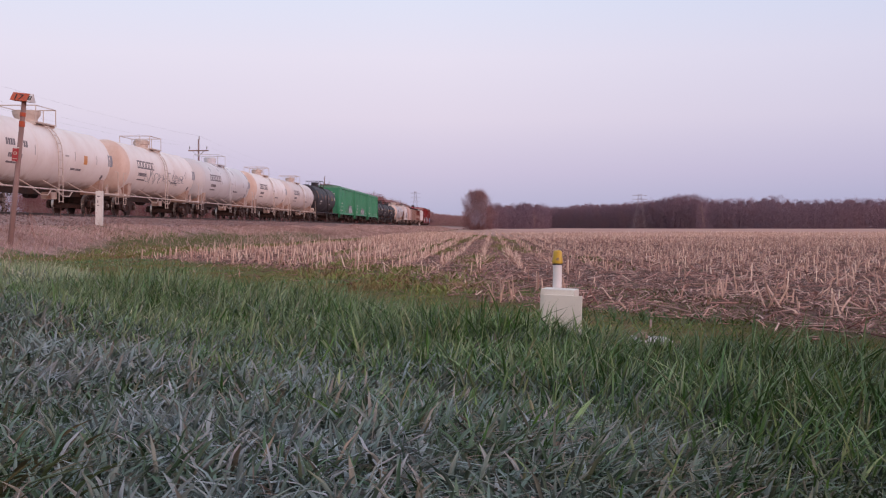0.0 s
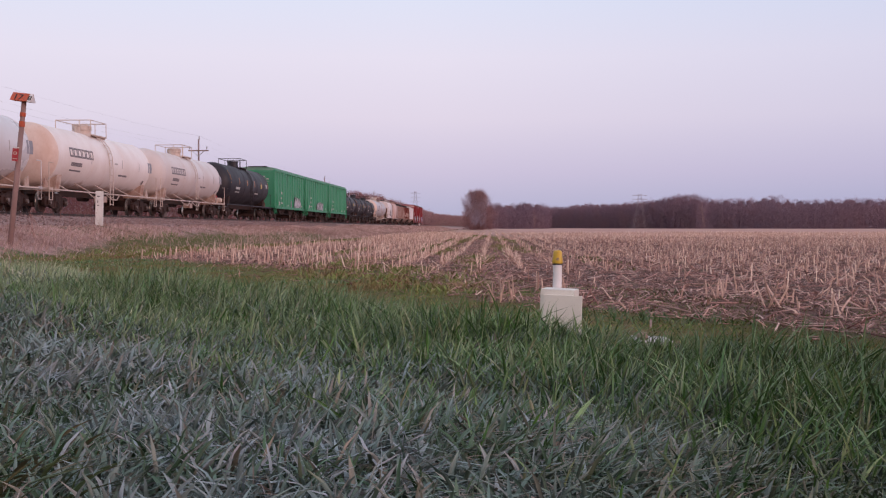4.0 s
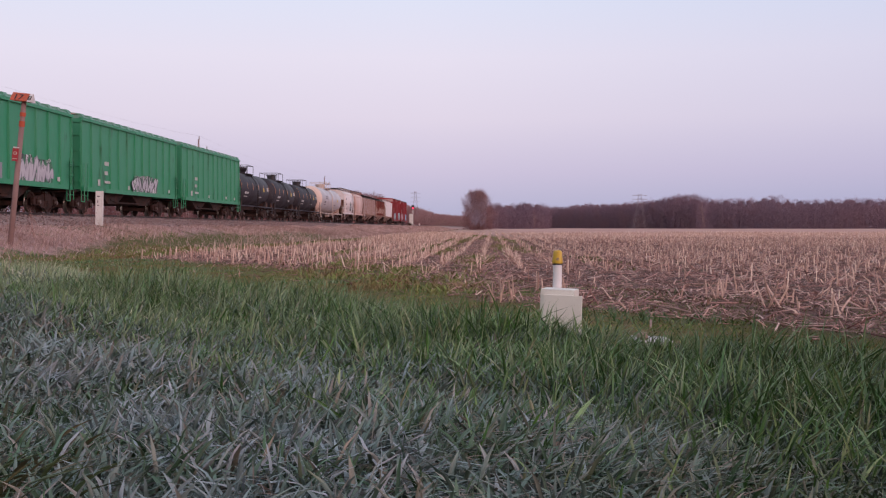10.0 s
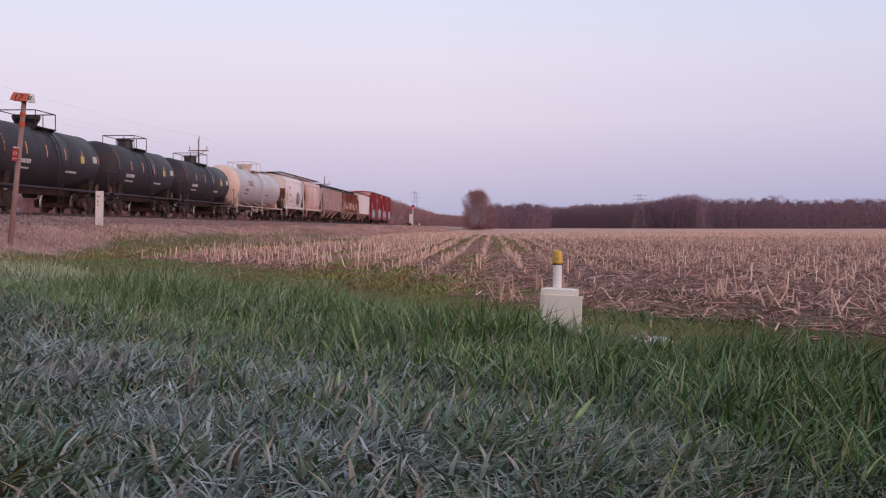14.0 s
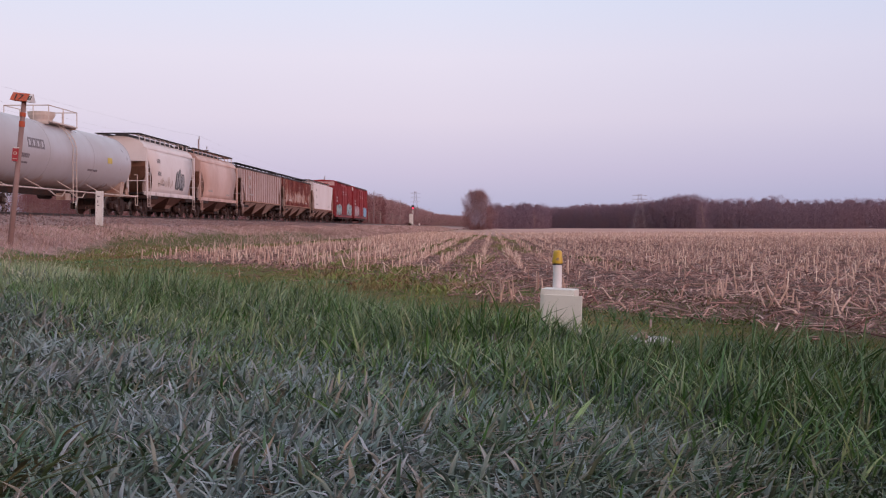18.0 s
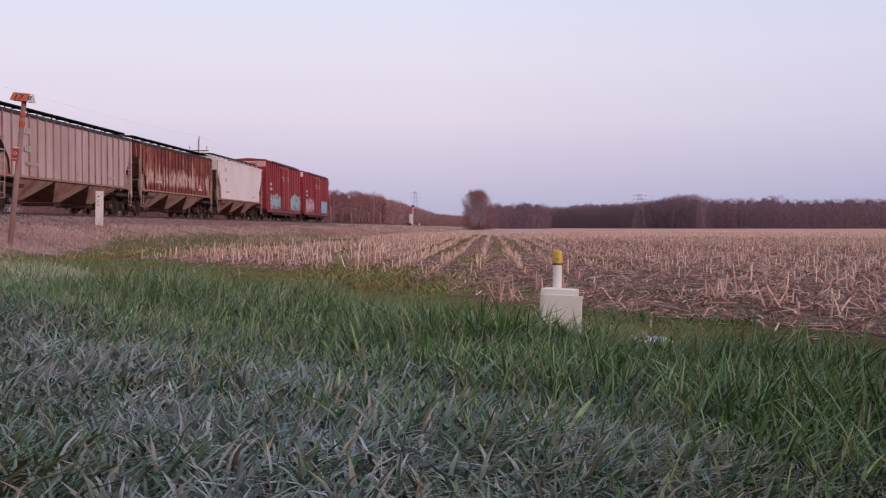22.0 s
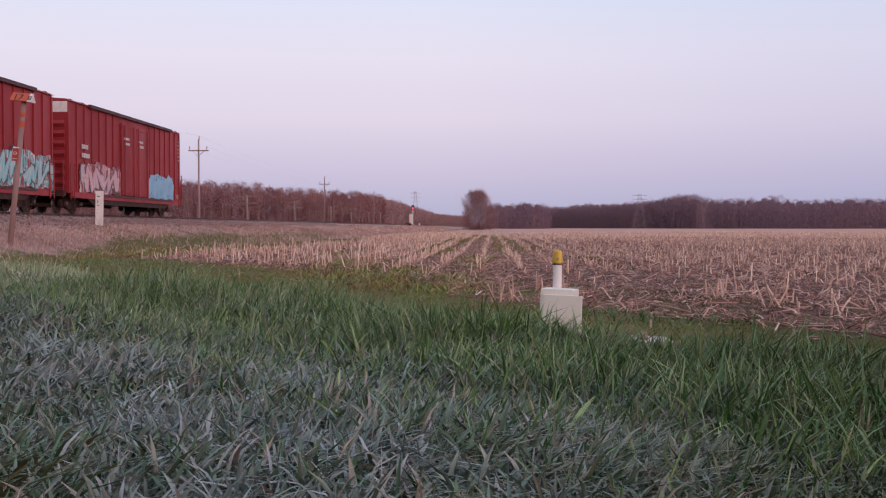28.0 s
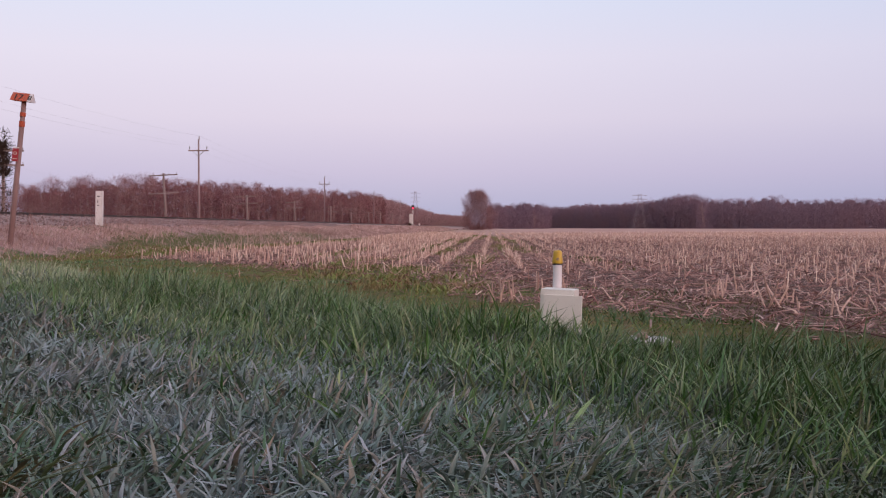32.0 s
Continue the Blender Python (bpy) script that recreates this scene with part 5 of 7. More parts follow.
for word, xx in (("17", -0.245), ("8", 0.128)):
    cu = bpy.data.curves.new("digits", "FONT")
    cu.body, cu.size, cu.extrude = word, 0.255 if word == "17" else 0.21, 0.003
    tmp = bpy.data.objects.new("digits", cu)
    scene.collection.objects.link(tmp)
    bpy.context.view_layer.update()
    me = bpy.data.meshes.new_from_object(tmp.evaluated_get(bpy.context.evaluated_depsgraph_get()))
    bpy.data.objects.remove(tmp)
    me.materials.append(M["ink"])
    o = link_mesh("digits", me, sg, "black digits")
    o.matrix_basis = Matrix.Translation((xx, -0.17, TZ)) @ Matrix.Rotation(math.atan2(0.21, 0.17), 4, "X") @ Matrix.Translation((0, 0.035, 0.012 if word == "8" else 0.006))
for z0, z1 in ((3.62, 3.72), (3.36, 3.5)):
    part("band", lathe(bmesh.new(), [(z0, 0.078), (z1, 0.077)], 8, "Z"), "orange", sg, "worn orange painted band")
part("plate", box(bmesh.new(), -0.115, 0.03, -0.13, -0.105, 2.48, 2.80), "sign_red", sg, "small red and white warning plate")
part("plate_face", lathe(bmesh.new(), [(-0.136, 0.048), (-0.128, 0.05)], 14, "Y", (-0.042, 0, 2.68)), "pipe_white", sg, "pale round symbol")
part("plate_face", box(bmesh.new(), -0.10, 0.015, -0.136, -0.128, 2.53, 2.55), "pipe_white", sg)
part("plate_mark", box(bmesh.new(), -0.057, -0.027, -0.142, -0.134, 2.645, 2.715), "sign_red", sg)
part("plate_top", box(bmesh.new(), -0.115, 0.03, -0.13, -0.105, 2.81, 2.84), "sign_white", sg)

# ---- utility box with a capped pipe on the verge ----
ub_x, ub_y = edge_at(991, 5.5)
ub_z = float(ground_z(ub_x, ub_y))
ub = thing("utility_box", pose(ub_x, ub_y, ub_z, 0, 2.0, -14), "pale grey plastic utility box standing in the grass", "utility box")
bz1 = FIELD_DROP - 0.315 - ub_z
bm = box(bmesh.new(), -0.102, 0.068, -0.06, 0.10, -0.1, bz1)
bmesh.ops.bevel(bm, geom=bm.edges[:], offset=0.006, segments=2)
part("body", bm, "box_white", ub)
bm = box(bmesh.new(), -0.082, 0.112, -0.078, -0.056, -0.05, bz1 - 0.026)
bmesh.ops.bevel(bm, geom=bm.edges[:], offset=0.005, segments=2)
part("cover", bm, "box_white", ub)
pp = thing("marker_pipe", pose(*edge_at(984.5, 5.62), ub_z, 0, 0.6, 0), "white plastic pipe with a yellow cap behind the utility box", "marker pipe")
pz = FIELD_DROP - (468 - 403) * 5.62 / F_LEN - ub_z
part("pipe", lathe(bmesh.new(), [(-0.1, 0.0235), (pz, 0.0235)], 24, "Z"), "pvc", pp, smooth=False)
part("collar", lathe(bmesh.new(), [(pz - 0.003, 0.0265), (pz + 0.006, 0.0265)], 24, "Z"), "ink", pp, "dark rubber ring")
part("cap", lathe(bmesh.new(), [(pz + 0.005, 0.0275), (pz + 0.012, 0.0275), (pz + 0.055, 0.0235), (pz + 0.066, 0.022), (pz + 0.072, 0.017), (pz + 0.0735, 0.001)], 24, "Z"), "cap", pp, "yellow plastic cap", smooth=True)

for i, w in enumerate((0.012, 0.016)):
    part("print", box(bmesh.new(), -0.002 - w / 2, -0.002 + w / 2, -0.0285, -0.0245, pz + 0.030 - i * 0.008, pz + 0.034 - i * 0.008), "mark_dark", pp, "faint dark print")

# ---- slab and stone lying beyond the crest ----
lx, ly = edge_at(1152, 6.3)
sl = bmesh.new()
box(sl, -0.11, 0.11, -0.08, 0.08, 0.0, 0.035)
bmesh.ops.bevel(sl, geom=sl.edges[:], offset=0.01, segments=1)
slab = part("concrete_slab", sl, "slab", None)
slab.matrix_basis = pose(lx, ly, float(ground_z(lx, ly)) + 0.105, 7, 3, 15)
tagged(slab, "small pale concrete slab lying in the grass", "slab")
st_bm = bmesh.new()
bmesh.ops.create_icosphere(st_bm, subdivisions=2, radius=0.036)
for v in st_bm.verts:
    v.co *= 1 + 0.25 * noise.noise(v.co * 40)
    v.co.z *= 0.75
stone = part("stone", st_bm, "stone", None, smooth=True)
stone.matrix_basis = pose(lx - 0.06, ly - 0.05, float(ground_z(lx, ly)) + 0.160)
tagged(stone, "small round tan stone on the slab", "stone")


# ---- the train ----
SPEED = 10.07
UNIT = 34960.0
WHEEL_R = 0.45
CARS = []           # (car, place along the track at the start)
SPIN = []           # wheelsets by their place on the bogie


def wheelset_mesh():
    bm = bmesh.new()
    for s in (-1, 1):
        lathe(bm, [(s * 0.66, 0.50), (s * 0.695, 0.50), (s * 0.70, WHEEL_R + 0.005), (s * 0.79, WHEEL_R - 0.003), (s * 0.79, 0.37), (s * 0.74, 0.34), (s * 0.74, 0.16), (s * 0.81, 0.13)], 24, "X")
    rod(bm, (-1.1, 0, 0), (1.1, 0, 0), 0.08, 0.08, 10)
    for s in (-1, 1):
        for a in range(3):
            c, d = math.cos(a * 2.094), math.sin(a * 2.094)
            rod(bm, (s * 1.08, 0.08 * c, 0.08 * d), (s * 1.16, 0.08 * c, 0.08 * d), 0.025, 0.025, 5)
    bm.faces.index_update()
    bm_faces = [f.index for f in bm.faces if all(0.43 < math.hypot(v.co.y, v.co.z) < 0.51 for v in f.verts) and len(f.verts) == 4]
    me = bpy.data.meshes.new("wheelset")
    bm.to_mesh(me)
    bm.free()
    for f in bm_faces:
        me.polygons[f].material_index = 1
    me.materials.append(M["wheel"])
    me.materials.append(M["tread"])
    return me


def bogie_mesh():
    bm = bmesh.new()
    for s in (-1, 1):
        o = [(-1.25, 0.34), (-1.05, 0.30), (-0.72, 0.34), (-0.42, 0.20), (0.42, 0.20), (0.72, 0.34), (1.05, 0.30), (1.25, 0.34), (1.25, 0.62), (1.05, 0.70), (0.6, 0.72), (0.35, 0.82), (-0.35, 0.82), (-0.6, 0.72), (-1.05, 0.70), (-1.25, 0.62)]
        prism(bm, o, "x", s * 0.98 - 0.07, s * 0.98 + 0.07)
        for yy in (-0.16, 0.0, 0.16):
            rod(bm, (s * 1.0, yy, 0.27), (s * 1.0, yy, 0.55), 0.085, 0.085, 7)
        for yy in (-0.89, 0.89):
            box(bm, s * 1.05 - 0.06, s * 1.05 + 0.07, yy - 0.15, yy + 0.15, 0.36, 0.58)
    box(bm, -1.1, 1.1, -0.2, 0.2, 0.5, 0.86)
    box(bm, -0.7, 0.7, -1.35, -1.25, 0.3, 0.45)
    box(bm, -0.7, 0.7, 1.25, 1.35, 0.3, 0.45)
    me = bpy.data.meshes.new("bogie")
    bm.to_mesh(me)
    bm.free()
    me.materials.append(M["bogie"])
    return me


WHEELSET, BOGIE = wheelset_mesh(), bogie_mesh()


def new_car(name, u0, u1, label, category, group=""):
    """A car between two couplings, each given as its place along the train."""
    length = (u1 - u0) * UNIT
    s = (u0 + u1) / 2 * UNIT
    car = thing(name, pose(TRACK_X, s, RAIL_Z), label, category, group)
    CARS.append((car, s))
    return car, length


def running_gear(car, length, inset=2.0, sill=True, sill_z=0.9):
    for y in (-length / 2 + inset, length / 2 - inset):
        bg = link_mesh("bogie", BOGIE, car, "grimy cast steel bogie")
        bg.location = (0, y, 0)
        for i, yy in enumerate((-0.89, 0.89)):
            w = link_mesh("wheelset", WHEELSET, bg, "dark steel wheelset")
            w.location = (0, yy, WHEEL_R)
            SPIN.append((w, i))
            for s in (-1, 1):
                cap_ = part("bearing_cap", lathe(bmesh.new(), [(s * 1.12, 0.10), (s * 1.2, 0.085)], 10, "X", (0, yy, WHEEL_R)), "cap_steel", bg)
    for s in (-1, 1):
        bm = bmesh.new()
        box(bm, -0.11, 0.11, s * (length / 2 - 1.2), s * (length / 2 - 0.12), 0.72, 0.98)
        box(bm, -0.15, 0.15, s * (length / 2 - 0.32), s * (length / 2 - 0.02), 0.70, 1.0)
        bmesh.ops.recalc_face_normals(bm, faces=bm.faces)
        part("coupler", bm, "rust", car)
        part("brake_hose", chain(bmesh.new(), [(0.35, s * (length / 2 - 0.5), 0.85), (0.38, s * (length / 2 - 0.25), 0.55), (0.2, s * (length / 2 - 0.05), 0.45)], 0.025), "ink", car)
    if sill:
        part("centre_sill", box(bmesh.new(), -0.2, 0.2, -length / 2 + 0.6, length / 2 - 0.6, sill_z - 0.12, sill_z + 0.2), "under", car)


def ladder(car, x, y, z0, z1, material, width=0.42, along="y", name="ladder", r=0.022):
    bm = bmesh.new()
    d = (0, width / 2, 0) if along == "y" else (width / 2, 0, 0)
    for s in (-1, 1):
        rod(bm, (x + s * d[0], y + s * d[1], z0), (x + s * d[0], y + s * d[1], z1), r)
    k = max(2, int((z1 - z0) / 0.36))
    for i in range(k):
        z = z0 + (i + 0.5) * (z1 - z0) / k
        rod(bm, (x - d[0], y - d[1], z), (x + d[0], y + d[1], z), 0.016)
    part(name, bm, material, car)


def tank_car(name, u0, u1, paint, trim, label, group, R=1.40, zc=2.56, handrail=True, stripes=False, seed=0, dome="round", big=False, dark_text=True, small=False):
    rnd = random.Random(seed)
    car, L = new_car(name, u0, u1, label, "tank car", group)
    running_gear(car, L, 2.05, sill_z=0.95)
    half = L / 2 - 0.75
    cap_l = R * 0.55
    prof = [(-half - 0.0, 0.02)]
    for i in range(1, 8):
        a = math.pi / 2 * i / 7
        prof.append((-half + cap_l * (1 - math.cos(a)), R * math.sin(a)))
    prof += [(-v, r) for v, r in reversed(prof)]
    stained = paint in ("tank_white", "tank_silver")
    part("tank", lathe(bmesh.new(), [q for q in prof if abs(q[0]) <= half - cap_l + 0.01] if stained else prof, 48, "Y", (0, 0, zc), not stained), paint, car, smooth=True)
    if stained:
        for e in (prof[:8], prof[8:]):
            part("tank_head", lathe(bmesh.new(), e, 48, "Y", (0, 0, zc), False), "tank_head", car, "rust-stained tan domed end", smooth=True)
    if seed == 5:
        ye = L / 2 - 0.62
        part("air_reservoir", lathe(bmesh.new(), [(0.62, 0.02), (0.66, 0.14), (0.75, 0.19), (1.18, 0.19), (1.28, 0.14), (1.32, 0.02)], 16, "X", (0, ye, 1.28)), "pipe_white", car, "off-white air reservoir", smooth=True)
        part("release_valve", box(bmesh.new(), 0.70, 0.92, ye - 0.12, ye + 0.1, 1.48, 1.62), "red_valve", car, "bright red valve box")
        part("valve_handle", rod(bmesh.new(), (0.80, ye, 1.6), (0.66, ye - 0.05, 1.76), 0.03, 0.03), "red_valve", car)
    if handrail:
        for yy in (-1.5, 0.9):
            part("brake_pipe", chain(bmesh.new(), [(0.9, yy, 1.02), (0.95, yy + 0.7, 0.78), (0.95, yy + 1.4, 0.78), (0.9, yy + 1.9, 1.02)], 0.03), "pipe_white", car)
        part("outlet_cage", box(bmesh.new(), 0.55, 0.95, 0.2, 0.9, 0.62, 0.92), "saddle_paint", car, "rust-stained valve housing")

    def surf(z):
        return math.sqrt(max(0.02, R * R - (z - zc) ** 2))
    straight = half - cap_l
    for yy in (-straight, -straight / 3, straight / 3, straight):
        part("weld_band", lathe(bmesh.new(), [(yy - 0.03, R + 0.004), (yy - 0.02, R + 0.012), (yy + 0.02, R + 0.012), (yy + 0.03, R + 0.004)], 48, "Y", (0, 0, zc)), paint, car, smooth=True)
    # saddles and end platforms
    for s in (-1, 1):
        ys = s * (L / 2 - 2.05)
        bm = prism(bmesh.new(), [(-1.1, 0.95), (1.1, 0.95), (1.2, zc - R * 0.62), (0.6, zc - R * 0.88), (-0.6, zc - R * 0.88), (-1.2, zc - R * 0.62)], "y", ys - 0.25, ys + 0.25)
        part("saddle", bm, "saddle_paint" if handrail else "under", car)
        ye = s * (L / 2 - 0.75)
        part("end_platform", box(bmesh.new(), -1.45, 1.45, min(ye, ye + s * 0.4), max(ye, ye + s * 0.4), 0.98, 1.08), trim, car)
        for sx in (-1, 1):
            bm = bmesh.new()
            chain(bm, [(sx * 1.42, ye + s * 0.35, 0.55), (sx * 1.42, ye + s * 0.35, 2.15), (sx * 1.42, ye - s * 0.1, 2.15)], 0.022)
            rod(bm, (sx * 1.42, ye, 0.55), (sx * 1.42, ye + s * 0.35, 0.55), 0.02)
            rod(bm, (sx * 1.42, ye, 0.55), (sx * 1.42, ye, 1.0), 0.02)
            part("end_handrail", bm, trim, car)
        part("side_bracket", prism(bmesh.new(), [(ye, 1.05), (ye - s * 0.45, 1.05), (ye - s * 0.4, 1.3), (ye - s * 0.1, 1.5)], "x", 1.0, 1.06), "saddle_paint" if handrail else "rust", car)
    part("brake_wheel", lathe(bmesh.new(), [(-0.02, 0.24), (0.02, 0.24)], 14, "Y", (-0.7, -L / 2 + 0.55, 2.0)), trim, car)
    part("valve", lathe(bmesh.new(), [(zc - R - 0.28, 0.12), (zc - R + 0.05, 0.2)], 12, "Z"), "under", car)
    part("brake_cylinder", rod(bmesh.new(), (-0.6, 1.2, 0.85), (-0.6, 2.2, 0.85), 0.16, 0.16, 10), "under", car)
    if handrail:
        for sx in (-1, 1):
            bm = chain(bmesh.new(), [(sx * 1.47, -L / 2 + 0.8, 1.0), (sx * 1.47, L / 2 - 0.8, 1.0)], 0.035)
            part("side_rail", bm, "pipe_white", car, "white pipe rail along the side")
        for i in range(5):
            yy = -L / 2 + 2.4 + i * (L - 4.8) / 4
            for sx in (-1, 1):
                part("rail_strut", rod(bmesh.new(), (sx * 1.47, yy, 1.0), (sx * (surf(1.42) + 0.02), yy - 0.4, 1.42), 0.022, 0.022), "pipe_white", car)
    else:
        for sx in (-1, 1):
            part("running_edge", box(bmesh.new(), sx * 1.35 - 0.07, sx * 1.35 + 0.07, -L / 2 + 0.8, L / 2 - 0.8, 1.02, 1.10), trim, car)
    # ladder up the middle, over the curve of the tank
    bm = bmesh.new()
    for dy in (-0.22, 0.22):
        pts = [(1.5, dy, 0.45), (1.5, dy, zc - 0.2)] + [((R + 0.09) * math.cos(a), dy, zc + (R + 0.09) * math.sin(a)) for a in np.linspace(0.2, 1.15, 7)]
        chain(bm, pts, 0.022)
    for i in range(10):
        z = 0.5 + i * 0.36
        xx = 1.5 if z < zc else (R + 0.09) * math.cos(math.asin(min(0.95, (z - zc) / (R + 0.09))))
        rod(bm, (xx, -0.22, z), (xx, 0.22, z), 0.016)
    part("ladder", bm, trim if handrail else "walk_dark", car)
    # top platform, rail and manway
    zt = zc + R
    pl, pw = (2.1, 0.62) if not big else (3.2, 0.75)
    for sx in (-1, 1):
        part("platform", box(bmesh.new(), sx * pw - 0.28, sx * pw + 0.28, -pl / 2, pl / 2, zt - 0.12, zt - 0.07), trim if handrail else "walk_dark", car)
    part("platform_beam", box(bmesh.new(), -pw - 0.2, pw + 0.2, -pl / 2, -pl / 2 + 0.12, zt - 0.2, zt - 0.12), trim, car)
    part("platform_beam", box(bmesh.new(), -pw - 0.2, pw + 0.2, pl / 2 - 0.12, pl / 2, zt - 0.2, zt - 0.12), trim, car)
    bm = bmesh.new()
    rh = 0.70
    for sx in (-1, 1):
        X = sx * (pw + 0.24)
        chain(bm, [(X, -pl / 2, zt - 0.1), (X, -pl / 2, zt - 0.1 + rh), (X, pl / 2, zt - 0.1 + rh), (X, pl / 2, zt - 0.1)], 0.021)
        if big:
            rod(bm, (X, 0, zt - 0.1), (X, 0, zt - 0.1 + rh), 0.024)
    for sy in (-1, 1):
        chain(bm, [(-pw - 0.24, sy * pl / 2, zt - 0.1 + rh), (pw + 0.24, sy * pl / 2, zt - 0.1 + rh)], 0.024)
        rod(bm, (0.3, sy * pl / 2, zt - 0.15), (0.3, sy * pl / 2, zt - 0.1 + rh), 0.022)
    part("platform_rail", bm, trim if handrail else "walk_dark", car)
    if dome == "round":
        part("manway", lathe(bmesh.new(), [(zt - 0.15, 0.40), (zt + 0.18, 0.40), (zt + 0.2, 0.45), (zt + 0.40, 0.45), (zt + 0.46, 0.38), (zt + 0.48, 0.02)], 20, "Z", (0, 0.1, 0)), trim, car, smooth=False)
        part("valve", lathe(bmesh.new(), [(zt - 0.1, 0.14), (zt + 0.28, 0.14), (zt + 0.36, 0.2), (zt + 0.42, 0.05)], 12, "Z", (0.1, -0.85, 0)), trim, car)
    elif dome == "bowl":
        part("manway", lathe(bmesh.new(), [(zt - 0.15, 0.42), (zt + 0.1, 0.46), (zt + 0.3, 0.58), (zt + 0.46, 0.60), (zt + 0.50, 0.02)], 20, "Z", (0, 0.0, 0)), trim, car)
    else:
        part("manway", lathe(bmesh.new(), [(zt - 0.15, 0.44), (zt + 0.36, 0.40), (zt + 0.38, 0.46), (zt + 0.46, 0.46), (zt + 0.49, 0.02)], 20, "Z", (0, 0.0, 0)), "tank_black" if paint == "tank_black" else trim, car)
    # stencilled bars
    ink = "mark_dark" if dark_text else "mark_white"
    if dark_text and not big:
        if seed == 1:
            part("lettering", stencil(bmesh.new(), surf, -straight * 0.80, zc + 0.05, 4, 0.16, 0.26, 0.35, 1), ink, car)
            part("lettering", stencil(bmesh.new(), surf, -straight * 0.55, zc + 0.05, 2, 0.16, 0.26, 0.35, 1), ink, car)
            part("placard", patch_on(bmesh.new(), surf, straight * 0.47, straight * 0.47 + 0.40, zc - 0.28, zc + 0.12, 2, 0.01), "mark_orange", car, "orange square placard")
        else:
            part("lettering", rings(bmesh.new(), surf, -straight * 0.80, zc - 0.02, 6, 0.42, 0.42, 0.16), ink, car, "row of dark block shapes")
        part("data_panel", stencil(bmesh.new(), surf, straight * 0.12, zc - 0.05, 1, 0.42, 0.07, 0.8, 1), "mark_faint", car)
        for q in (-0.38, 0.30, 0.72):
            part("reflector", patch_on(bmesh.new(), surf, straight * q, straight * q + 0.045, zc - 0.2, zc + 0.22, 2, 0.01), "mark_faint", car, "narrow upright reflector strip")
        part("placard", patch_on(bmesh.new(), surf, straight - 0.2, straight + 0.38, zc - 0.2, zc + 0.35, 2, 0.01), "panel_grey", car, "grey square panel")
        part("placard", patch_on(bmesh.new(), surf, straight - 0.75, straight - 0.52, zc - 0.85, zc - 0.66, 1, 0.01), ink, car, "small dark placard")
    part("lettering", stencil(bmesh.new(), surf, -straight * 0.76, zc - 0.42, 9, 0.11, 0.17, 0.3, 1), ink, car)
    part("lettering", stencil(bmesh.new(), surf, -straight * 0.76, zc - 0.65, 14, 0.07, 0.07, 0.3, 1), ink, car)
    part("lettering", stencil(bmesh.new(), surf, straight * 0.25, zc - 0.6, 12, 0.08, 0.09, 0.3, 1), ink, car)
    if big:
        part("placard", patch_on(bmesh.new(), surf, straight * 0.56, straight * 0.56 + 0.62, zc - 0.12, zc + 0.16, 2, 0.01), "mark_yellow", car, "yellow square placard")
        part("lettering", rings(bmesh.new(), surf, -straight * 0.62, zc + 0.02, 4, 0.36, 0.40, 0.16), ink, car, "row of dark block shapes")
    if stripes:
        for i in range(6):
            yy = -straight + (2 * straight) * i / 5
            tall = 0.95 if i == 0 else 0.5
            part("reflector_stripe", patch_on(bmesh.new(), surf, yy - 0.045, yy + 0.045, zc - 0.05, zc - 0.05 + tall, 3, 0.01), "mark_orange", car)
        part("placard", patch_on(bmesh.new(), surf, straight * 0.55, straight * 0.55 + 0.42, zc - 0.1, zc + 0.22, 2, 0.01), "mark_yellow", car, "yellow square placard")
        part("placard", patch_on(bmesh.new(), surf, straight * 0.85, straight * 0.85 + 0.5, zc + 0.0, zc + 0.3, 2, 0.01), "mark_white", car, "white data panel")
    return car


def side_graffiti(car, surf, y0, y1, z0, z1, material, label, seed, lift=0.012):
    """A painted patch with a ragged top edge."""
    rnd = random.Random(seed)
    bm = bmesh.new()
    k = max(8, int((y1 - y0) / 0.10))
    f1, f2 = rnd.uniform(0, 6), rnd.uniform(0, 6)
    rows = []
    for i in range(k + 1):
        a = y0 + (y1 - y0) * i / k
        edge = min(1.0, 0.72 + 4.5 * i / k, 0.72 + 4.5 * (k - i) / k)
        top = edge * (0.90 + 0.05 * math.sin(a * 2.1 + f1) + 0.02 * math.sin(a * 6.1 + f2) + rnd.uniform(-0.025, 0.025))
        low = 0.03 + 0.03 * math.sin(a * 4.0 + f2) + rnd.uniform(0, 0.03)
        zs = [z0 + (z1 - z0) * (low + (top - low) * q) for q in (0, 0.33, 0.67, 1)]
        rows.append(([bm.verts.new((surf(z) + lift, a, z)) for z in zs], [bm.verts.new((surf(z) - 0.02, a, z)) for z in zs]))
    for (o0, i0), (o1, i1) in zip(rows, rows[1:]):
        for j in range(3):
            bm.faces.new((o0[j], o1[j], o1[j + 1], o0[j + 1]))
        bm.faces.new((o0[3], o1[3], i1[3], i0[3]))
        bm.faces.new((o0[0], i0[0], i1[0], o1[0]))
    for o, i in (rows[0], rows[-1]):
        for j in range(3):
            bm.faces.new((o[j], o[j + 1], i[j + 1], i[j]))
    bmesh.ops.recalc_face_normals(bm, faces=bm.faces)
    part("graffiti", bm, material, car, label)


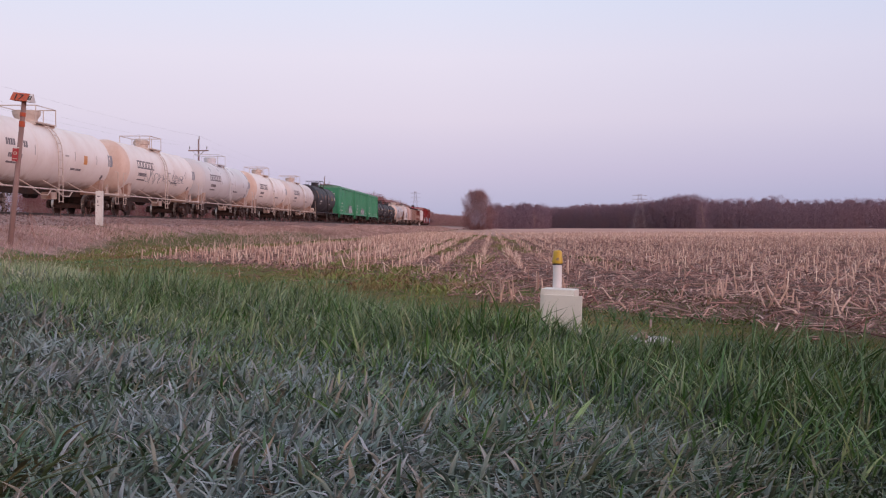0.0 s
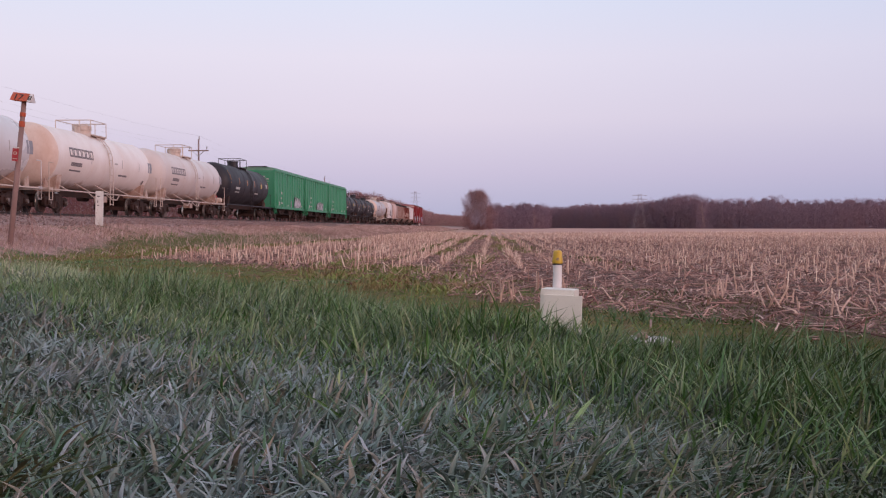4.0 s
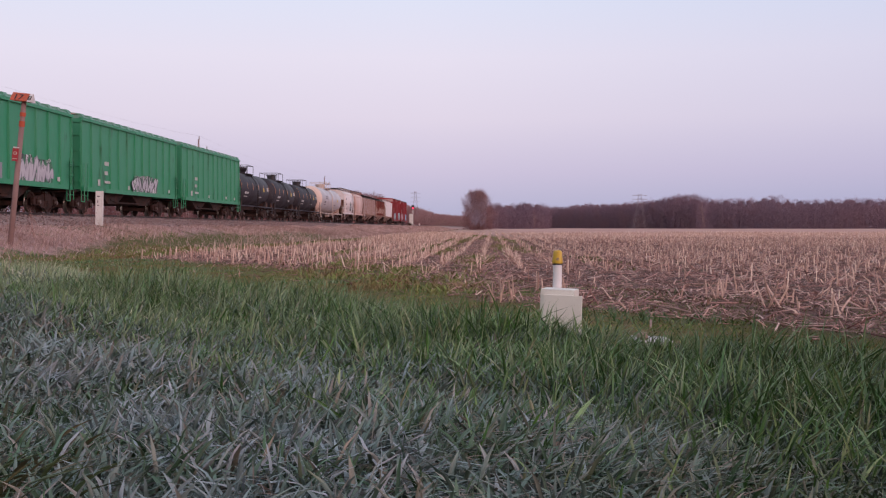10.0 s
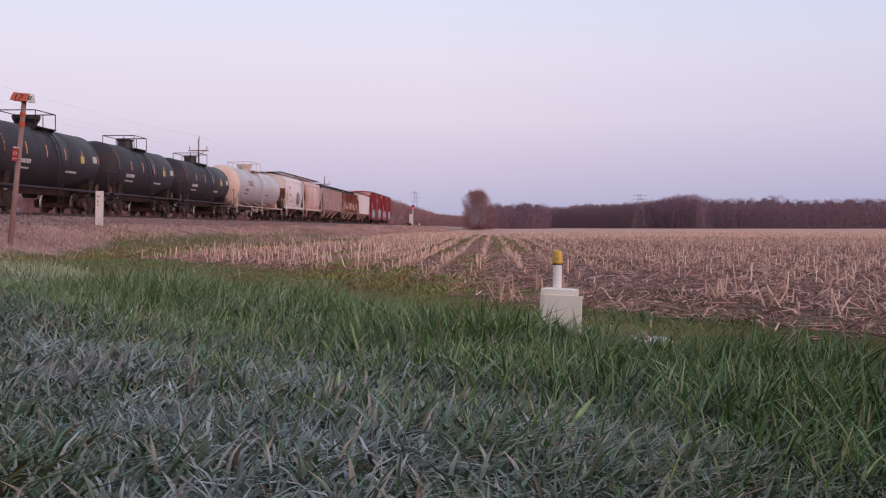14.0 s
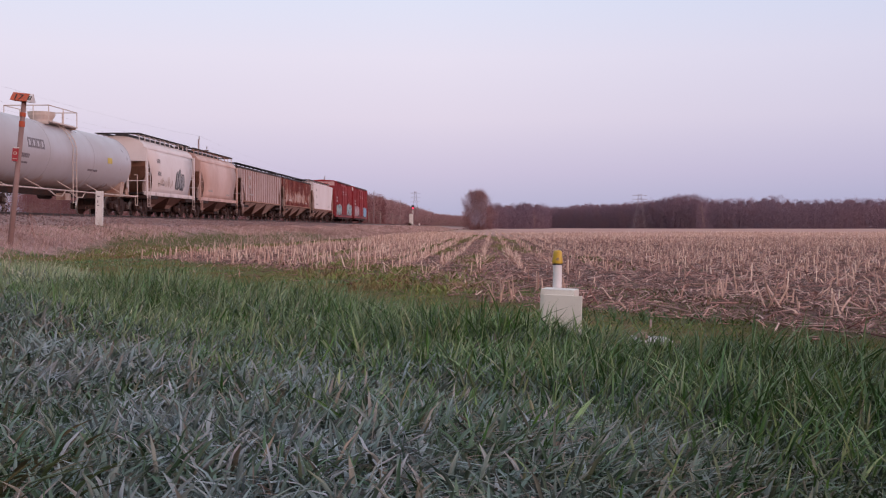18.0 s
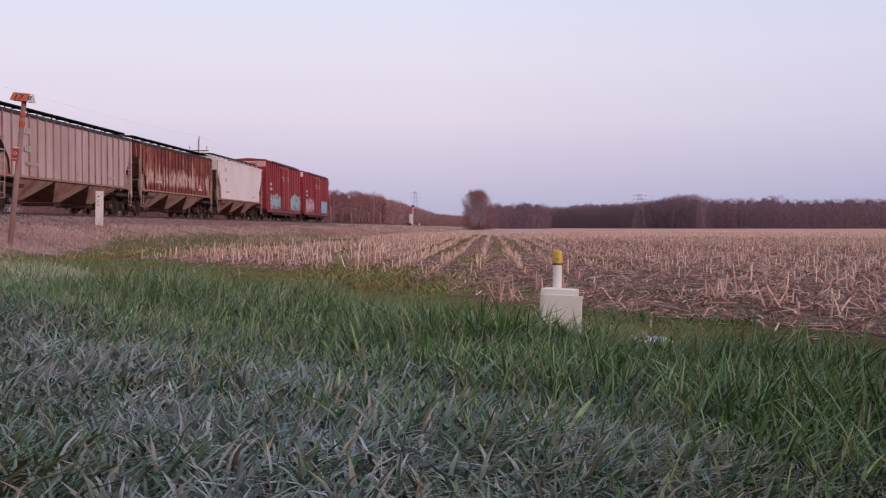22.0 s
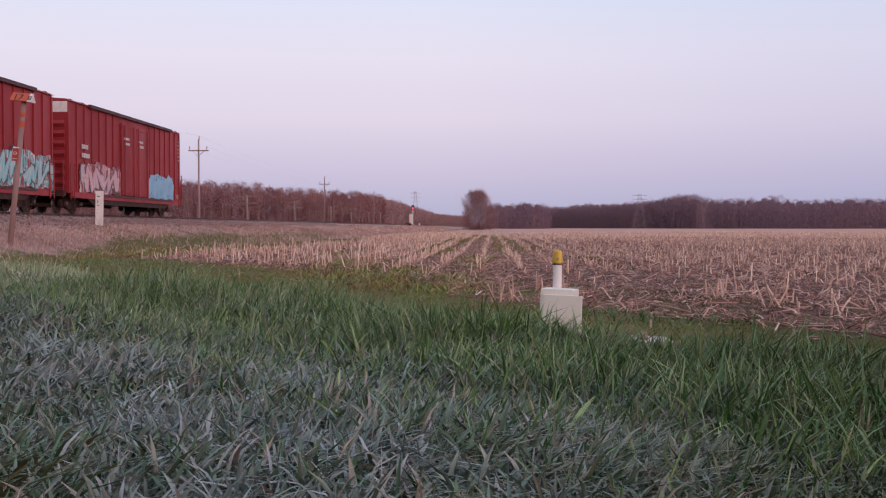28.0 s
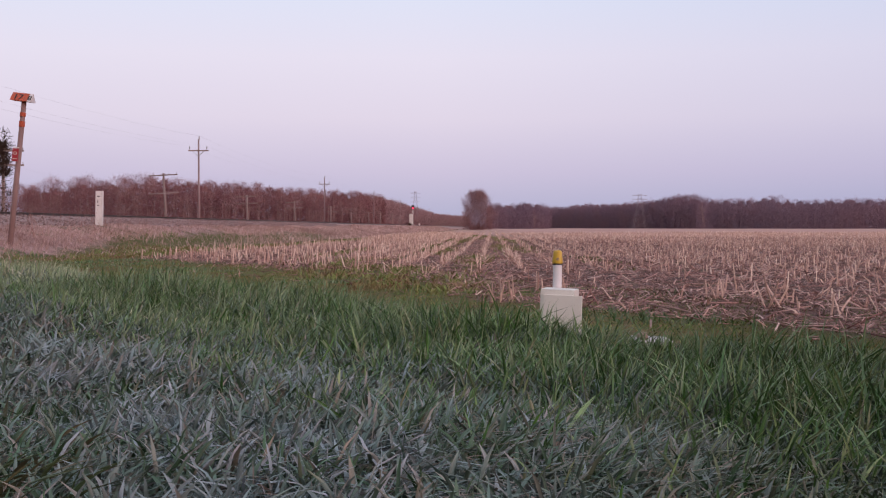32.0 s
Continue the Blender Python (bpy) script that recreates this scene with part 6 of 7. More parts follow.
def tag_strokes(car, surf, y0, y1, z0, z1, count, layers, seed, lift=0.016):
    """Sprayed interlocking loops and zigzags in layers of (stroke width, material, label); the first lies lowest."""
    rnd = random.Random(seed)
    w = (y1 - y0) / count
    lines = []
    for i in range(count):
        low_first = rnd.random() < 0.5
        g = [(0.1 + 0.8 * k / 5 + rnd.uniform(-0.22, 0.22), rnd.uniform(0.0, 0.30) if (k % 2 == 0) == low_first else rnd.uniform(0.62, 1.0)) for k in range(6)]
        hh, base = (z1 - z0) * rnd.uniform(0.72, 0.95), z0 + (z1 - z0) * rnd.uniform(0.0, 0.10)
        skew = rnd.uniform(-0.12, 0.22)
        pts = [(y0 + w * (i - 0.20 + 1.40 * (u + skew * (v - 0.5)) + rnd.uniform(-0.05, 0.05)), base + hh * (v + rnd.uniform(-0.05, 0.05))) for u, v in g]
        fine = []
        for k in range(len(pts) - 1):
            p0, p1, p2, p3 = pts[max(0, k - 1)], pts[k], pts[k + 1], pts[min(len(pts) - 1, k + 2)]
            for q in range(5):
                t = q / 5
                fine.append(tuple(0.5 * (2 * b + (c - a) * t + (2 * a - 5 * b + 4 * c - d) * t * t + (3 * b - a - 3 * c + d) * t ** 3) for a, b, c, d in zip(p0, p1, p2, p3)))
        lines.append(fine + [pts[-1]])
    for j, (width, material, label) in enumerate(layers):
        bm = bmesh.new()
        for i_l, line in enumerate(lines):
            prev = None
            for k, (a, c) in enumerate(line):
                a2, c2 = line[min(k + 1, len(line) - 1)]
                a1, c1 = line[max(k - 1, 0)]
                d = math.hypot(a2 - a1, c2 - c1) or 1.0
                hw = width * 0.5 * (0.85 + 0.35 * math.sin(k * 0.7 + i_l) + rnd.uniform(-0.12, 0.12))
                na, nc = -(c2 - c1) / d * hw, (a2 - a1) / d * hw
                x = surf(c) + lift + 0.004 * j + 0.00012 * k
                pair = (bm.verts.new((x, a + na, max(c + nc, z0 - 0.05))), bm.verts.new((x, a - na, max(c - nc, z0 - 0.05))))
                if prev:
                    bm.faces.new((prev[0], prev[1], pair[1], pair[0]))
                prev = pair
        part("graffiti", bm, material, car, label)


def green_car(u0, u1, label, seed, tag):
    car, L = new_car("hopper_car", u0, u1, label, "hopper car", "green hopper cars")
    running_gear(car, L, 2.1)
    hb, W = L / 2 - 0.55, 1.6
    z0, z1 = 1.12, 4.32

    def surf(z):
        return W
    part("body", box(bmesh.new(), -W + 0.04, W - 0.04, -hb, hb, z0, z1), "green", car)
    for s in (-1, 1):
        part("side_sill", box(bmesh.new(), s * W - 0.05, s * W + 0.06, -hb, hb, z0 - 0.08, z0 + 0.12), "green", car)
        part("top_chord", box(bmesh.new(), s * W - 0.06, s * W + 0.07, -hb - 0.02, hb + 0.02, z1 - 0.08, z1 + 0.05), "green", car)
        k = 12
        for i in range(k + 1):
            yy = -hb + 0.05 + (2 * hb - 0.1) * i / k
            part("side_rib", prism(bmesh.new(), [(s * (W - 0.05), yy - 0.06), (s * (W + 0.03), yy - 0.03), (s * (W + 0.03), yy + 0.03), (s * (W - 0.05), yy + 0.06)], "z", z0, z1), "green", car)
        part("end_top", box(bmesh.new(), -W, W, min(s * hb, s * (hb + 0.06)), max(s * hb, s * (hb + 0.06)), z1 - 0.18, z1), "green", car)
        for zz in (1.5, 2.2, 2.9, 3.6):
            part("end_rib", box(bmesh.new(), -W + 0.08, W - 0.08, min(s * hb, s * (hb + 0.05)), max(s * hb, s * (hb + 0.05)), zz - 0.05, zz + 0.05), "green", car)
        ladder(car, s * (W + 0.09), s * (hb - 0.3), 1.0, 2.4, "green")
        ladder(car, W + 0.09, -s * (hb - 0.3), 0.6, 2.3, "green", name="grab_iron")
        part("end_platform", box(bmesh.new(), -1.4, 1.4, min(s * hb, s * (hb + 0.35)), max(s * hb, s * (hb + 0.35)), 0.98, 1.06), "under", car)
        part("stirrup", chain(bmesh.new(), [(W - 0.05, s * (hb - 0.5), z0), (W - 0.05, s * (hb - 0.5), 0.55), (W - 0.05, s * (hb - 0.1), 0.55), (W - 0.05, s * (hb - 0.1), z0)], 0.022), "green", car)
    roof = bmesh.new()
    prism(roof, [(-W - 0.05, z1), (W + 0.05, z1), (W - 0.1, z1 + 0.14), (0.5, z1 + 0.27), (-0.5, z1 + 0.27), (-W + 0.1, z1 + 0.14)], "y", -hb, hb)
    part("roof", roof, "green_roof", car)
    for i in range(15):
        yy = -hb + 0.3 + (2 * hb - 0.6) * i / 14
        part("roof_rib", prism(bmesh.new(), [(-W - 0.05, z1 + 0.01), (W + 0.05, z1 + 0.01), (W - 0.06, z1 + 0.23), (0.5, z1 + 0.37), (-0.5, z1 + 0.37), (-W + 0.06, z1 + 0.23)], "y", yy - 0.14, yy + 0.14), "green_roof", car)
    for yy in (-hb * 0.6, 0.0, hb * 0.6):
        part("roof_hatch", box(bmesh.new(), -0.45, 0.45, yy - 0.6, yy + 0.6, z1 + 0.25, z1 + 0.38), "green_roof", car)
    for yy in (-2.3, 2.3):
        bm = prism(bmesh.new(), [(yy - 1.9, z0), (yy + 1.9, z0), (yy + 0.6, 0.55), (yy - 0.6, 0.55)], "x", -1.2, 1.2)
        part("outlet", bm, "under", car)
    part("air_pipe", chain(bmesh.new(), [(1.2, -2.6, 0.75), (1.2, -1.6, 0.62), (1.2, 1.6, 0.62), (1.2, 2.6, 0.75)], 0.05), "under", car)
    # stencils
    part("lettering", stencil(bmesh.new(), surf, -hb + 3.0, 2.35, 4, 0.085, 0.19, 0.7), "mark_white", car)
    part("lettering", stencil(bmesh.new(), surf, -hb + 3.0, 1.9, 3, 0.085, 0.19, 0.7), "mark_white", car)
    part("lettering", stencil(bmesh.new(), surf, -hb + 3.0, 1.5, 5, 0.12, 0.12, 0.3), "mark_white", car)
    part("lettering", stencil(bmesh.new(), surf, -hb + 6.2, 1.3, 3, 0.085, 0.19, 0.7), "mark_white", car)
    part("lettering", stencil(bmesh.new(), surf, hb - 4.2, 1.35, 3, 0.085, 0.19, 0.7), "mark_white", car)
    part("lettering", stencil(bmesh.new(), surf, hb - 1.6, 1.35, 3, 0.085, 0.19, 0.7), "mark_white", car)
    part("placard", patch_on(bmesh.new(), surf, -hb + 2.1, -hb + 2.35, 1.35, 1.65), "mark_white", car)
    bm = bmesh.new()
    for r in range(2):
        for i in range(4 + 2 * r):
            box(bm, 0.25 + i * 0.15, 0.36 + i * 0.15, -hb - 0.075, -hb - 0.05, 3.72 - r * 0.2, 3.84 - r * 0.2)
    box(bm, 0.25, 1.15, -hb - 0.075, -hb - 0.05, 3.36, 3.40)
    part("lettering", bm, "mark_white", car)
    if tag:
        side_graffiti(car, lambda z: W + 0.03, tag[0] * hb, tag[1] * hb, 1.15, tag[2], "spray_white", "white and black spray-painted letters", seed)
        tag_strokes(car, lambda z: W + 0.03, tag[0] * hb + 0.1, tag[1] * hb - 0.1, 1.2, tag[2] - 0.1, 5 if seed == 41 else 4,
                    ((0.30, "panel_grey" if seed == 41 else "ink_black", "dark spray-painted outlines"), (0.17, "fill_silver", "silver-white spray-painted shapes")), seed)
        if seed == 41:
            part("repair_patch", patch_on(bmesh.new(), surf, hb * 0.02, hb * 0.02 + 0.45, 1.22, 1.85, 1, 0.012), "panel_grey", car, "grey-brown touched-up patch")
    part("end_board", box(bmesh.new(), -0.7, 0.9, -hb - 0.1, -hb + 0.5, z1 + 0.30, z1 + 0.36), "walk_dark", car, "dark roof-end walkway")
    if seed == 42:
        part("roof_panel", prism(bmesh.new(), [(-1.2, z1 + 0.20), (1.4, z1 + 0.20), (0.6, z1 + 0.36), (-0.6, z1 + 0.36)], "y", -hb + 0.02, -hb + 1.3), "hop_cream", car, "pale tan roof-end panel")
    return car


def curved_sheet(surf, s, z_top, z_low, ends, n=9, thick=0.03):
    """A bulging side sheet between two heights; ends gives half its length at some heights, top first."""
    bm = bmesh.new()
    zs = np.linspace(z_top, z_low, n)
    ys = np.interp(-zs, [-e[0] for e in ends], [e[1] for e in ends])
    out = [[bm.verts.new((s * surf(z), y * q, z)) for q in (-1, -0.5, 0, 0.5, 1)] for z, y in zip(zs, ys)]
    inn = [[bm.verts.new((s * (surf(z) - thick), y * q, z)) for q in (-1, -0.5, 0, 0.5, 1)] for z, y in zip(zs, ys)]
    for i in range(n - 1):
        for j in range(4):
            bm.faces.new((out[i][j], out[i][j + 1], out[i + 1][j + 1], out[i + 1][j]))
            bm.faces.new((inn[i][j], inn[i + 1][j], inn[i + 1][j + 1], inn[i][j + 1]))
        for j in (0, 4):
            bm.faces.new((out[i][j], out[i + 1][j], inn[i + 1][j], inn[i][j]))
    for i in (0, n - 1):
        for j in range(4):
            bm.faces.new((out[i][j], inn[i][j], inn[i][j + 1], out[i][j + 1]))
    bmesh.ops.recalc_face_normals(bm, faces=bm.faces)
    return bm


def hopper_car(u0, u1, paint, label, seed, bays, ribs, roof_dark, sill_z, side_top, roof_z, tag=None, marks="mark_faint", big_marks=True):
    car, L = new_car("hopper_car", u0, u1, label, "hopper car", "covered hopper cars")
    running_gear(car, L, 1.75)
    hb, W = L / 2 - 0.5, 1.58
    hl = hb - (1.55 if bays == 2 else 1.9)
    bulge = 0.15 if bays == 2 else 0.0
    zm, zh = (sill_z + side_top) / 2, (side_top - sill_z) / 2

    def surf(z):
        return W + 0.02 * (bulge > 0) - bulge * ((z - zm) / zh) ** 2
    W_top, W_in = surf(side_top), W - 0.05 - 1.1 * bulge
    # side sheets lean in towards the ends
    he = hb - 1.25
    inner = [(-hb + 0.40, side_top), (hb - 0.40, side_top), (hb - 0.45, side_top - 1.0), (he, side_top - 1.85), (he - 0.1, sill_z), (-he + 0.1, sill_z), (-he, side_top - 1.85), (-hb + 0.45, side_top - 1.0)]
    for s in (-1, 1):
        if bulge:
            part("side_sheet", curved_sheet(surf, s, side_top, sill_z, [(side_top, hb - 0.45), (side_top - 0.75, hb - 0.50), (side_top - 1.15, hb - 0.78), (side_top - 1.6, hl + 0.35), (sill_z, hl + 0.2)]), paint, car, smooth=True)
        else:
            part("side_sheet", prism(bmesh.new(), inner, "x", s * W - 0.03 * (s > 0), s * W + 0.03 * (s < 0)), paint, car)
        Ws = surf(sill_z)
        part("side_sill", box(bmesh.new(), s * Ws - 0.06, s * Ws + (0.02 if bays == 3 else 0.05), -hb + 0.2, hb - 0.2, sill_z - (0.07 if bays == 3 else 0.16), sill_z + (0.02 if bays == 3 else 0.05)), "hop_end" if bays == 3 else paint, car)
        if ribs:
            k = ribs
            for i in range(k):
                yy = -hb + 0.55 + 2 * (hb - 0.55) * i / (k - 1)
                rib_low = sill_z if abs(yy) < he else side_top - 1.0 - 0.85 * (hb - 0.45 - abs(yy)) / 0.8
                part("side_rib", box(bmesh.new(), s * W - 0.02, s * W + 0.055, yy - 0.028, yy + 0.028, rib_low, side_top), "seam" if paint == "hop_grey" else paint, car)
    trim_m = "hop_out" if seed in (54, 55) else paint
    # inner body with sloping end sheets
    body = prism(bmesh.new(), [(-hb + 0.6, side_top), (hb - 0.6, side_top), (hb - 0.7, side_top - 1.0), (hl - 0.4, sill_z), (-hl + 0.4, sill_z), (-hb + 0.7, side_top - 1.0)], "x", -W_in, W_in)
    part("body", body, "hop_end", car, "rust-brown sloping end sheets")
    for s in (-1, 1):
        part("end_sheet", prism(bmesh.new(), [(-W, side_top), (W, side_top), (W, side_top - 0.75), (-W, side_top - 0.75)], "y", min(s * (hb - 0.12), s * (hb - 0.2)), max(s * (hb - 0.12), s * (hb - 0.2))), paint, car)
        for sx in (-1, 1):
            part("corner_post", box(bmesh.new(), sx * W - 0.07, sx * W + 0.03, min(s * (hb - 0.2), s * (hb - 0.34)), max(s * (hb - 0.2), s * (hb - 0.34)), 0.95, side_top), trim_m, car)
            part("end_post", box(bmesh.new(), sx * 0.55 - 0.05, sx * 0.55 + 0.05, min(s * (hb - 0.1), s * (hb - 0.2)), max(s * (hb - 0.1), s * (hb - 0.2)), 0.95, side_top), trim_m, car)
            ladder(car, sx * (W + 0.03), s * (hb - 0.52), 0.5, side_top - 0.9, trim_m, r=0.016)
        for sx in (-1, 1):
            part("shear_plate", prism(bmesh.new(), [(s * (hl - 0.2), sill_z - 0.1), (s * (hb - 0.3), sill_z - 0.1), (s * (hb - 0.3), sill_z + 0.45), (s * (hb - 0.8), sill_z + 0.85), (s * (hl - 0.2), sill_z + 0.85)], "x", sx * (surf(sill_z) - 0.16), sx * (surf(sill_z) - 0.12)), "hop_out", car, "rust-stained end plate")
            part("end_rail", rod(bmesh.new(), (sx * (W - 0.05), s * (hb - 0.9), 2.35), (sx * (W - 0.05), s * (hb - 0.2), 2.35), 0.025), trim_m, car)
        part("end_plate", box(bmesh.new(), -0.7, 0.7, min(s * (hb - 0.1), s * (hb - 0.13)), max(s * (hb - 0.1), s * (hb - 0.13)), side_top - 1.6, side_top - 0.76), "hop_end", car, "brown end plate")
        part("end_floor", box(bmesh.new(), -W, W, min(s * hb, s * (hl - 0.6)), max(s * hb, s * (hl - 0.6)), 0.95, 1.1), "under", car)
        part("crosswalk", box(bmesh.new(), -W + 0.1, W - 0.1, min(s * hb, s * (hb + 0.25)), max(s * hb, s * (hb + 0.25)), 1.2, 1.26), "walk_dark", car)
        part("end_rail", chain(bmesh.new(), [(-W, s * (hb - 0.05), 1.9), (W, s * (hb - 0.05), 1.9)], 0.025), trim_m, car)
        part("stirrup", chain(bmesh.new(), [(W, s * (hb - 0.7), 1.1), (W, s * (hb - 0.7), 0.5), (W, s * (hb - 0.3), 0.5), (W, s * (hb - 0.3), 1.1)], 0.022), trim_m, car)
        part("roof_end", box(bmesh.new(), -1.1, 1.1, min(s * (hb - 0.2), s * (hb + 0.25)), max(s * (hb - 0.2), s * (hb + 0.25)), roof_z + 0.1, roof_z + 0.14), "walk_dark", car)
    part("brake_wheel", lathe(bmesh.new(), [(-0.02, 0.27), (0.02, 0.27)], 14, "Y", (-0.6, -hb - 0.02, 2.6)), "walk_dark", car)
    # roof: curved shoulders for smooth-sided cars
    if ribs:
        ro = [(-W - 0.03, side_top), (W + 0.03, side_top), (W - 0.05, side_top + 0.12), (0.8, roof_z), (-0.8, roof_z), (-W + 0.05, side_top + 0.12)]
    else:
        ro = [(W_top * math.cos(a), side_top + (roof_z - side_top) * math.sin(a)) for a in np.linspace(0, math.pi, 14)]
    part("roof", prism(bmesh.new(), ro, "y", -hb + 0.12, hb - 0.12), roof_dark if roof_dark else paint, car, smooth=False)
    part("roof_seam", box(bmesh.new(), W_top - 0.02, W_top + 0.035, -hb + 0.12, hb - 0.12, side_top - 0.05, side_top + 0.02), "walk_dark" if ribs else paint, car)
    for sx in (-0.95, 0.95):
        part("running_board", box(bmesh.new(), sx - 0.25, sx + 0.25, -hb + 0.1, hb - 0.1, roof_z + 0.125, roof_z + 0.165), "walk_dark", car)
        for i in range(11):
            yy = -hb + 0.3 + (2 * hb - 0.6) * i / 10
            br = bmesh.new()
            box(br, sx + 0.18, sx + 0.22, yy - 0.025, yy + 0.025, roof_z - 0.35, roof_z + 0.12)
            box(br, sx - 0.22, sx + 0.22, yy - 0.025, yy + 0.025, roof_z + 0.07, roof_z + 0.12)
            part("board_bracket", br, paint if not ribs else "walk_dark", car)
    part("trough_hatch", box(bmesh.new(), -0.35, 0.35, -hb + 0.8, hb - 0.8, roof_z - 0.02, roof_z + 0.16), "walk_dark", car)
    # outlet hoppers
    for i in range(bays):
        yc = -hl + (2 * hl) * (i + 0.5) / bays
        w = hl / bays
        top, bot = sill_z - 0.1, 0.5
        for sx in (-1, 1):
            bm = bmesh.new()
            q = [(sx * (surf(sill_z) - 0.1), yc - w * 0.97, top), (sx * (surf(sill_z) - 0.1), yc + w * 0.97, top), (sx * 0.72, yc + 0.36, bot), (sx * 0.72, yc - 0.36, bot)]
            v = [bm.verts.new(c) for c in q] + [bm.verts.new((c[0] - sx * 0.04, c[1], c[2])) for c in q]
            for f in ((0, 1, 2, 3), (7, 6, 5, 4), (0, 4, 5, 1), (1, 5, 6, 2), (2, 6, 7, 3), (3, 7, 4, 0)):
                bm.faces.new([v[j] for j in f])
            bmesh.ops.recalc_face_normals(bm, faces=bm.faces)
            part("outlet_side", bm, "hop_out", car, "rust-stained outlet sheet")
        # slopes get a darker colour than the sides, with their shade painted in
        bm = bmesh.new()
        v = [bm.verts.new(c) for c in ((-W + 0.15, yc - w * 0.97, top), (W - 0.15, yc - w * 0.97, top), (W - 0.15, yc + w * 0.97, top), (-W + 0.15, yc + w * 0.97, top), (-0.69, yc - 0.36, bot), (0.69, yc - 0.36, bot), (0.69, yc + 0.36, bot), (-0.69, yc + 0.36, bot))]
        for f in ((0, 1, 5, 4), (1, 2, 6, 5), (2, 3, 7, 6), (3, 0, 4, 7), (4, 5, 6, 7), (3, 2, 1, 0)):
            bm.faces.new([v[j] for j in f])
        bmesh.ops.recalc_face_normals(bm, faces=bm.faces)
        part("outlet_slope", bm, "outlet_shade", car)
        part("outlet_gate", box(bmesh.new(), -0.75, 0.75, yc - 0.38, yc + 0.38, 0.32, 0.47), "under", car)
    lab = ([(-hl + 0.5, side_top - 0.75, 4, 0.10, 0.24), (-hl + 0.6, side_top - 1.45, 4, 0.10, 0.24)] if big_marks else []) + [ (-hl + 0.8, sill_z + 0.45, 8, 0.09, 0.11), (hl - 1.8, sill_z + 0.3, 6, 0.09, 0.12)]
    for yy, zz, c, w, h in lab:
        part("lettering", stencil(bmesh.new(), lambda z: surf(z) + (0.055 if ribs else 0.0), yy, zz, c, w, h, 0.6), marks, car)
    if tag:
        tag_strokes(car, surf, tag[0], tag[1], tag[2], tag[3], 3, ((0.42, "ink_black", tag[5]), (0.16, "panel_grey", "grey spray-painted inner lines"), (0.04, "mark_white", "thin white spray lines")), 8)
        tag_strokes(car, surf, tag[0] - 3.4, tag[0] - 0.6, tag[2], tag[2] + 0.75, 5, ((0.06, "pipe_white", "faint scribbled spray lines"),), 12)
    return car


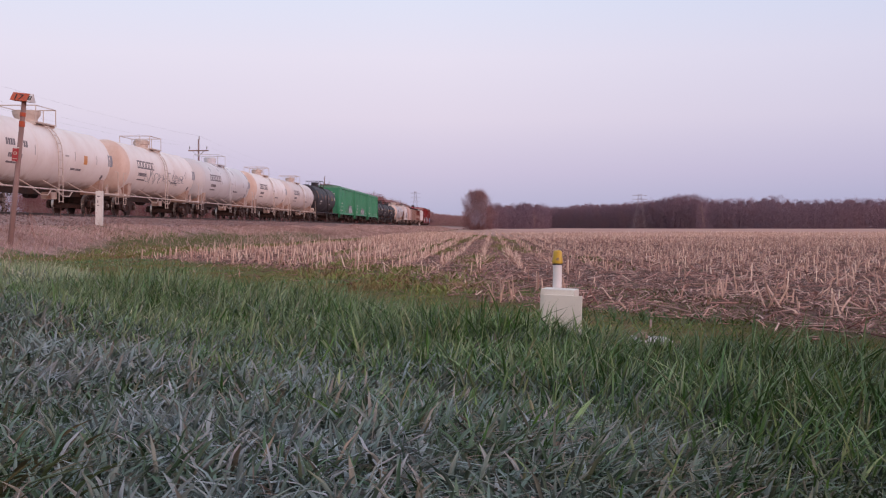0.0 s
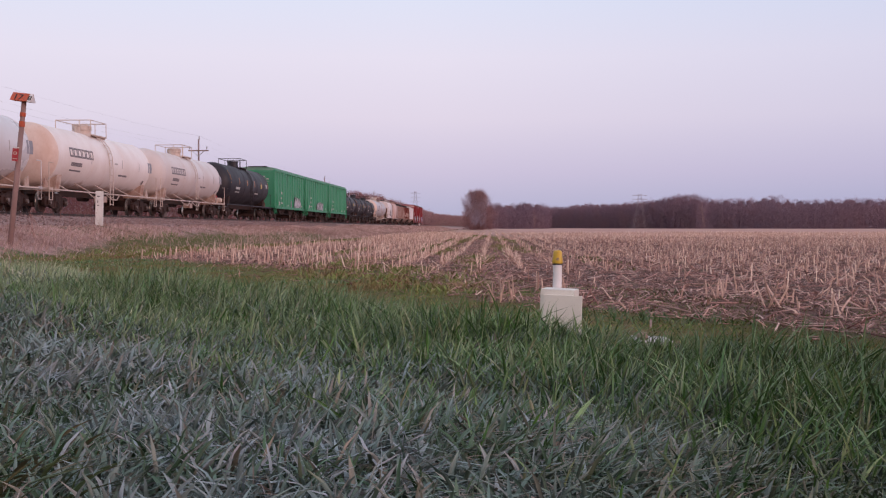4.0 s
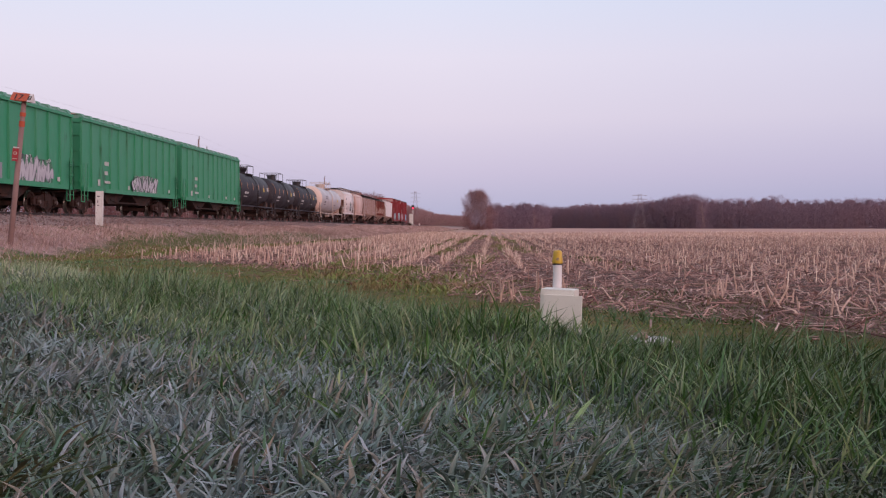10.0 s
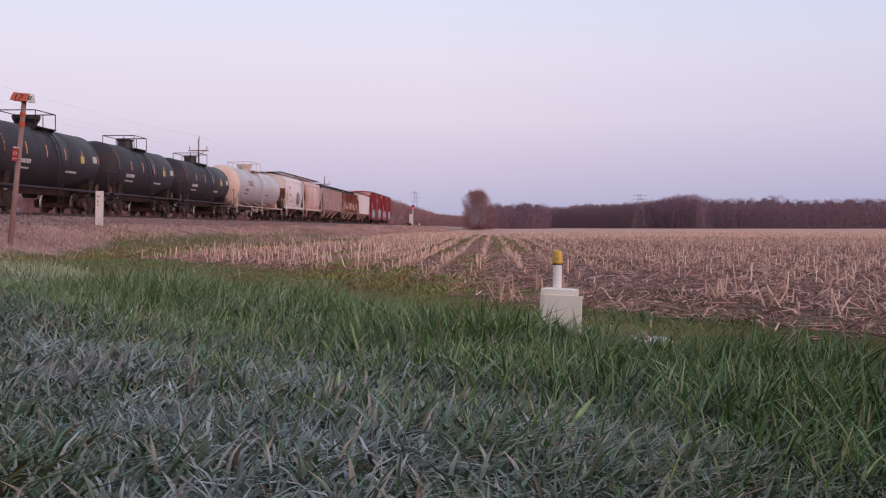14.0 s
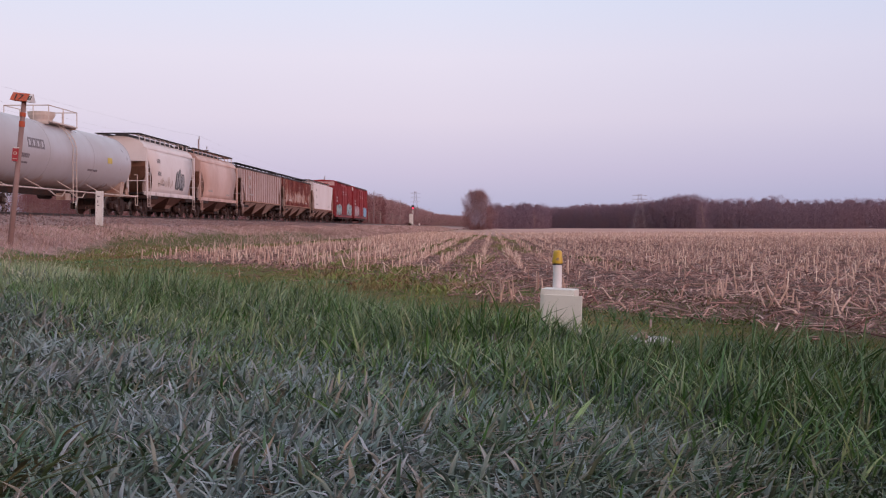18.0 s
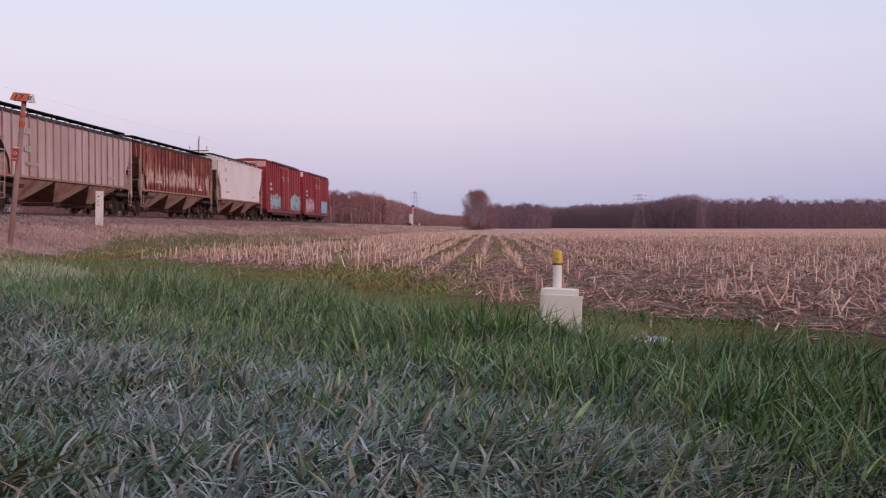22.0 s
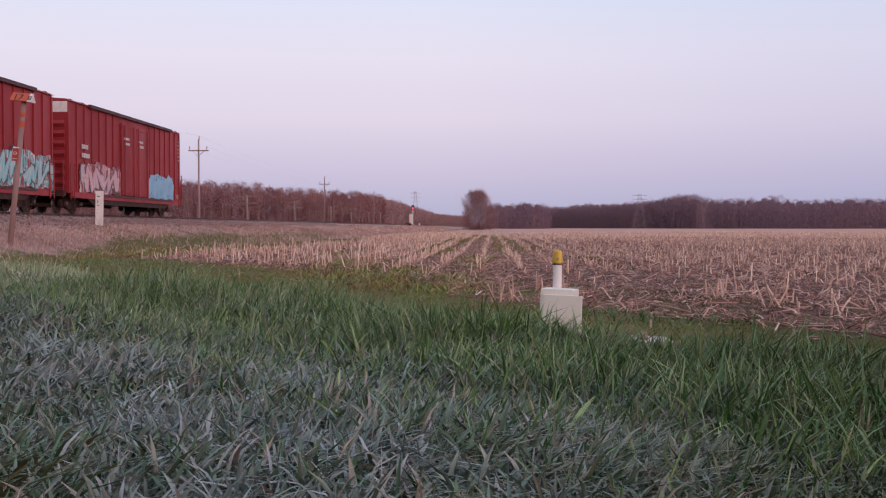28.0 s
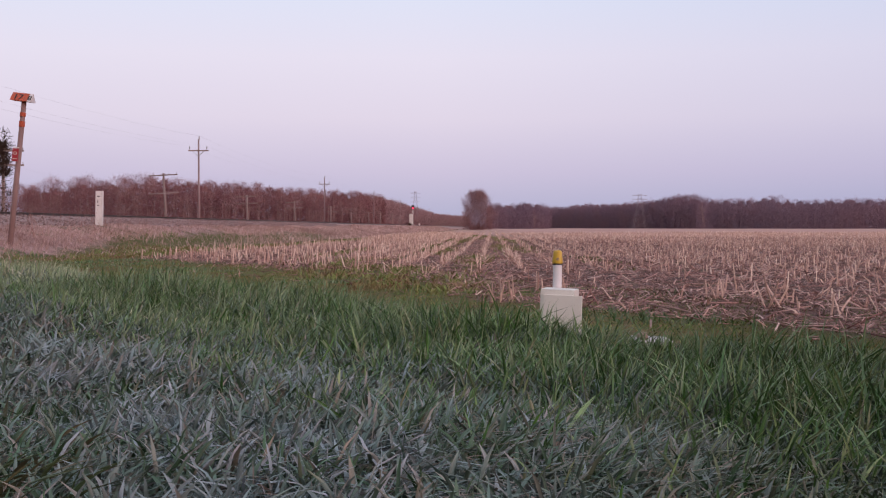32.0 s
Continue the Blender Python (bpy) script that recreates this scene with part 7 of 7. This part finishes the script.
def boxcar(u0, u1, label, seed, tags):
    car, L = new_car("boxcar", u0, u1, label, "boxcar", "red boxcars")
    running_gear(car, L, 2.6)
    hb, W = L / 2 - 0.85, 1.6
    z0, z1 = 0.85, 4.95

    def surf(z):
        return W
    part("body", box(bmesh.new(), -W + 0.03, W - 0.03, -hb, hb, z0 + 0.05, z1), "red", car)
    part("roof", prism(bmesh.new(), [(-W - 0.06, z1), (W + 0.06, z1), (W - 0.05, z1 + 0.08), (0.0, z1 + 0.2), (-W + 0.05, z1 + 0.08)], "y", -hb - 0.03, hb + 0.03), "red", car)
    for i in range(12):
        yy = -hb + 0.5 + (2 * hb - 1.0) * i / 11
        part("roof_rib", prism(bmesh.new(), [(-W - 0.02, z1 + 0.03), (W + 0.02, z1 + 0.03), (W - 0.05, z1 + 0.12), (0, z1 + 0.24), (-W + 0.05, z1 + 0.12)], "y", yy - 0.04, yy + 0.04), "red", car)
    door_a, door_b = -1.8, 2.5
    for s in (-1, 1):
        da, db = (door_a, door_b)
        k = 18
        for i in range(k + 1):
            yy = -hb + 0.06 + (2 * hb - 0.12) * i / k
            if da - 0.15 < yy < db + 0.15:
                continue
            part("side_rib", box(bmesh.new(), s * W - 0.04, s * W + 0.025, yy - 0.045, yy + 0.045, z0 + 0.1, z1 - 0.05), "red", car)
        part("side_sill", box(bmesh.new(), s * W - 0.06, s * W + 0.07, -hb + 0.3, hb - 0.3, z0 - 0.16, z0 + 0.1), "red", car)
        part("sill_step", prism(bmesh.new(), [(-hb + 2.2, z0 - 0.15), (hb - 2.2, z0 - 0.15), (hb - 2.9, z0 - 0.4), (-hb + 2.9, z0 - 0.4)], "x", s * W - 0.05, s * W + 0.02), "under", car)
        for a, b2 in ((da, (da + db) / 2 - 0.02), ((da + db) / 2 + 0.02, db)):
            door = part("door", box(bmesh.new(), s * W - 0.02, s * W + 0.075, a, b2, z0 + 0.15, z1 - 0.35), "red", car, "plug door with flat panels")
            for zz in np.linspace(z0 + 0.3, z1 - 0.5, 5):
                part("door_rib", box(bmesh.new(), s * W + 0.05, s * W + 0.1, a + 0.05, b2 - 0.05, zz - 0.04, zz + 0.04), "red", door)
            for yy in (a + 0.35, b2 - 0.35):
                part("door_bar", rod(bmesh.new(), (s * (W + 0.12), yy, z0 + 0.1), (s * (W + 0.12), yy, z1 - 0.4), 0.03), "red", door)
        part("door_track", box(bmesh.new(), s * W, s * W + 0.13, -hb * 0.72, hb * 0.78, z1 - 0.06, z1 + 0.09), "red_dark", car)
        part("lower_track", box(bmesh.new(), s * W, s * W + 0.12, -hb * 0.55, hb * 0.78, z0 + 0.0, z0 + 0.1), "red_dark", car)
        # ends: heavy corrugations, white warning panel at the top
        for j in range(7):
            zz = 1.3 + j * 0.44
            part("end_corrugation", prism(bmesh.new(), [(s * hb, zz - 0.16), (s * (hb + 0.09), zz), (s * hb, zz + 0.16)], "x", -W + 0.15, W - 0.15), "red", car)
        part("end_panel", box(bmesh.new(), -W + 0.02, W - 0.02, min(s * hb, s * (hb + 0.02)), max(s * hb, s * (hb + 0.02)), z1 - 0.5, z1 - 0.03), "panel_pink" if seed == 61 else "post_white", car, "pale warning panel")
        bm = bmesh.new()
        for i in range(9):
            box(bm, -0.9 + i * 0.2, -0.78 + i * 0.2, min(s * (hb + 0.015), s * (hb + 0.03)), max(s * (hb + 0.015), s * (hb + 0.03)), z1 - 0.30, z1 - 0.20)
        part("lettering", bm, "sign_red", car)
        ladder(car, W + 0.09, s * (hb - 0.28), 0.6, 2.2, "red")
        ladder(car, -s * (W - 0.4), s * (hb + 0.12), 0.7, 2.4, "red", along="x")
        part("end_sill", box(bmesh.new(), -W + 0.1, W - 0.1, min(s * hb, s * (hb + 0.3)), max(s * hb, s * (hb + 0.3)), 0.75, 1.0), "under", car)
    part("brake_wheel", lathe(bmesh.new(), [(-0.02, 0.27), (0.02, 0.27)], 14, "Y", (-0.7, -hb - 0.18, 2.3)), "red", car)
    part("underframe", box(bmesh.new(), -1.2, 1.2, -hb * 0.6, hb * 0.6, 0.55, 0.8), "under", car)
    for yy, zz, c, w, h in ((-1.5, z1 - 1.15, 5, 0.13, 0.12), (-1.3, z1 - 1.4, 4, 0.13, 0.12), (0.7, z1 - 1.15, 5, 0.13, 0.12), (0.9, z1 - 1.4, 4, 0.13, 0.12)):
        part("lettering", stencil(bmesh.new(), lambda z: W + 0.1, yy, zz, c, w, h, 0.2), "mark_white", car)
    for yy, zz, c, w, h in ((-hb + 1.5, 2.95, 4, 0.15, 0.2), (-hb + 1.5, 2.55, 5, 0.15, 0.2), (-hb + 1.5, 1.7, 6, 0.1, 0.1), (-hb + 1.5, 1.45, 6, 0.1, 0.1)):
        part("lettering", stencil(bmesh.new(), lambda z: W + 0.05, yy, zz, c, w, h, 0.3), "mark_white", car)
    if seed == 62:
        for j in range(6):
            part("lettering", stencil(bmesh.new(), lambda z: W + 0.05, hb - 0.50, 3.30 + j * 0.22, 3, 0.045, 0.08, 0.6), "mark_faint", car)
        part("end_handrail", chain(bmesh.new(), [(W + 0.05, hb, 2.45), (W + 0.05, hb + 0.22, 2.45), (W + 0.05, hb + 0.22, 1.0), (W + 0.05, hb, 1.0)], 0.025), "red", car)
        part("tool_box", box(bmesh.new(), W + 0.02, W + 0.09, hb - 0.95, hb - 0.6, 1.05, 1.3), "hop_end", car, "rust-brown bracket box")
        part("step_rail", rod(bmesh.new(), (W + 0.03, hb - 1.6, 0.72), (W + 0.03, hb, 0.78), 0.03), "under", car)
    for a, b2, za, zb, m, lab in tags:
        over_door = a < door_b and b2 > door_a
        side_graffiti(car, lambda z: W + (0.1 if over_door else 0.03), a, b2, za, zb, m, lab, seed)
        key = m.split("_")[1]
        tag_strokes(car, lambda z: W + 0.03, a + 0.2, b2 - 0.2, za + 0.1, zb - 0.05, 4 if key != "blue" else 3,
                    ((0.52, "ink_teal" if key != "blue" else "fill_blue", "dark teal outlines" if key != "blue" else "light blue fill"),
                     (0.34, "fill_" + key, key + " spray-painted shapes"), (0.05, "mark_white" if key != "blue" else "fill_cyan", "thin spray lines")), seed + int(a * 10))
    return car


tank_list = [0.00109, 0.00154, 0.00197, 0.002425, 0.00287, 0.003318]
for i in range(5):
    tank_car("tank_car", tank_list[i], tank_list[i + 1], "tank_white" if i in (0, 1, 3) else "tank_grey" if i == 2 else "tank_pink", "pipe_white" if i != 2 else "tank_grey",
             ["dirty white railway tank car with orange panel", "white tank car with scrawled graffiti and rust", "clean grey-white railway tank car", "rust-streaked white railway tank car", "beige-stained white railway tank car"][i],
             "white tank cars", seed=i + 1, dome="bowl" if i == 0 else "round")
def scrawl(car, R, zc, y0, y1, z, seed):
    """Thin looping spray lines that follow the tank's side."""
    rnd = random.Random(seed)
    for k in range(3):
        pts = []
        ph, amp = rnd.uniform(0, 6), rnd.uniform(0.18, 0.34)
        for i in range(60):
            t = i / 59
            yy = y0 + (y1 - y0) * t + 0.22 * math.sin(t * 34 + ph)
            zz = z + 0.12 * (k - 1) + amp * math.sin(t * 27 + ph * 2) * (0.6 + 0.4 * math.sin(t * 5 + k))
            pts.append((math.sqrt(R * R - (zz - zc) ** 2) + 0.004, yy, zz))
        part("scrawl", chain(bmesh.new(), pts, 0.009, 4), "panel_grey", car, "thin dark spray-painted loops")


scrawl(CARS[1][0], 1.40, 2.56, -3.2, 1.2, 2.2, 5)
scrawl(CARS[1][0], 1.40, 2.56, 1.6, 3.9, 2.25, 6)
tank_car("tank_car", 0.003318, 0.003779, "tank_black", "tank_black", "black railway tank car with orange reflector stripes", "black tank cars", R=1.48, zc=2.63, handrail=False, stripes=True, seed=6, dome="tall", dark_text=False)
green_car(0.003779, 0.00424, "green ribbed hopper car with white graffiti", 41, (0.26, 0.70, 2.35))
green_car(0.00424, 0.004698, "green ribbed hopper car with black and white graffiti", 42, (-0.05, 0.48, 2.2))
green_car(0.004698, 0.00516, "green ribbed hopper car with faded patches", 43, None)
tank_car("tank_car", 0.00516, 0.005533, "tank_black", "tank_black", "short black tank car with pale panels", "black tank cars", R=1.34, zc=2.42, handrail=False, stripes=True, seed=7, dome="bowl", dark_text=False)
tank_car("tank_car", 0.005533, 0.005888, "tank_black", "tank_black", "brownish-black tank car with yellow placard", "black tank cars", R=1.34, zc=2.42, handrail=False, stripes=True, seed=8, dome="tall", dark_text=False)
tank_car("tank_car", 0.005888, 0.00628, "tank_black", "tank_black", "black tank car with short orange stripes", "black tank cars", R=1.32, zc=2.40, handrail=False, stripes=True, seed=9, dome="tall", dark_text=False)
tank_car("tank_car", 0.00628, 0.00681, "tank_silver", "pipe_white", "long grey-white tank car with wide top platform", "white tank cars", R=1.46, zc=2.62, seed=10, dome="bowl", big=True)
hopper_car(0.00681, 0.00712, "hop_white", "off-white two-bay hopper car with black graffiti", 51, 2, 0, None, 1.3, 3.72, 4.33, (0.75, 2.35, 1.6, 2.8, "ink_black", "black spray-painted shapes"), marks="mark_dark")
hopper_car(0.00712, 0.007454, "hop_cream", "cream two-bay hopper car with rust at the ends", 52, 2, 0, None, 1.3, 3.72, 4.33, big_marks=False)
hopper_car(0.007454, 0.00793, "hop_grey", "grey-beige ribbed hopper car with rust streaks", 53, 3, 19, "walk_dark", 1.42, 3.85, 4.10)
hopper_car(0.00793, 0.008395, "hop_rust", "heavily rusted brown ribbed hopper car", 54, 3, 22, "walk_dark", 1.42, 3.85, 4.10, marks="mark_white", big_marks=False)
hopper_car(0.008395, 0.008853, "hop_white", "plain off-white three-bay hopper car", 55, 3, 0, None, 1.38, 4.05, 4.3)
boxcar(0.008853, 0.009372, "red ribbed boxcar with cyan graffiti", 61,
       [(-6.6, -1.9, 0.90, 2.35, "spray_cyan", "cyan and white spray paint"), (2.6, 8.2, 0.90, 2.55, "spray_cyan", "cyan spray paint")])
boxcar(0.009372, 0.00991, "red ribbed boxcar with pink and blue graffiti", 62,
       [(-7.3, -1.85, 0.90, 2.5, "spray_pink", "pink and grey spray paint"), (2.6, 7.1, 0.9, 2.4, "spray_blue", "solid light blue spray paint")])


def motions():
    """The train rolls past at a steady speed, its wheels turn."""
    for car, s in CARS:
        walk(car, [(t, pose(TRACK_X, s - SPEED * t, RAIL_Z)) for t in (0.0, 8.0, 16.0, 24.0, 32.0)])
    step = 1.0 / FPS
    turn = math.degrees(SPEED * step / WHEEL_R)
    first = {}
    for w, i in SPIN:
        if i not in first:
            walk(w, [(k * step, pose(0, (-0.89, 0.89)[i], WHEEL_R, (k * turn) % 360.0)) for k in range(961)])
            first[i] = w
        else:
            w.rotation_mode = "QUATERNION"
            keys = w.animation_data_create()
            keys.action = first[i].animation_data.action
            keys.action_slot = first[i].animation_data.action_slot


motions()
